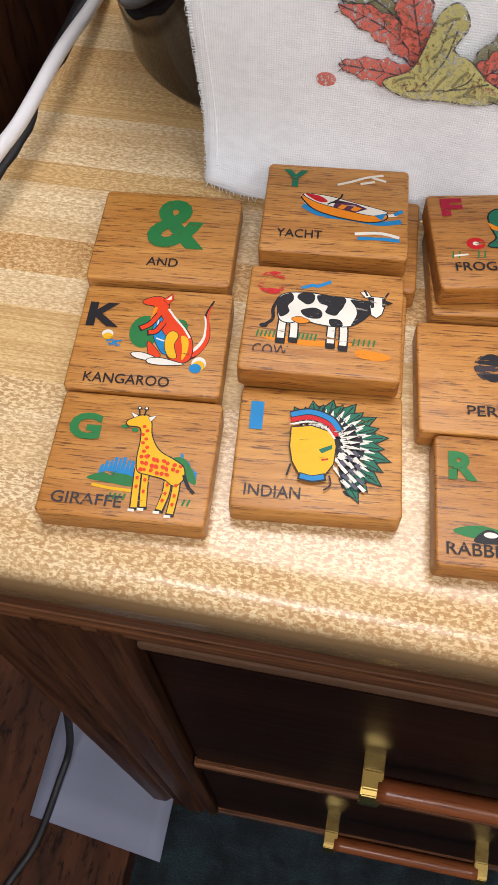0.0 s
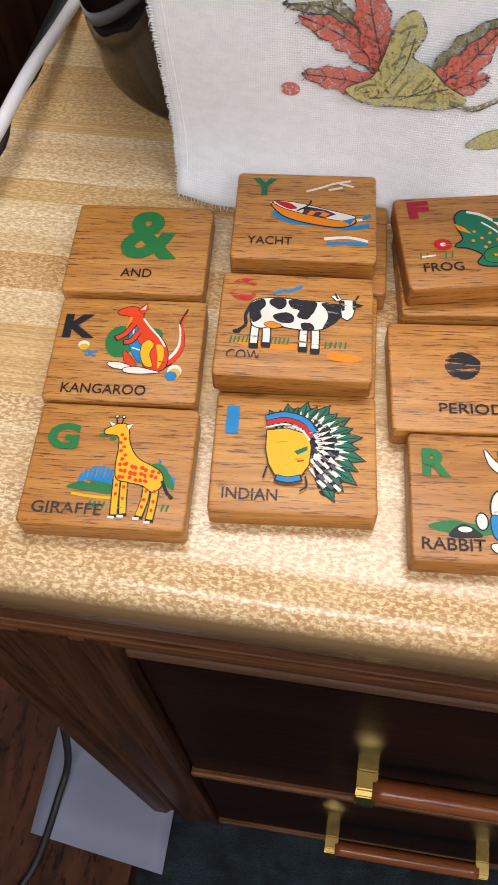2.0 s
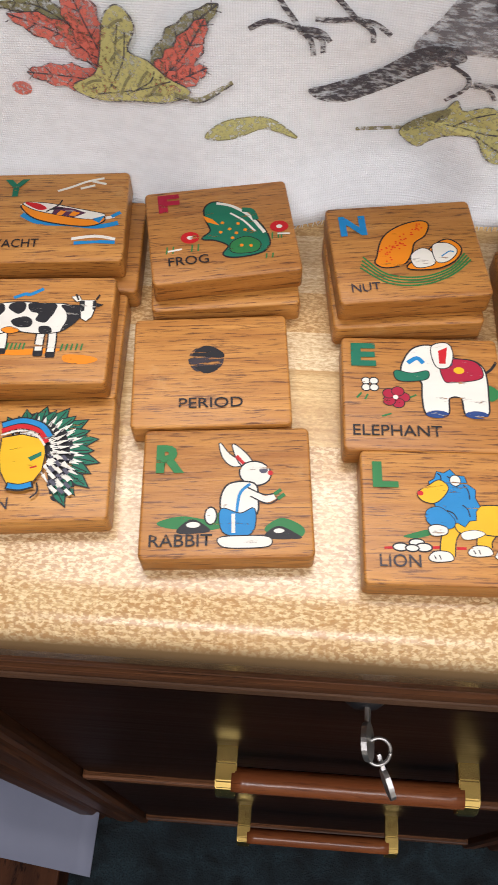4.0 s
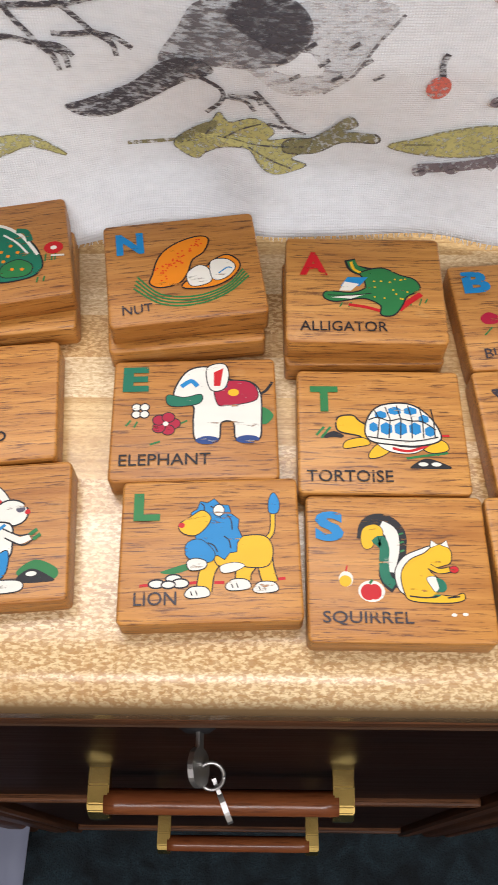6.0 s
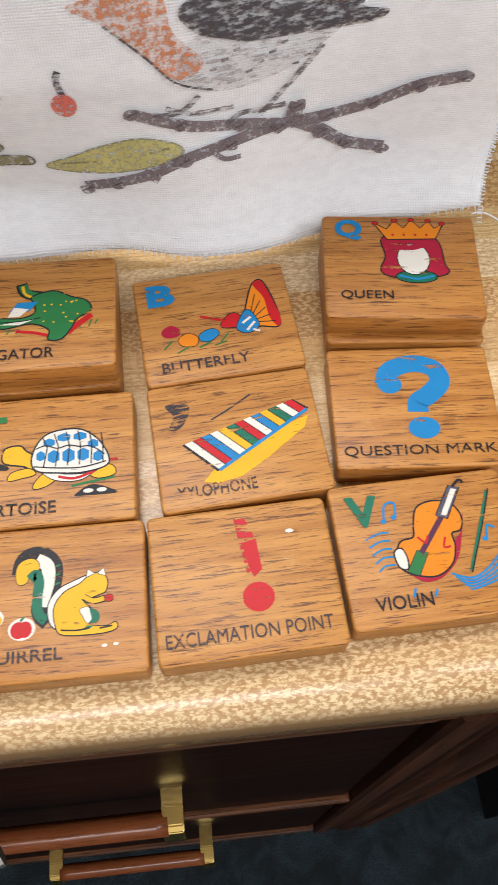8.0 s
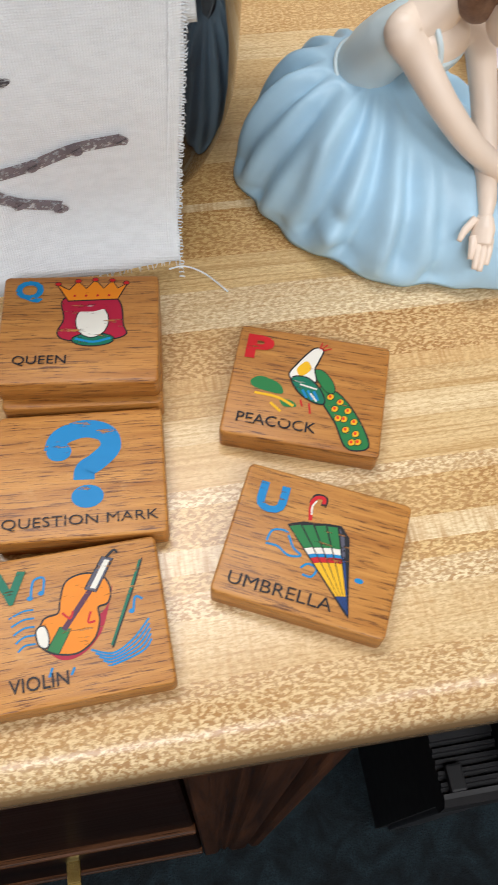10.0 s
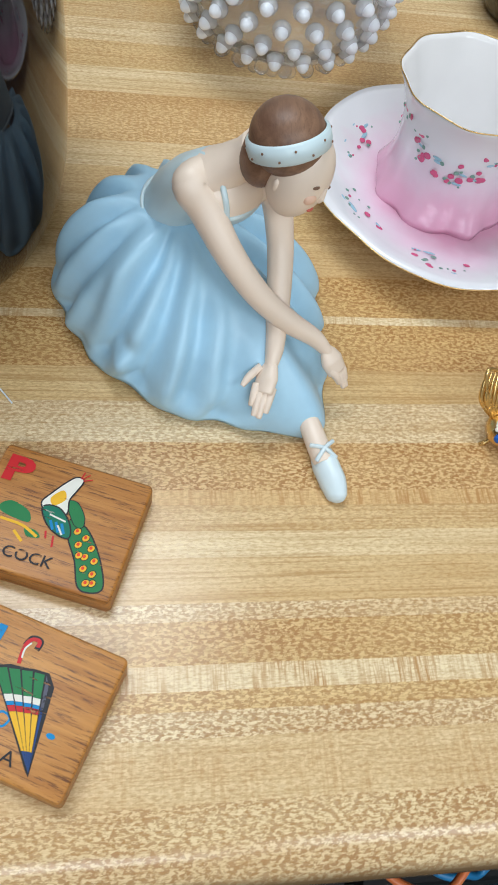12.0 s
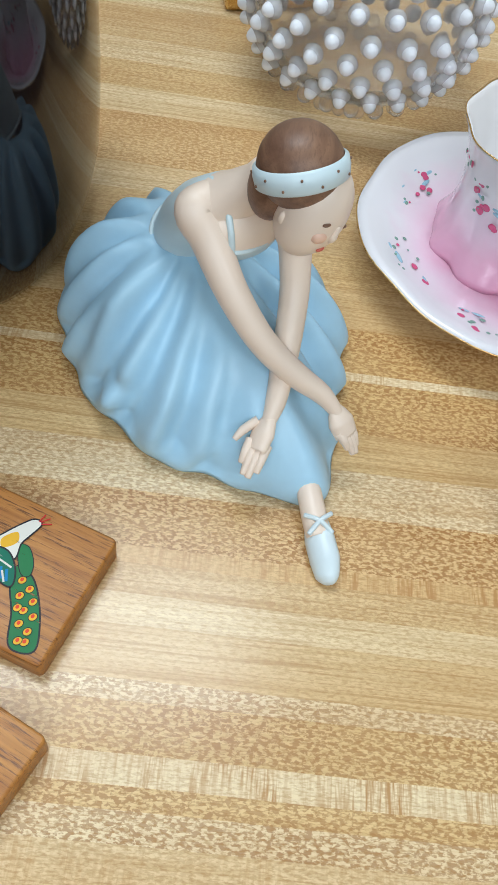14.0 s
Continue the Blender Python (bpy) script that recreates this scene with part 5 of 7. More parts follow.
# ---- the printed cloth ----
def cloth_y(x, z):
    y = 0.3355 - 0.012 * math.exp(-((x - 0.26) / 0.085) ** 2) * min(1, max(0, (z - 0.765) / 0.045))
    y -= 0.0135 * math.exp(-(z - TZ) / 0.013)
    y += 0.0030 * math.sin(x * 70 + 1 + 14 * (z - TZ)) * math.exp(-(z - TZ) / 0.05) + 0.0016 * wobble(x * 18, z * 14) + 0.004 * wobble(x * 6, z * 5, 3) + 0.0050 * math.sin(x * 34 + 0.6) * math.exp(-((z - 0.762) / 0.030) ** 2)
    y -= 0.006 * math.exp(-((x - 0.222) / 0.014) ** 2 - ((z - 0.765) / 0.014) ** 2)
    return y


def cloth_foot(x):
    """Height of the lower hem over the top, lifted where it rests on tiles."""
    return 0.0012 + 0.005 * math.exp(-((x - 0.412) / 0.03) ** 2) + 0.0020 * math.exp(-((x - 0.30) / 0.05) ** 2) + 0.0012 * (1 + wobble(x * 40))


def cloth():
    x0, x1, top = 0.024, 0.4115, 0.905
    bm = bmesh.new()
    rings = []
    for i in range(141):
        u = i / 140
        col = []
        for j in range(96):
            s = j / 95
            edge = 0.0012 * wobble(s * 30, 4) if i in (0, 140) else 0
            x = x0 + (x1 - x0) * u + edge + 0.032 * min(s, 0.6) * (u - 0.5)
            if s < 0.6:
                z = TZ + cloth_foot(x) + (top - TZ - cloth_foot(x)) * s / 0.6
                col.append((x, cloth_y(x, z), z))
            else:
                a = (s - 0.6) / 0.4
                y = cloth_y(x, top)
                if a < 0.35:
                    k = a / 0.35 * math.pi
                    col.append((x, y + 0.004 * (1 - math.cos(k)), top + 0.006 * math.sin(k)))
                else:
                    col.append((x, y + 0.008 + 0.0006 * wobble(x * 20, a * 4), top - (a - 0.35) * 0.12))
        rings.append(col)
    loft(bm, rings, close=False, caps=False)
    for f in bm.faces:
        f.normal_flip()
    ob = part("printed_cloth", bm, LINEN)
    mod = ob.modifiers.new("thickness", "SOLIDIFY")
    mod.thickness, mod.offset = 0.0007, 1
    tagged(ob, "white linen tea towel with printed birds, leaves and twigs", "cloth")
    # hem seam along the sides and foot
    bm = bmesh.new()
    for xs, sl in ((x0 + 0.0045, -0.055), (x1 - 0.0045, 0.055)):
        tube(bm, [(xs + sl * (z - TZ), cloth_y(xs, z) - 0.0006, z) for z in [TZ + cloth_foot(xs) + 0.006 + 0.15 * k / 14 for k in range(15)]], 0.0003, 6)
    tube(bm, [(x, cloth_y(x, TZ + cloth_foot(x) + 0.006) - 0.0006, TZ + cloth_foot(x) + 0.006) for x in [x0 + 0.004 + (x1 - x0 - 0.008) * k / 40 for k in range(41)]], 0.0003, 6)
    part("hem_seam", bm, LINEN, ob)
    # loose thread ends along the cut edges
    rng = random.Random(21)
    bm = bmesh.new()
    for side in (-1, 1):
        for k in range(150):
            z = TZ + 0.004 + 0.158 * k / 150
            x = (x0 if side < 0 else x1) + 0.032 * min((z - TZ) / 0.165 * 0.6, 0.6) * (0.5 * side)
            y = cloth_y(x, z) - 0.0006
            tip = side * rng.uniform(0.0001, 0.0009)
            tube(bm, [(x - side * 0.0012, y, z), (x + tip * 0.5, y - 0.0003, z + rng.uniform(-0.0004, 0.0004)), (x + tip, y - rng.uniform(0, 0.0006), z + rng.uniform(-0.0012, 0.0008))], [0.00030, 0.00026, 0.00012], 4, steps=1)
    for k in range(240):
        x = x0 + (x1 - x0) * (k + rng.random()) / 240
        z = TZ + cloth_foot(x)
        y = cloth_y(x, z + 0.001) - 0.0006
        tube(bm, [(x, y, z + 0.0012), (x + rng.uniform(-0.0003, 0.0003), y - 0.0004, z), (x + rng.uniform(-0.0006, 0.0006), y - rng.uniform(0.0006, 0.0018), max(TZ + 0.0002, z - 0.0012))], [0.00030, 0.00026, 0.00012], 4, steps=1)
    tagged(part("fringe", bm, LINEN, ob, "short frayed white threads"), kind="stuff")
    return ob


CLOTH = cloth()


def on_cloth(x, z, lift=0.0):
    """x in millimetres from the cloth's corner, z in millimetres over the table."""
    return Vector((0.024 + x / 1000, cloth_y(0.024 + x / 1000, TZ + z / 1000) - 0.0016 - lift, TZ + z / 1000))


# loose thread at the cloth's corner
bm = bmesh.new()
tube(bm, [(0.407, 0.323, TZ + 0.010), (0.413, 0.327, TZ + 0.006), (0.420, 0.326, TZ + 0.002), (0.427, 0.318, TZ + 0.0006)], 0.0003, 6)
part("loose_thread", bm, LINEN, CLOTH, "loose white thread at the hem")


# ---- dark glass vases behind the cloth ----
def dark_glass():
    m, n, l, b = material("near_black_amethyst_glass", 0.05)
    v = mapped(n, l, (1, 1, 1))
    l.new(mixed(n, l, noise_tex(n, l, v, 30, 3), (0.006, 0.005, 0.006), (0.014, 0.010, 0.010)), b.inputs["Base Color"])
    b.inputs["Specular IOR Level"].default_value = 0.42
    return m


DARK_GLASS = dark_glass()


def vase(x, y, prof, label, deep=1.0):
    bm = bmesh.new()
    lathe(bm, prof, (0, 0, 0), 64)
    ob = part("vase", bm, DARK_GLASS, None)
    ob.location = (x, y, TZ + 0.0004)
    ob.scale = (1, deep, 1)
    tagged(ob, label, "vase")


vase(0.037, 0.424, [(0.0, 0.0), (0.054, 0.0), (0.061, 0.002), (0.066, 0.008), (0.0665, 0.0095), (0.069, 0.024), (0.072, 0.05), (0.074, 0.085), (0.070, 0.12), (0.055, 0.15), (0.045, 0.16), (0.050, 0.17), (0.046, 0.17), (0.040, 0.16), (0.05, 0.14), (0.0, 0.02)],
     "glossy near-black glass vase standing behind the cloth")
vase(0.4024, 0.4190, [(0.0, 0.0), (0.028, 0.0), (0.0325, 0.002), (0.0355, 0.008), (0.0390, 0.018), (0.0416, 0.030), (0.0426, 0.045), (0.0432, 0.060), (0.0433, 0.080), (0.0430, 0.100), (0.0410, 0.125), (0.0375, 0.150), (0.033, 0.180), (0.0310, 0.200), (0.034, 0.210), (0.031, 0.210), (0.028, 0.200), (0.037, 0.05), (0.0, 0.02)],
     "glossy near-black oval glass vase beside the dancer figurine", 1.69)


# ---- the dancer figurine ----
def satin(name, colour, rough=0.38, vary=0.06):
    m = plain(name, colour, rough, 0, vary, 70 if vary > 0.2 else 45, 0.25 if vary > 0.2 else 0.0)
    return m


def figurine():
    SKIN, DRESS, HAIR, BAND, SHOE, ROSE = (satin("bisque_skin", (0.84, 0.70, 0.58)), satin("pale_blue_glaze", (0.43, 0.66, 0.84), 0.40, 0.20), wood("brown_hair_glaze", (0.14, 0.072, 0.045), (0.27, 0.155, 0.095), (0.10, 0.05, 0.032), (4, 0.7, 4), 0.42, 0.4),
                                           satin("blue_white_band", (0.64, 0.77, 0.82), 0.4), satin("white_blue_shoe", (0.70, 0.80, 0.84), 0.35), satin("rose_tint", (0.55, 0.12, 0.08), 0.5))
    mats = [SKIN, DRESS, HAIR, BAND, SHOE, ROSE, satin("cheek_tint", (0.84, 0.56, 0.42))]
    bm = bmesh.new()
    # skirt: rings from the hem up to the waist, with folds that run down it
    hem = curve_points([(0.5435, 0.3560, 0), (0.5435, 0.3680, 0), (0.5375, 0.3870, 0), (0.522, 0.403, 0), (0.496, 0.413, 0), (0.468, 0.407, 0), (0.4475, 0.3905, 0), (0.4390, 0.3715, 0), (0.4445, 0.3540, 0), (0.4560, 0.3355, 0), (0.4715, 0.3205, 0),
                        (0.4870, 0.3125, 0), (0.5050, 0.3070, 0), (0.5220, 0.3045, 0), (0.5335, 0.3038, 0), (0.5405, 0.3120, 0), (0.5415, 0.3260, 0), (0.5405, 0.3400, 0)], 12, True)
    waist = Vector((0.4845, 0.3740, 0.7870))
    # bearing at the hem, drift towards the waist, half width, depth, where it starts and ends on the way up
    folds = [(-163, 26, 9, 3.0, 0.0, 0.9), (-141, 22, 6, 2.4, 0.0, 0.55), (-127, 30, 7, 3.4, 0.05, 0.95), (-108, 24, 6, 3.6, 0.02, 0.92), (-89, 16, 4.5, 2.8, 0.10, 0.80), (-77, 14, 4.5, 2.6, 0.0, 0.62), (-66, 10, 3, 0.8, 0.0, 0.3),
             (-43, -6, 4.5, 2.6, 0.0, 0.8), (-27, -4, 6, 2.8, 0.0, 0.9), (-10, 0, 6, 2.4, 0.0, 0.9), (10, 4, 6, 2.6, 0.0, 0.9), (32, 0, 8, 2.4, 0.0, 0.9), (58, 0, 8, 3.0, 0.0, 0.9), (84, 0, 8, 2.6, 0.0, 0.9), (110, 0, 8, 3.0, 0.0, 0.9), (136, 0, 8, 2.6, 0.0, 0.9), (160, 10, 8, 3.0, 0.0, 0.95), (178, 24, 7, 3.0, 0.05, 0.95)]
    rings = []
    for k in range(41):
        t = k / 40
        ring = []
        for h in hem:
            out = h - Vector((waist.x, waist.y, 0))
            az = math.degrees(math.atan2(out.y, out.x))
            out = out.normalized()
            w = Vector((waist.x, waist.y, 0)) + Vector((out.x * 0.0120, out.y * 0.0112, 0))
            back = max(0.0, -out.x * 0.8 + out.y * 0.6)
            sn = math.sin(t * math.pi / 2)
            pull = 1 - math.cos(t * math.pi / 2) ** (1.05 + 0.12 * (1 - back))
            q = h * (1 - pull) + w * pull
            dip = 0.0
            for c0, drift, wide, depth, t0, t1 in folds:
                d = (az - c0 - drift * t + 180) % 360 - 180
                if abs(d) < 3.5 * wide:
                    rise = min(1, max(0, (t - t0) / 0.12 + 0.35)) * min(1, max(0, (t1 - t) / 0.25))
                    dip -= 1.9 * depth * rise * (math.exp(-(d / wide) ** 2) - 0.42 * math.exp(-((abs(d) - 1.9 * wide) / (0.9 * wide)) ** 2))
            dip += 0.9 * t * (1 - t) * math.sin(math.radians(az) * 23 + 2 * t)
            curl = math.exp(-((az + 113) / 5) ** 2 - ((t - 0.17) / 0.05) ** 2) - 0.9 * math.exp(-((az + 111) / 6) ** 2 - ((t - 0.27) / 0.045) ** 2)
            dip += 1.9 * curl
            q = q + out * dip * 0.001 * (0.45 + 0.55 * math.cos(t * math.pi / 2))
            z = TZ + 0.0012 + (waist.z - TZ) * sn ** (1.10 + 0.10 * back) + dip * (0.00075 - 0.00045 * back) * sn
            z += 0.0020 * (1 - t) ** 3 * (1 + math.sin(math.radians(az) * 9)) * 0.5
            z -= 0.0075 * max(0, math.cos(math.radians(az + 30))) ** 2 * math.sin(math.pi * t)
            z += 0.004 * back * math.sin(math.pi * t) * t
            ring.append((q.x, q.y, z))
        rings.append(ring)
    # turned-under hem
    rings.insert(0, [(x + (waist.x - x) * 0.06, y + (waist.y - y) * 0.06, z + 0.0015) for x, y, z in rings[0]])
    loft(bm, rings, caps=False, mat=1)
    # bodice and torso
    axis = [((0.4840, 0.3740, 0.7845), 0.0132, 0.0114), ((0.4860, 0.3700, 0.7945), 0.0128, 0.0106), ((0.4895, 0.3645, 0.8035), 0.0132, 0.0102), ((0.4935, 0.3595, 0.8110), 0.0130, 0.0090), ((0.4985, 0.3570, 0.8170), 0.0088, 0.0072), ((0.5030, 0.3550, 0.8235), 0.0054, 0.0054), ((0.5070, 0.3535, 0.8300), 0.0050, 0.0052)]
    ahead = (Vector(axis[-1][0]) - Vector(axis[0][0])).normalized()
    side = Vector((0.75, 0.66, 0.0)).normalized()
    side = (side - ahead * side.dot(ahead)).normalized()
    front = ahead.cross(side)
    fine = []
    for i in range(len(axis) - 1):
        for k in range(4):
            t = k / 4
            fine.append(tuple(Vector(axis[i][0]).lerp(Vector(axis[i + 1][0]), t)[:]) + (axis[i][1] * (1 - t) + axis[i + 1][1] * t, axis[i][2] * (1 - t) + axis[i + 1][2] * t))
    rr = [[Vector(q[:3]) + side * math.cos(2 * math.pi * j / 28) * q[3] + front * math.sin(2 * math.pi * j / 28) * q[4] for j in range(28)] for q in fine]
    before = len(bm.faces)
    loft(bm, rr, mat=0)
    bm.faces.ensure_lookup_table()
    for f in bm.faces[before:]:
        c = f.calc_center_median()
        f.material_index = 3 if (c - Vector(axis[0][0])).dot(ahead) < 0.0345 else 0
    tube(bm, [Vector(axis[0][0]) + side * math.cos(a) * 0.0137 + front * math.sin(a) * 0.0119 for a in [2 * math.pi * k / 12 for k in range(13)]], 0.0008, 8, mat=3, steps=3)
    # chest between the shoulders, its lower half in the bodice
    chest = len(bm.faces)
    ball(bm, (0.4990, 0.3572, 0.8060), (0.0140, 0.0100, 0.0105), (0, 0, 30), mat=0, u=28, v=18)
    bm.faces.ensure_lookup_table()
    for f in bm.faces[chest:]:
        if f.calc_center_median().z < 0.8045:
            f.material_index = 3
    # straps over the shoulder
    tube(bm, [(0.4985, 0.3465, 0.8045), (0.4975, 0.3475, 0.8110), (0.4950, 0.3525, 0.8170), (0.4910, 0.3585, 0.8190), (0.4870, 0.3660, 0.8130)], 0.0010, 8, mat=3)
    # neckline of the bodice
    tube(bm, [(0.4985, 0.3465, 0.8045), (0.5040, 0.3490, 0.8045), (0.5090, 0.3545, 0.8050), (0.5105, 0.3600, 0.8060)], 0.0009, 8, mat=3)
    # arms, crossed at the wrists
    ls = Vector((0.4870, 0.3535, 0.8125))
    ball(bm, ls, (0.0064, 0.0062, 0.0064))
    tube(bm, [(0.4960, 0.3610, 0.8140), ls, (0.4915, 0.3490, 0.8065), (0.5000, 0.3400, 0.7955), (0.5105, 0.3330, 0.7845), (0.5215, 0.3290, 0.7765), (0.5320, 0.3265, 0.7705), (0.5385, 0.3230, 0.7650)], [0.0050, 0.0064, 0.0058, 0.0050, 0.0045, 0.0041, 0.0032, 0.0016], 18)
    rs = Vector((0.5065, 0.3610, 0.8070))
    ball(bm, rs, (0.0056, 0.0056, 0.0058))
    tube(bm, [rs, (0.5150, 0.3600, 0.8050), (0.5185, 0.3520, 0.7925), (0.5190, 0.3420, 0.7825), (0.5185, 0.3320, 0.7745), (0.5175, 0.3220, 0.7690), (0.5155, 0.3150, 0.7645)], [0.0058, 0.0053, 0.0047, 0.0044, 0.0040, 0.0032, 0.0016], 18)

    def palm(wrist, tip, spread, thumb):
        w, t = Vector(wrist), Vector(tip)
        d = t - w
        s = d.cross(Vector((0, 0, 1))).normalized()
        tube(bm, [w - d * 0.10, w + d * 0.10, w + d * 0.30, w + d * 0.58], [0.0012, 0.0034, 0.0046, 0.0040], 14, flat=0.62)
        for k in range(4):
            o = (k - 1.5) * 0.0018
            ln = (0.88, 1.0, 0.98, 0.82)[k]
            a = w + d * 0.45 + s * o
            tube(bm, [a, w + d * (0.45 + 0.28 * ln) + s * o * (1 + spread * 0.5) + Vector((0, 0, 0.001)), w + d * ln * 1.03 + s * o * (1 + spread)], [0.0017, 0.0015, 0.0010], 8)
        tube(bm, [w + d * 0.12 + s * thumb * 0.003, w + d * 0.35 + s * thumb * 0.006, w + d * 0.55 + s * thumb * 0.0075], [0.0015, 0.0015, 0.0009], 8)
    palm((0.5365, 0.3245, 0.7672), (0.5452, 0.3175, 0.7550), -0.35, -0.3)
    palm((0.5165, 0.3185, 0.7668), (0.5112, 0.3025, 0.7570), 0.02, 1)
    # head, hair, band
    hc = Vector((0.5137, 0.3474, 0.8342))
    ball(bm, hc + Vector((0.0045, -0.0030, -0.0085)), (0.0094, 0.0098, 0.0135), (-18, 24, 0), u=28, v=20)
    ball(bm, hc + Vector((-0.0005, 0.0010, 0.0012)), (0.0117, 0.0124, 0.0112), (-10, 14, 0), mat=2, u=32, v=22)
    ball(bm, hc + Vector((-0.0062, 0.0035, -0.0075)), (0.0072, 0.0090, 0.0100), (0, 10, 0), mat=2)
    fc, fr, ft = hc + Vector((0.0045, -0.0030, -0.0085)), Vector((0.0094, 0.0098, 0.0135)), Euler((radians(-18), radians(24), 0)).to_matrix()

    def face(u, grow=1.0):
        u = Vector(u).normalized() * grow
        return fc + ft @ Vector((u.x * fr.x, u.y * fr.y, u.z * fr.z))
    tube(bm, [face((0.62, -0.75, 0.10)), face((0.64, -0.72, -0.14), 1.02), face((0.64, -0.70, -0.26), 0.98)], [0.0005, 0.0011, 0.0006], 8)
    ball(bm, face((0.60, -0.64, -0.50), 0.99), (0.0015, 0.0008, 0.0006), (0, 0, 45), mat=5, u=12, v=8)
    ball(bm, face((0.28, -0.93, -0.28), 0.845), (0.0026, 0.0024, 0.0022), (0, 0, 10), mat=6, u=16, v=12)
    for u in ((0.22, -0.95, 0.06), (0.90, -0.40, 0.06)):
        ball(bm, face(u, 0.985 if u[0] < 0.5 else 0.955), (0.0013, 0.0008, 0.0005), (0, 0, 30), mat=2, u=8, v=6)
    ball(bm, hc + Vector((-0.0035, -0.0085, -0.0085)), (0.0012, 0.0012, 0.0022), u=8, v=6)
    tilt = Matrix.Rotation(radians(-20), 3, "X") @ Matrix.Rotation(radians(-16), 3, "Y")
    rings = []
    for k in range(40):
        a = 2 * math.pi * k / 40
        rim = []
        for dz, dr in ((-0.0030, 0.0000), (-0.0024, 0.0010), (0.0, 0.0013 + 0.0002 * math.sin(a * 13)), (0.0024, 0.0010), (0.0030, 0.0)):
            rim.append(tuple(hc + Vector((-0.0003, 0.0005, 0.0005)) + tilt @ Vector(((0.0115 + dr) * math.cos(a), (0.0123 + dr) * math.sin(a), dz))))
        rings.append(rim)
    rings.append(rings[0])
    loft(bm, rings, close=False, caps=False, mat=3)
    for k in range(16):
        a = 2 * math.pi * k / 16
        ball(bm, hc + Vector((-0.0003, 0.0005, 0.0005)) + tilt @ Vector((0.0128 * math.cos(a), 0.0136 * math.sin(a), 0.0012 * (-1) ** k)), (0.0004, 0.0004, 0.0004), mat=2, u=6, v=5)
    # foot
    tube(bm, [(0.5310, 0.3130, 0.7470), (0.5328, 0.3040, 0.7472), (0.5348, 0.2965, 0.7462), (0.5365, 0.2910, 0.7450)], [0.0036, 0.0040, 0.0041, 0.0040], 14)
    tube(bm, [(0.5350, 0.2975, 0.7455), (0.5368, 0.2905, 0.7445), (0.5388, 0.2838, 0.7438), (0.5398, 0.2785, 0.7430), (0.5398, 0.2765, 0.7428)], [0.0036, 0.0050, 0.0050, 0.0038, 0.0015], 16, mat=4, flat=0.8)
    for a, b in (((0.5312, 0.2960, 0.7485), (0.5402, 0.2915, 0.7478)), ((0.5395, 0.2975, 0.7490), (0.5328, 0.2900, 0.7478))):
        tube(bm, [a, (0.5358, 0.2938, 0.7503), b], 0.0008, 8, mat=4)
    bmesh.ops.recalc_face_normals(bm, faces=bm.faces)
    ob = part("dancer_figurine", bm, mats)
    tagged(ob, "seated porcelain dancer figurine in a pale blue dress", "figurine")


figurine()


# ---- cup and saucer ----
def pink_glaze(name, by_height):
    """White porcelain blushed with pink in the middle of the saucer and foot of the cup."""
    m, n, l, b = material(name, 0.12)
    v = mapped(n, l, (1, 1, 1))
    cloud = noise_tex(n, l, v, 40, 4)
    co = n.new("ShaderNodeTexCoord")
    ln = n.new("ShaderNodeVectorMath")
    ln.operation = "LENGTH"
    l.new(co.outputs["Object"], ln.inputs[0])
    sep = n.new("ShaderNodeSeparateXYZ")
    l.new(co.outputs["Object"], sep.inputs[0])
    d = maths(n, l, "ADD", maths(n, l, "MULTIPLY_ADD", sep.outputs[2], 1.3, 0.012) if by_height else ln.outputs["Value"], maths(n, l, "MULTIPLY", maths(n, l, "SUBTRACT", cloud, 0.5), 0.03))
    l.new(ramp(n, l, maths(n, l, "MULTIPLY", d, 14), [(0.34, (0.76, 0.42, 0.57)), (0.58, (0.80, 0.63, 0.74)), (0.80, (0.80, 0.79, 0.83))]), b.inputs["Base Color"])
    b.inputs["Coat Weight"].default_value = 0.5
    return m


BLUSH = pink_glaze("blushed_saucer_glaze", False)
CUP_BLUSH = pink_glaze("blushed_cup_glaze", True)
ROSE_INKS = {"rose": plain("rose_enamel", (0.62, 0.09, 0.22), 0.2), "leaf": plain("leaf_enamel", (0.20, 0.33, 0.28), 0.2), "sky": plain("blue_enamel", (0.35, 0.55, 0.68), 0.2)}


def sprig(name, spots, parent, r=0.0022):
    """Painted roses and leaves as thin raised enamel dots: (place, outward, ink, size)."""
    bm = bmesh.new()
    mats = list(ROSE_INKS.values())
    keys = list(ROSE_INKS)
    for at, out, ink, size in spots:
        z = Vector(out).normalized()
        q = z.to_track_quat("Z", "Y")
        vs = bmesh.ops.create_uvsphere(bm, u_segments=10, v_segments=6, radius=1)["verts"]
        bmesh.ops.transform(bm, matrix=Matrix.LocRotScale(at, q, (size * (2.6 if ink == "sky" else 1.0), size * 0.8, 0.00018)), verts=vs)
        for f in {f for k in vs for f in k.link_faces}:
            f.material_index, f.smooth = keys.index(ink), True
    return part(name, bm, mats, parent)


def garland(at, out, along, rng, count=9, spread=0.007):
    spots = []
    o, a = Vector(out).normalized(), Vector(along).normalized()
    b = o.cross(a)
    for k in range(count):
        ink = ("rose", "leaf", "sky")[0 if k < count * 0.4 else rng.choice((1, 1, 2))]
        p = Vector(at) + a * rng.uniform(-spread, spread) + b * rng.uniform(-spread, spread) * 0.5
        spots.append((p, o, ink, rng.uniform(0.0005, 0.0019 if ink == "rose" else 0.0013)))
    return spots


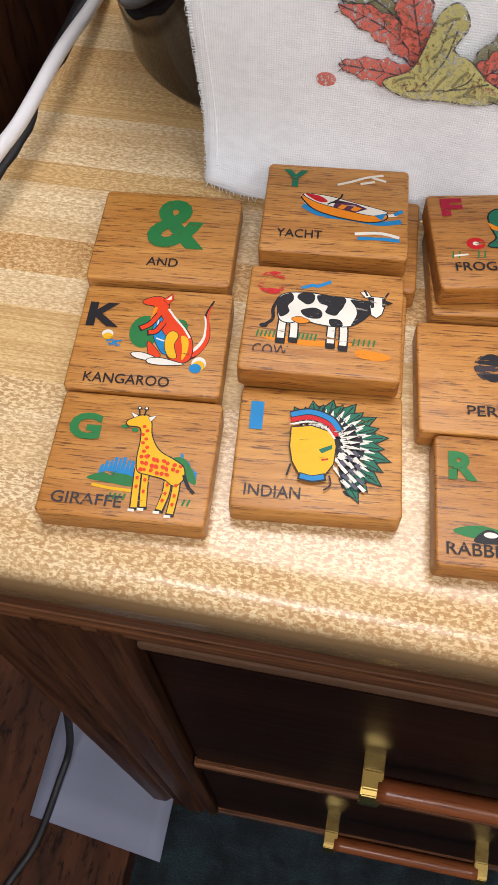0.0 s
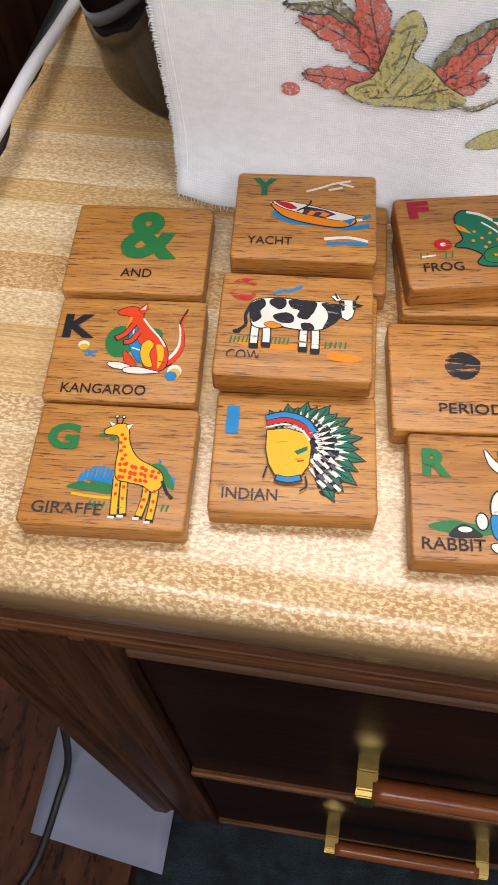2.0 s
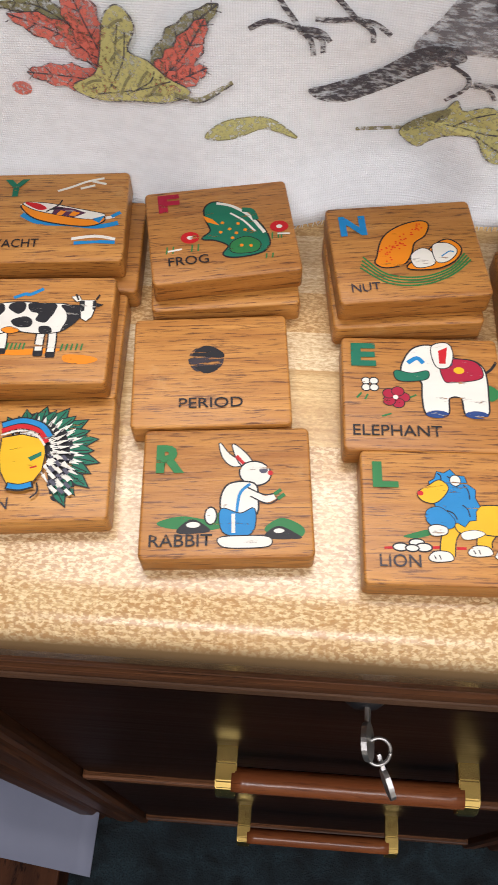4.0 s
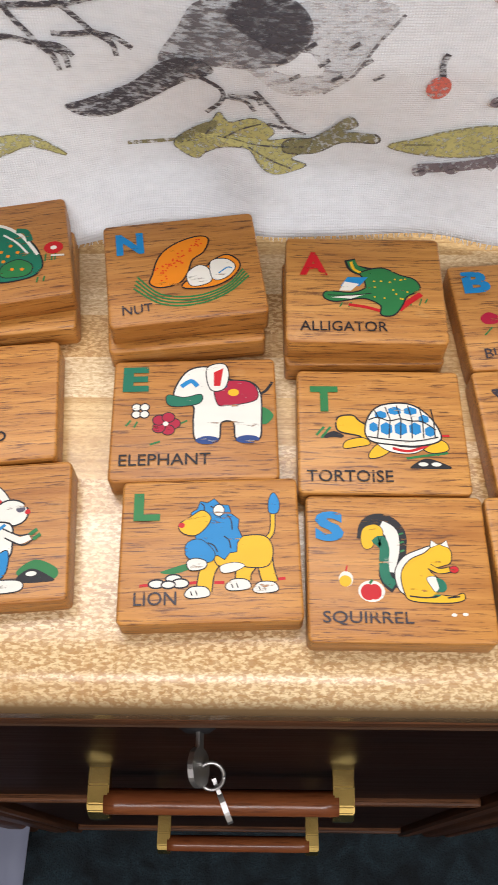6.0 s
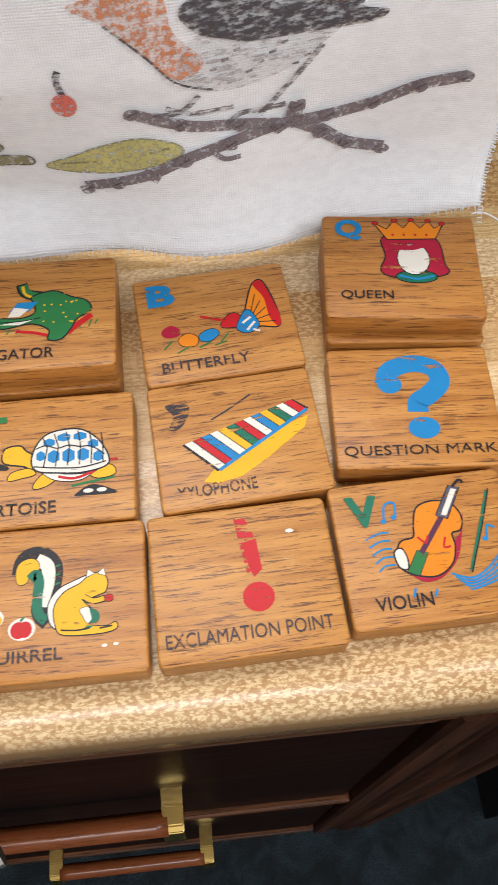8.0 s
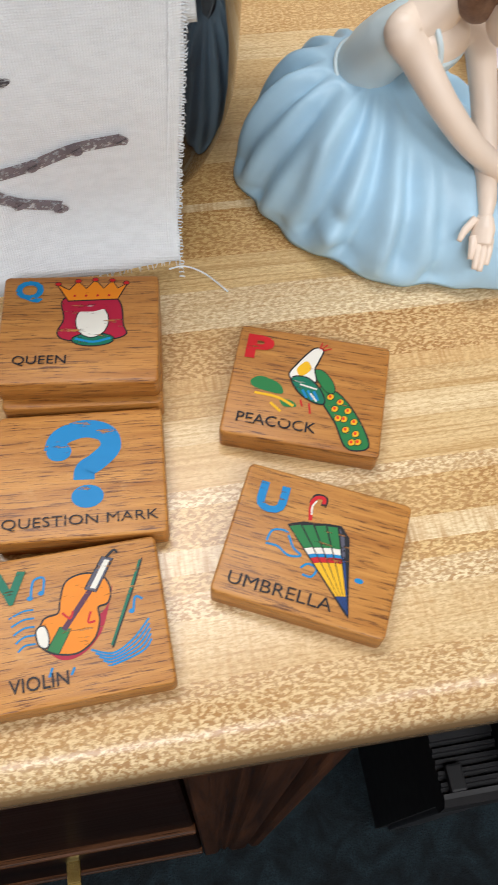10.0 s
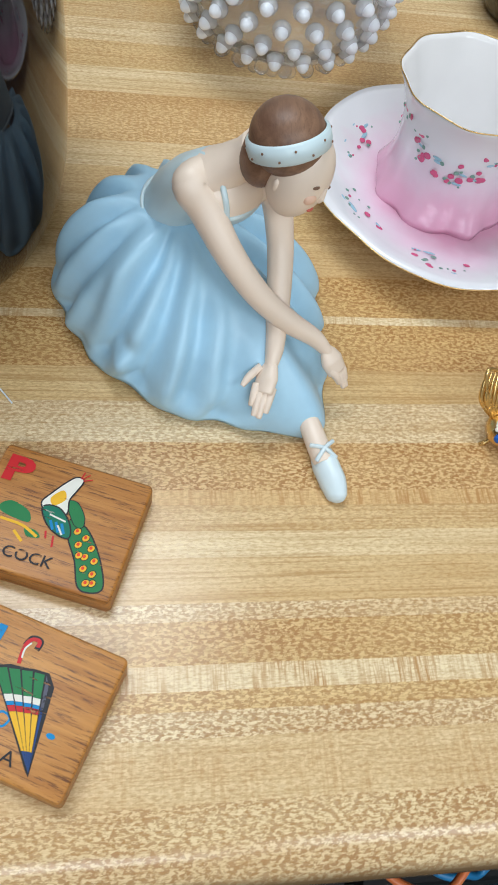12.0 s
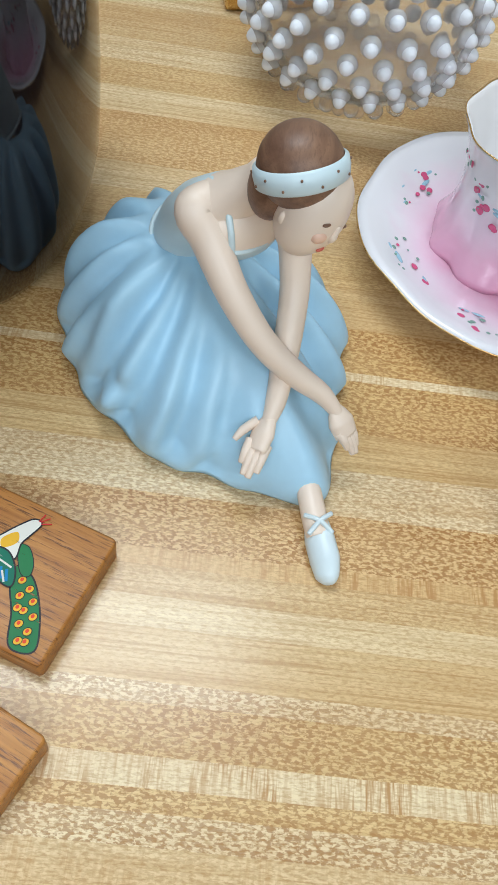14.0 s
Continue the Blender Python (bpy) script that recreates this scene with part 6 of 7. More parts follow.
def cup_and_saucer():
    cx, cy = 0.6135, 0.4295
    scallop = lambda a, k: 1 + (0.014 * math.sin(a * 6 + 0.9) + 0.005 * math.sin(a * 13)) * (k / 9 if k < 10 else (18 - k) / 9)
    prof = [(0.0, 0.004), (0.018, 0.0035), (0.021, 0.0), (0.024, 0.0), (0.026, 0.003), (0.036, 0.006), (0.047, 0.010), (0.055, 0.0135), (0.0625, 0.0165), (0.0655, 0.018), (0.0655, 0.0188), (0.061, 0.0182), (0.055, 0.0152), (0.047, 0.0120), (0.036, 0.0082), (0.027, 0.0062), (0.018, 0.0058), (0.008, 0.0055), (0.0, 0.0055)]
    bm = bmesh.new()
    lathe(bm, prof, (0, 0, 0), 96, wave=scallop)
    s = part("saucer", bm, BLUSH)
    s.location = (cx, cy, TZ + 0.0004)
    s.scale = (1.03, 1.03, 1.0)
    tagged(s, "white and pink porcelain saucer with scalloped gilt rim and roses", "saucer")
    bm = bmesh.new()
    tube(bm, [((0.0657 * scallop(a, 9)) * math.cos(a), (0.0657 * scallop(a, 9)) * math.sin(a), 0.0185) for a in [2 * math.pi * k / 72 for k in range(73)]], 0.0003, 6, steps=2)
    part("gilt_rim", bm, GOLD, s, "worn gold line on the rim")
    rng = random.Random(4)
    spots = []
    for k in range(7):
        a = radians(200 + k * 51)
        r = 0.050
        n0 = Vector((-0.30 * math.cos(a), -0.30 * math.sin(a), 1))
        spots += garland((r * math.cos(a), r * math.sin(a), 0.0136), n0, (-math.sin(a), math.cos(a), 0), rng, 20, 0.014)
    sprig("rose_garland", spots, s)
    # cup: waisted, with a scalloped flared foot
    foot = lambda a, k: 1 + ((0.075 * math.sin(a * 8) + 0.03 * math.sin(a * 13 + 1)) * max(0, 1 - k / 6)) + 0.024 * math.sin(a * 9 + 0.8) * (max(0, k - 8) / 4 if k < 13 else max(0, 18 - k) / 5)
    prof = [(0.0, 0.001), (0.020, 0.001), (0.0325, 0.0), (0.0330, 0.004), (0.0300, 0.010), (0.0284, 0.016), (0.0280, 0.024), (0.0287, 0.034), (0.0310, 0.043), (0.0335, 0.049), (0.0355, 0.0525), (0.0360, 0.0537), (0.0352, 0.0540), (0.0338, 0.052), (0.0312, 0.047), (0.0262, 0.036), (0.0248, 0.020), (0.021, 0.010), (0.0, 0.008)]
    bm = bmesh.new()
    lathe(bm, prof, (0, 0, 0), 96, wave=foot)
    for i, f in enumerate(bm.faces):
        f.material_index = 1 if i // 96 >= 12 else 0
    c = part("teacup", bm, [CUP_BLUSH, PORCELAIN])
    c.location = (cx - 0.0035, cy + 0.0065, TZ + 0.0062)
    c.scale = (0.96, 0.96, 1.02)
    tagged(c, "tall white and pink porcelain cup with painted roses", "cup")
    bm = bmesh.new()
    tube(bm, [((0.0359 * foot(a, 11)) * math.cos(a), (0.0359 * foot(a, 11)) * math.sin(a), 0.0540) for a in [2 * math.pi * k / 72 for k in range(73)]], 0.0003, 6, steps=2)
    part("gilt_rim", bm, GOLD, c, "thin gold line on the rim")
    spots = []
    for k, (deg, z) in enumerate(((185, 0.042), (205, 0.037), (225, 0.030), (245, 0.027), (262, 0.031), (280, 0.037), (300, 0.041), (325, 0.033))):
        a = radians(deg)
        r = 0.0286 + 0.0009 * (z > 0.036) + 0.0009 * (z > 0.040)
        spots += garland((r * math.cos(a), r * math.sin(a), z), (math.cos(a), math.sin(a), 0), (-math.sin(a), math.cos(a), 0), rng, 11, 0.0065)
    sprig("rose_garland", spots, c)
    bm = bmesh.new()
    tube(bm, [(0.030, 0.006, 0.044), (0.043, 0.009, 0.046), (0.050, 0.011, 0.036), (0.044, 0.010, 0.022), (0.029, 0.006, 0.017)], 0.0024, 10)
    part("handle", bm, PORCELAIN, c)


cup_and_saucer()


# ---- hobnail bowl ----
def hobnail_bowl():
    m, n, l, b = material("clear_opal_glass", 0.08)
    b.inputs["Base Color"].default_value = (0.97, 0.96, 0.95, 1)
    b.inputs["Transmission Weight"].default_value = 0.95
    b.inputs["IOR"].default_value = 1.16
    v = mapped(n, l, (1, 1, 1))
    bump(n, l, b, noise_tex(n, l, v, 120, 2), 0.15)
    OPAL = plain("white_opal_knob", (0.86, 0.88, 0.93), 0.10, 0, 0.05)
    prof = [(0.0, 0.0), (0.026, 0.0), (0.030, 0.003), (0.040, 0.010), (0.050, 0.022), (0.0555, 0.036), (0.0565, 0.050), (0.054, 0.066), (0.047, 0.080), (0.043, 0.086), (0.048, 0.094), (0.045, 0.095), (0.040, 0.086), (0.050, 0.066), (0.0525, 0.050), (0.0515, 0.036), (0.046, 0.024), (0.036, 0.013), (0.0, 0.007)]
    bm = bmesh.new()
    lathe(bm, prof, (0, 0, 0), 72)
    bowl = part("hobnail_bowl", bm, m)
    bowl.location = (0.5445, 0.5535, TZ + 0.0004)
    bowl.scale = (0.97, 0.97, 0.97)
    tagged(bowl, "clear glass bowl covered in white opalescent hobnails", "bowl")
    # each hobnail: a clear drop with a milky tip
    knob = bmesh.new()
    ball(knob, (0, 0, 0.10), (0.80, 0.80, 1.0), mat=0, u=12, v=8)
    knob = mesh_of("hobnail", knob, OPAL, True)
    halo, hn, hl, hb = material("milky_clear_glass", 0.15)
    hb.inputs["Base Color"].default_value = (0.95, 0.95, 0.97, 1)
    hb.inputs["Transmission Weight"].default_value = 0.60
    hb.inputs["IOR"].default_value = 1.10
    bump(hn, hl, hb, noise_tex(hn, hl, mapped(hn, hl, (1, 1, 1)), 3, 2), 0.1)
    socket = mesh_of("hobnail_base", ball(bmesh.new(), (0, 0, -0.40), (1.10, 1.10, 0.9), u=14, v=8), halo, True)
    clear = mesh_of("hobnail", ball(bmesh.new(), (0, 0, 0), (1, 1, 1), u=12, v=8), m, True)
    mid = prof[2:9]
    count = 22
    for row in range(8):
        t = 0.30 + row * 0.72
        k = min(int(t), len(mid) - 2)
        r, z = (mid[k][i] + (mid[k + 1][i] - mid[k][i]) * (t - k) for i in (0, 1))
        dr, dz = mid[k + 1][0] - mid[k][0], mid[k + 1][1] - mid[k][1]
        for j in range(count):
            a = 2 * math.pi * (j + 0.5 * (row % 2)) / count
            out = Vector((dz * math.cos(a), dz * math.sin(a), -dr)).normalized()
            s = 0.0043 * (0.62 + 0.38 * math.sin(math.pi * min(0.5, (row + 1) / 8)))
            ob = new("hobnail", knob if row > 1 else clear)
            ob.parent = bowl
            ob.matrix_local = Matrix.LocRotScale(Vector((r * math.cos(a), r * math.sin(a), z)) + out * 0.0020, out.to_track_quat("Z", "Y"), (s, s, s))
            if row > 1:
                base = new("hobnail_base", socket)
                base.parent = ob


hobnail_bowl()


def pot():
    bm = bmesh.new()
    lathe(bm, [(0.0, 0.0), (0.026, 0.0), (0.030, 0.002), (0.038, 0.014), (0.043, 0.032), (0.041, 0.052), (0.036, 0.062), (0.038, 0.066), (0.035, 0.066), (0.032, 0.060), (0.036, 0.03), (0.0, 0.006)], (0, 0, 0), 40)
    ob = part("pot", bm, plain("brown_green_glaze", (0.045, 0.040, 0.018), 0.2, 0, 0.6, 60))
    ob.location = (0.705, 0.600, TZ + 0.0004)
    tagged(ob, "small dark brown and green glazed pot", "pot")


pot()


# ---- gold trinket ----
def trinket():
    """A little gold winged ornament: ribbed upright wings, a body set with beads and blue stones, small feet."""
    ob = empty("winged_trinket", (0.6125, 0.3040, TZ))
    bm = bmesh.new()
    rings = []
    for k in range(9):
        a = math.pi * k / 8
        r = 0.0008 + 0.0072 * math.sin(a) ** 0.7
        rings.append([(0.013 * math.cos(a), -0.001 + r * math.cos(q), 0.0085 + r * 0.85 * math.sin(q)) for q in [2 * math.pi * j / 16 for j in range(16)]])
    loft(bm, rings)
    bmesh.ops.recalc_face_normals(bm, faces=bm.faces)
    part("body", bm, GOLD, ob, "rounded gold body", True)
    rng = random.Random(9)
    bead = mesh_of("bead", ball(bmesh.new(), (0, 0, 0), (0.00095, 0.00095, 0.00095), u=8, v=6), plain("clear_bead", (0.86, 0.84, 0.74), 0.08), True)
    for k in range(46):
        x = rng.uniform(-0.0115, 0.0115)
        q = radians(rng.uniform(20, 215))
        r = 0.0008 + 0.0072 * max(0.0, 1 - (x / 0.013) ** 2) ** 0.35
        d = new("bead", bead)
        d.parent = ob
        d.location = (x, -0.001 + r * math.cos(q), 0.0085 + r * 0.85 * math.sin(q))
    blue = plain("blue_stone", (0.02, 0.12, 0.55), 0.05)
    for x in (-0.0105, 0.0, 0.0105):
        bm = bmesh.new()
        ball(bm, (x, -0.0072 + 0.10 * abs(x), 0.0105), (0.0021, 0.0016, 0.0021), u=12, v=8)
        part("stone", bm, blue, ob, "small cut blue stone")
    for side in (-1, 1):
        root = Vector((side * 0.0105, 0.003, 0.010))
        ribs = []
        for k in range(8):
            t = k / 7
            tip = Vector((side * (0.0185 - 0.0125 * t), 0.010 + 0.004 * t, 0.0285 - 0.007 * t * t))
            bow = (root + tip) / 2 + Vector((side * (0.0045 - 0.0060 * t), -0.002, 0.001))
            ribs.append(tube(bmesh.new(), [root, bow, tip], [0.0007, 0.0009, 0.0005], 8))
        bm = bmesh.new()
        tube(bm, [root, root + Vector((side * 0.0050, 0.001, 0.008)), (side * 0.0188, 0.010, 0.0290), (side * 0.0130, 0.0125, 0.0270), (side * 0.0058, 0.014, 0.0215), root], 0.0008, 8)
        wing = part("wing", bm, GOLD, ob, "upright ribbed gold wing")
        for rib in ribs:
            part("rib", rib, GOLD, wing)
        bm = bmesh.new()
        tube(bm, [(side * 0.009, -0.001, 0.004), (side * 0.0115, -0.002, 0.0012), (side * 0.0135, -0.0025, 0.0010)], [0.0011, 0.0010, 0.0008], 8)
        part("foot", bm, GOLD, ob)
    tagged(ob, "small gold winged trinket set with beads and blue stones", "ornament")


trinket()


def gilt_box():
    ob = empty("gilt_box", (0.505, 0.625, TZ + 0.0004))
    ob.rotation_euler = (0, 0, radians(14))
    part("base", block(-0.032, 0.032, -0.019, 0.019, 0.0, 0.016, edge=0.0015), GOLD, ob, "brushed gold box base")
    part("lid", block(-0.033, 0.033, -0.020, 0.020, 0.0165, 0.022, edge=0.0020), GOLD, ob, "flat gold lid")
    tagged(ob, "small flat gold box standing behind the figurine", "box")


gilt_box()


# ---- cables and clutter ----
def cable(name, pts, r, mat, label):
    bm = bmesh.new()
    tube(bm, pts, r, 14, steps=10)
    tagged(part(name, bm, mat), label, "cable")


cable("power_cable", [(-0.048, 0.20, TZ - 0.12), (-0.061, 0.245, TZ - 0.03), (-0.0525, 0.285, TZ + 0.016), (-0.0465, 0.33, TZ + 0.020), (-0.0455, 0.37, TZ + 0.019), (-0.0465, 0.41, TZ + 0.012), (-0.0475, 0.46, TZ + 0.0036), (-0.03, 0.56, TZ + 0.0032), (-0.02, 0.70, TZ + 0.0032)], 0.0029, WHITE_CABLE, "thick white power cable bent over the end of the desk")
tagged(part("wall_panel", block(-0.16, -0.085, 0.24, 1.0, 0.25, 1.3, edge=0.002), PANEL_WOOD), "dark wood-grain panelling beside the desk", "panelling", kind="structure")
tagged(part("low_shelf", block(-0.79, -0.062, -0.3, 0.98, FZ, FZ + 0.055, edge=0.003), LOW_WOOD), "low dark wooden shelf beside the cabinet", "shelf")


def paper():
    bm = bmesh.new()
    rings = []
    for i in range(9):
        x = -0.181 + 0.154 * i / 8
        rings.append([(x, 0.126 - 0.018 * i / 8 + 0.30 * j / 8, FZ + 0.0562 + 0.0015 * math.sin(i * 0.5) * (j % 3) * 0.2) for j in range(9)])
    loft(bm, rings, close=False, caps=False)
    for f in bm.faces:
        f.normal_flip()
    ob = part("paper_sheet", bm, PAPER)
    mod = ob.modifiers.new("thickness", "SOLIDIFY")
    mod.thickness, mod.offset = 0.003, 1
    tagged(ob, "white sheet of paper on the low shelf, coloured as in shade", "paper")


paper()
cable("black_cable", [(-0.125, 0.235, FZ + 0.30), (-0.150, 0.205, FZ + 0.10), (-0.158, 0.165, FZ + 0.066), (-0.165, 0.10, FZ + 0.0625), (-0.185, 0.05, FZ + 0.0595), (-0.20, -0.02, FZ + 0.0595)], 0.0042, BLACK_PLASTIC, "black cable trailing over the paper and shelf")
cable("orange_cable", [(0.600, 0.34, 0.70), (0.585, 0.26, 0.60), (0.584, 0.205, 0.555), (0.590, 0.178, 0.55), (0.600, 0.166, 0.55), (0.614, 0.1605, 0.55), (0.630, 0.163, 0.55), (0.655, 0.20, 0.57), (0.68, 0.30, 0.70)], 0.0023, ORANGE_CABLE, "orange network cable hanging in a loop under the desk")
cable("blue_cable", [(0.640, 0.36, 0.70), (0.625, 0.26, 0.55), (0.628, 0.205, 0.50), (0.632, 0.183, 0.495), (0.640, 0.171, 0.495), (0.656, 0.168, 0.495), (0.68, 0.18, 0.50), (0.71, 0.28, 0.70)], 0.0023, BLUE_CABLE, "blue network cable hanging in a loop under the desk")


def ribbed_unit(x0, x1, y0, y1, z1, label):
    """Black plastic housing with ribs along its top and a rounded front lip."""
    prof = [(y1, FZ), (y1, z1)]
    n = 5
    for k in range(n):
        y = y0 + 0.012 + (0.045 * (n - 1 - k)) / n
        prof += [(y + 0.006, z1), (y + 0.005, z1 - 0.004), (y + 0.001, z1 - 0.004), (y, z1)]
    prof += [(y0 + 0.008, z1 - 0.001), (y0 + 0.002, z1 - 0.008), (y0, z1 - 0.03), (y0 + 0.006, z1 - 0.036), (y0 + 0.006, FZ)]
    bm = bmesh.new()
    loft(bm, [[(x, y, z) for y, z in prof] for x in (x0, (x0 + x1) / 2, x1)])
    for f in bm.faces:
        f.smooth = False
    bmesh.ops.recalc_face_normals(bm, faces=bm.faces)
    ob = part("computer_case", bm, BLACK_PLASTIC)
    part("front_panel", block(x0 + 0.008, x1 - 0.008, y0 + 0.001, y0 + 0.008, z1 - 0.30, z1 - 0.045, edge=0.002), GREY_PLASTIC, ob)
    part("latch", block(x0 + 0.006, x0 + 0.020, y0 + 0.012, y0 + 0.034, z1 - 0.002, z1 + 0.006, edge=0.002), BLACK_PLASTIC, ob)
    tagged(ob, label, "computer")


ribbed_unit(0.652, 0.86, 0.170, 0.46, 0.30, "tall black ribbed computer case standing under the desk")
ribbed_unit(0.592, 0.648, 0.157, 0.42, 0.25, "narrow black ribbed case standing under the desk")


# ---- prints on the cloth: leaves, twigs, cherries and plain bird-grey shapes ----
def towel(name, label, draw):
    p = Print(on_cloth, 0.00004, 0.0001, DYES)
    draw(p)
    ob = p.done(name, CLOTH)
    tagged(ob, label)


def jagged(p, ink, spine, half, teeth, outline="black"):
    """A toothed leaf lobe along a spine of three points."""
    line = [Vector(q) for q in curve_points([(*q, 0) for q in spine], teeth)]
    left, right = [], []
    for i, q in enumerate(line):
        t = i / (len(line) - 1)
        d = (line[min(i + 1, len(line) - 1)] - line[max(i - 1, 0)]).normalized()
        n = Vector((-d.y, d.x, 0))
        w = half * (math.sin(math.pi * min(1, 0.10 + t * 0.9)) ** 0.7) * (1.0 if i % 2 else 0.74)
        left.append(q + n * w)
        right.append(q - n * w)
    pts = [v for q in left + right[::-1] for v in (q.x, q.y)]
    p.poly(ink, *pts, outline=outline, width=0.45)
    p.line("black", [tuple(q[:2]) for q in line], 0.55, smooth=False)
    for i in range(1, len(line) - 1, 2):
        d = (line[i + 1] - line[i - 1]).normalized()
        n = Vector((-d.y, d.x, 0))
        for s in (1, -1):
            a = line[i] + (n * s * half * 0.55 + d * half * 0.45)
            p.line("black", [tuple(line[i][:2]), tuple(a[:2])], 0.35, smooth=False)


def autumn_leaf(p):
    jagged(p, "olive", [(74, 62), (56, 76), (40, 77)], 4.0, 5)
    jagged(p, "red", [(74, 58), (60, 68), (45, 74)], 5.0, 5)
    jagged(p, "red", [(74, 58), (68, 76), (64, 94)], 6.0, 5)
    jagged(p, "red", [(76, 52), (62, 54), (47, 55)], 5.0, 5)
    jagged(p, "olive", [(88, 56), (98, 70), (111, 81)], 4.5, 5)
    jagged(p, "red", [(88, 55), (98, 63), (107, 77)], 5.5, 5)
    jagged(p, "red", [(90, 53), (99, 58), (107, 62)], 4.0, 4)
    p.blob("green", 62, 52, 70, 57, 73, 64, 76, 76, 81, 80, 85, 74, 82, 66, 88, 63, 94, 58, 101, 54, 94, 50, 82, 49, 70, 48, outline="black", width=0.6)
    for a, b, c, d, e, f in ((66, 51, 75, 56, 80, 74), (70, 50, 84, 53, 95, 57), (74, 52, 80, 62, 82, 72), (80, 51, 88, 56, 90, 60)):
        p.line("black", [(a, b), (c, d), (e, f)], 0.5)
    for a, b, c, d in ((72, 55, 66, 53), (76, 62, 80, 66), (78, 68, 83, 71), (77, 73, 82, 76), (84, 54, 88, 60), (88, 52, 93, 57), (78, 51, 82, 58), (86, 51, 92, 52.5)):
        p.line("olive", [(a, b), ((a + c) / 2, (b + d) / 2 + 0.6), (c, d)], 0.9)
    p.line("olive", [(96, 53), (104, 52), (110, 55), (115, 58)], 1.5)
    p.line("black", [(96, 52), (104, 51), (110, 54), (115, 57.4)], 0.5)


towel("leaf_print", "faded red, green and olive autumn leaf print", autumn_leaf)
towel("berry_print", "faded red berry print", lambda p: p.oval("red", 43, 48, 3.4, 2.6))
towel("small_leaf_print", "narrow olive leaf print", lambda p: p.blob("green", 105, 36, 110, 41, 118, 43, 127, 42, 136, 34, 130, 37, 124, 39, 114, 36, outline="olive", width=0.5))


def legs(p):
    for a in (((127, 90), (129, 82), (134, 75), (136, 71)), ((134, 73), (126, 75), (120, 72.5)), ((135, 73), (139, 69), (140, 64)), ((136, 72), (142, 70), (143, 65)), ((136, 73), (142, 72), (145, 69)),
              ((140, 88), (147, 82), (152, 77)), ((152, 77), (146, 76), (140, 76)), ((152, 77), (157, 74), (158, 70)), ((152, 77), (158, 76), (163, 73)), ((126, 84), (136, 84.5), (146, 85), (156, 88))):
        p.line("black", a, 1.7)


towel("twig_print", "thin dark grey forked print", legs)


def tail_and_body(p):
    p.blob("pale", 178, 66, 186, 71, 196, 70, 206, 62, 218, 63, 228, 74, 236, 90, 214, 92, 196, 84, 184, 74)
    p.blob("grey", 170, 70, 176, 80, 184, 90, 206, 92, 214, 84, 208, 74, 196, 71, 184, 70, 178, 66)
    p.blob("black", 190, 86, 198, 80, 208, 76, 214, 84, 208, 92, 196, 92)
    p.blob("black", 139, 52, 146, 54, 160, 60, 172, 70, 182, 72, 186, 68, 176, 62, 164, 53, 152, 47, 143, 48)
    for k in range(9):
        p.line("black", [(200 + k * 4, 78 - (k % 3) * 5), (203 + k * 4, 80 - (k % 3) * 5)], 1.4)
    p.line("grey", [(218, 63), (226, 70), (232, 80), (238, 88)], 1.0)
    for a in (((182, 66), (188, 62), (188, 57), (183, 51)), ((189, 59), (195, 58), (198, 54)), ((190, 60), (198, 60), (200, 57)), ((198, 63), (203, 56), (208, 48), (214, 44)), ((207, 47), (202, 49))):
        p.line("black", a, 1.5)


towel("grey_print", "large dark grey feathery print", tail_and_body)


def oak(p):
    p.line("olive", [(156, 35), (164, 35), (174, 36)], 1.6)
    p.blob("green", 172, 36, 178, 42, 184, 46, 187, 51, 190, 47, 198, 50, 204, 45, 202, 41, 210, 42, 216, 41, 214, 36, 210, 33, 215, 29, 206, 27, 200, 31, 196, 37, 188, 36, 182, 32, 178, 28, 172, 32, outline="black", width=0.45)
    p.blob("olive", 208, 41, 216, 42, 222, 47, 227, 52, 230, 48, 226, 45, 236, 44, 237, 40, 226, 40, 218, 35, 208, 36, outline="black", width=0.45)
    p.blob("olive", 172, 36, 180, 44, 186, 47, 184, 40, 178, 34)
    for a in (((174, 35), (186, 40), (200, 39), (214, 38)), ((188, 40), (194, 45), (200, 48)), ((196, 38), (204, 33), (210, 29)), ((180, 36), (184, 44))):
        p.line("black", a, 0.6)


towel("oak_leaf_print", "olive green lobed leaf print", oak)
towel("cherry_print", "red cherry print with dark stalk", lambda p: (p.line("black", [(252, 76), (251, 73), (252, 68)], 1.9), p.oval("red", 251.5, 64.5, 3.6, 4.4)))


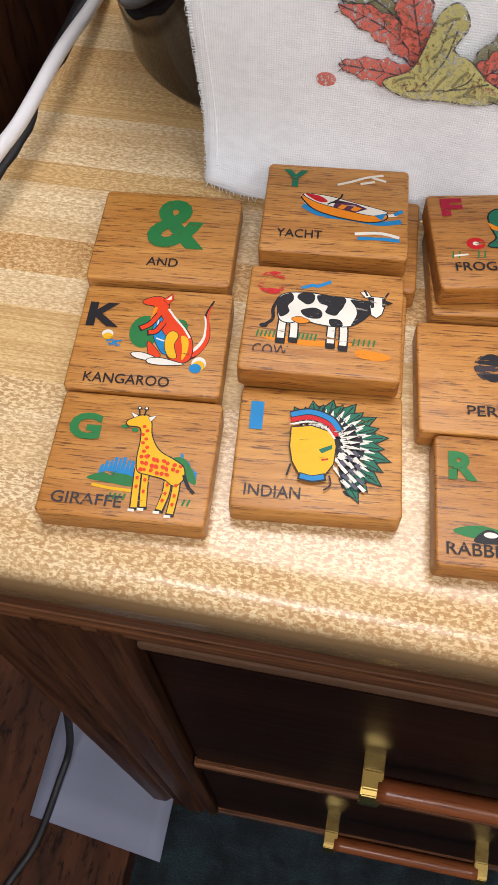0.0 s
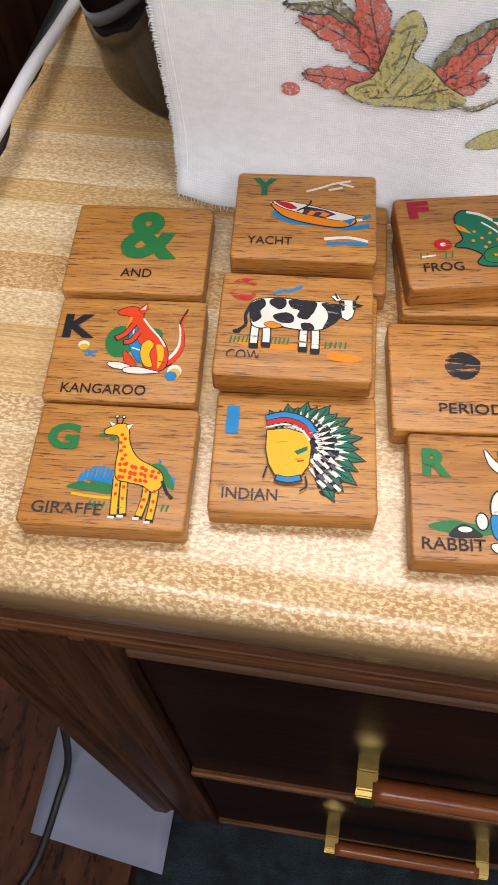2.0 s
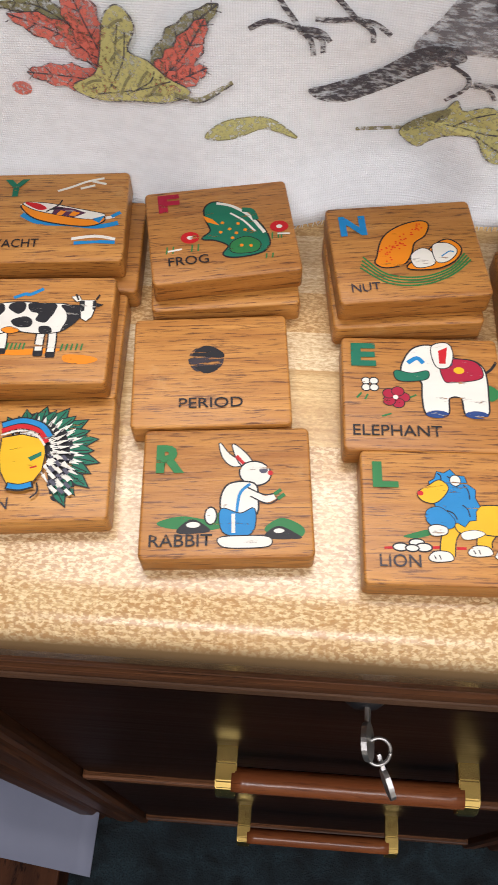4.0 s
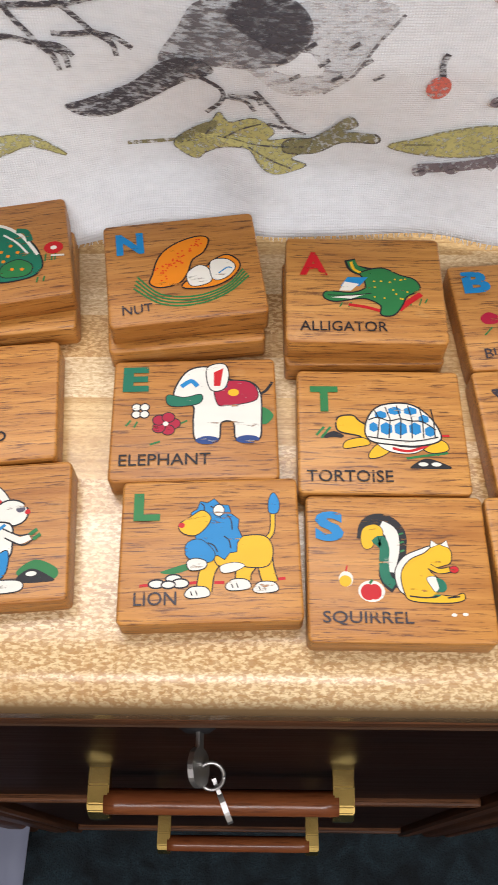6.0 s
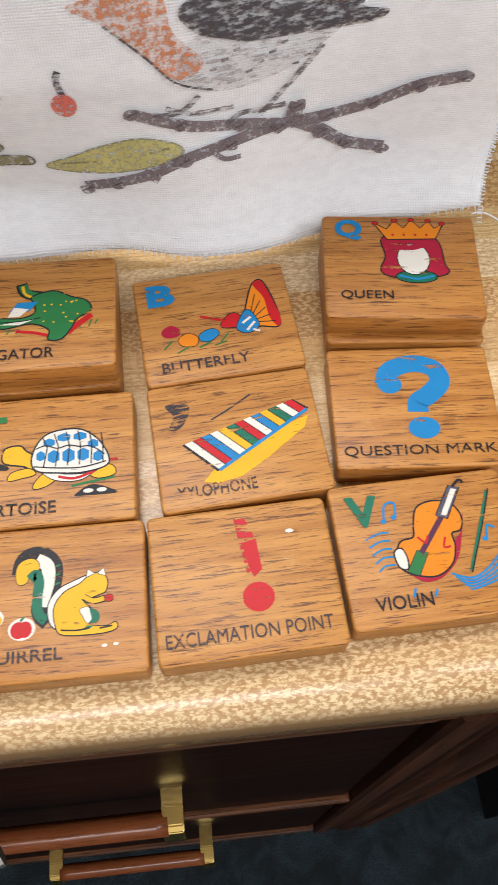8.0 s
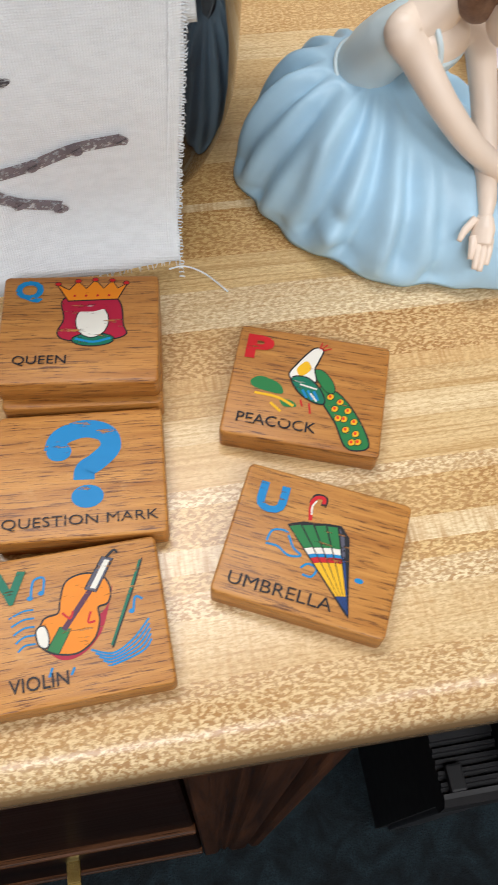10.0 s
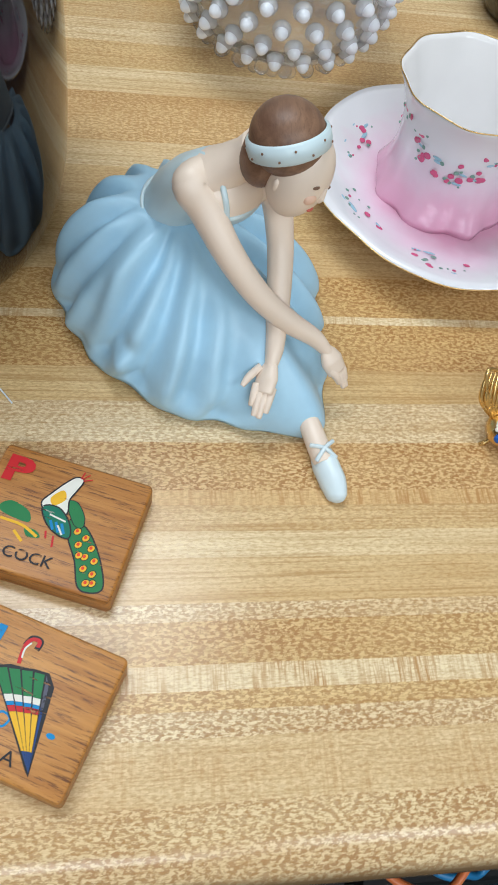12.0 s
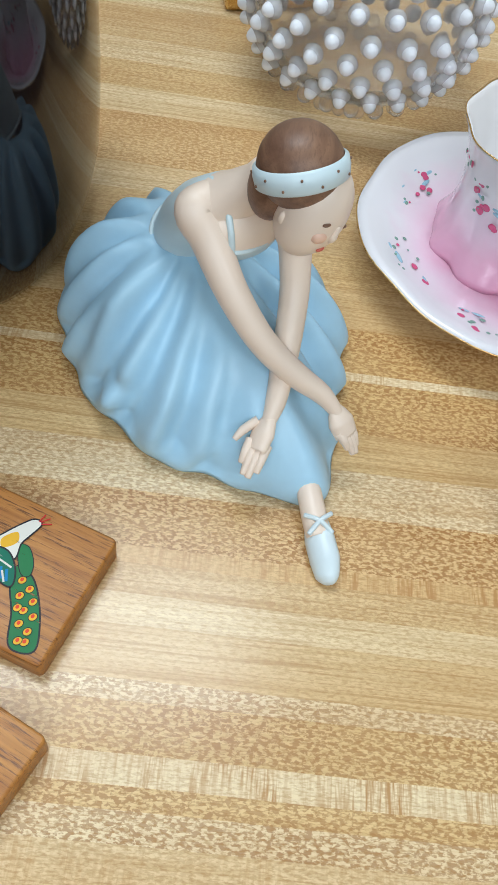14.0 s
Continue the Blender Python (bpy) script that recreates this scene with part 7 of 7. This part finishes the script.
def branch(p):
    p.blob("green", 241, 39, 250, 43, 258, 47, 270, 50, 280, 48, 284, 44, 276, 40, 262, 37, 250, 36.5, outline="olive", width=0.7)
    p.line("olive", [(246, 40), (262, 42), (280, 46)], 0.8)
    p.line("brown", [(252, 30), (262, 32.5), (273, 36), (284, 41), (299, 45), (314, 48), (322, 48)], 4.2)
    p.line("brown", [(271, 37), (276, 34)], 3.8)
    p.line("brown", [(270, 60), (278, 56.5), (288, 53), (302, 51), (314, 48.5)], 4.0)
    p.line("brown", [(318, 48), (330, 48.5), (344, 51), (358, 56), (372, 58)], 4.5)
    p.line("brown", [(320, 48), (328, 43), (337, 36), (350, 31.5)], 4.5)
    p.line("brown", [(319, 48), (319, 52), (320, 55)], 5.2)
    p.line("brown", [(293, 43), (297, 39.5), (302, 39.5)], 1.8)
    for a in (((326, 74), (318, 64), (308, 53)), ((297, 51), (302, 55), (310, 55), (316, 55.5)), ((290, 64), (284, 59), (276, 59)), ((300, 58), (288, 58), (280, 61))):
        p.line("grey", a, 1.8)
    rng = random.Random(12)
    for x, z in ((270, 60), (284, 54.5), (302, 51), (330, 48.5), (344, 51), (358, 56), (372, 58), (262, 32.5), (284, 41), (299, 45), (328, 43), (337, 36), (350, 31.5), (252, 30), (320, 55), (314, 48)):
        p.blob("brown", *[v for k in range(7) for v in (x + rng.uniform(1.9, 3.1) * math.cos(k * 0.9), z + rng.uniform(1.6, 2.6) * math.sin(k * 0.9))])
        p.line("black", [(x - 1.5, z - 0.8), (x + 0.4, z + 0.2), (x + 1.8, z + 1.0)], 0.5)


towel("branch_print", "brown grey twig and olive leaf print", branch)


def breast(p):
    p.blob("orange", 258, 94, 266, 88, 274, 80, 284, 70, 292, 74, 284, 84, 280, 96)
    p.blob("pale", 284, 70, 296, 64, 312, 66, 326, 74, 330, 80, 306, 80, 290, 82)
    p.blob("black", 286, 90, 290, 83, 298, 80, 306, 78, 324, 78, 340, 79, 344, 82, 336, 84, 342, 90, 318, 94, 298, 96)
    p.line("orange", [(324, 88), (332, 87)], 3)
    p.line("black", [(266, 88), (276, 78), (284, 69), (294, 65)], 0.7)
    for k in range(10):
        p.line("grey", [(290 + k * 3.4, 69 + (k % 4) * 2.4), (292 + k * 3.4, 69.4 + (k % 4) * 2.4)], 0.9)


towel("breast_print", "orange, grey and black feathery print", breast)
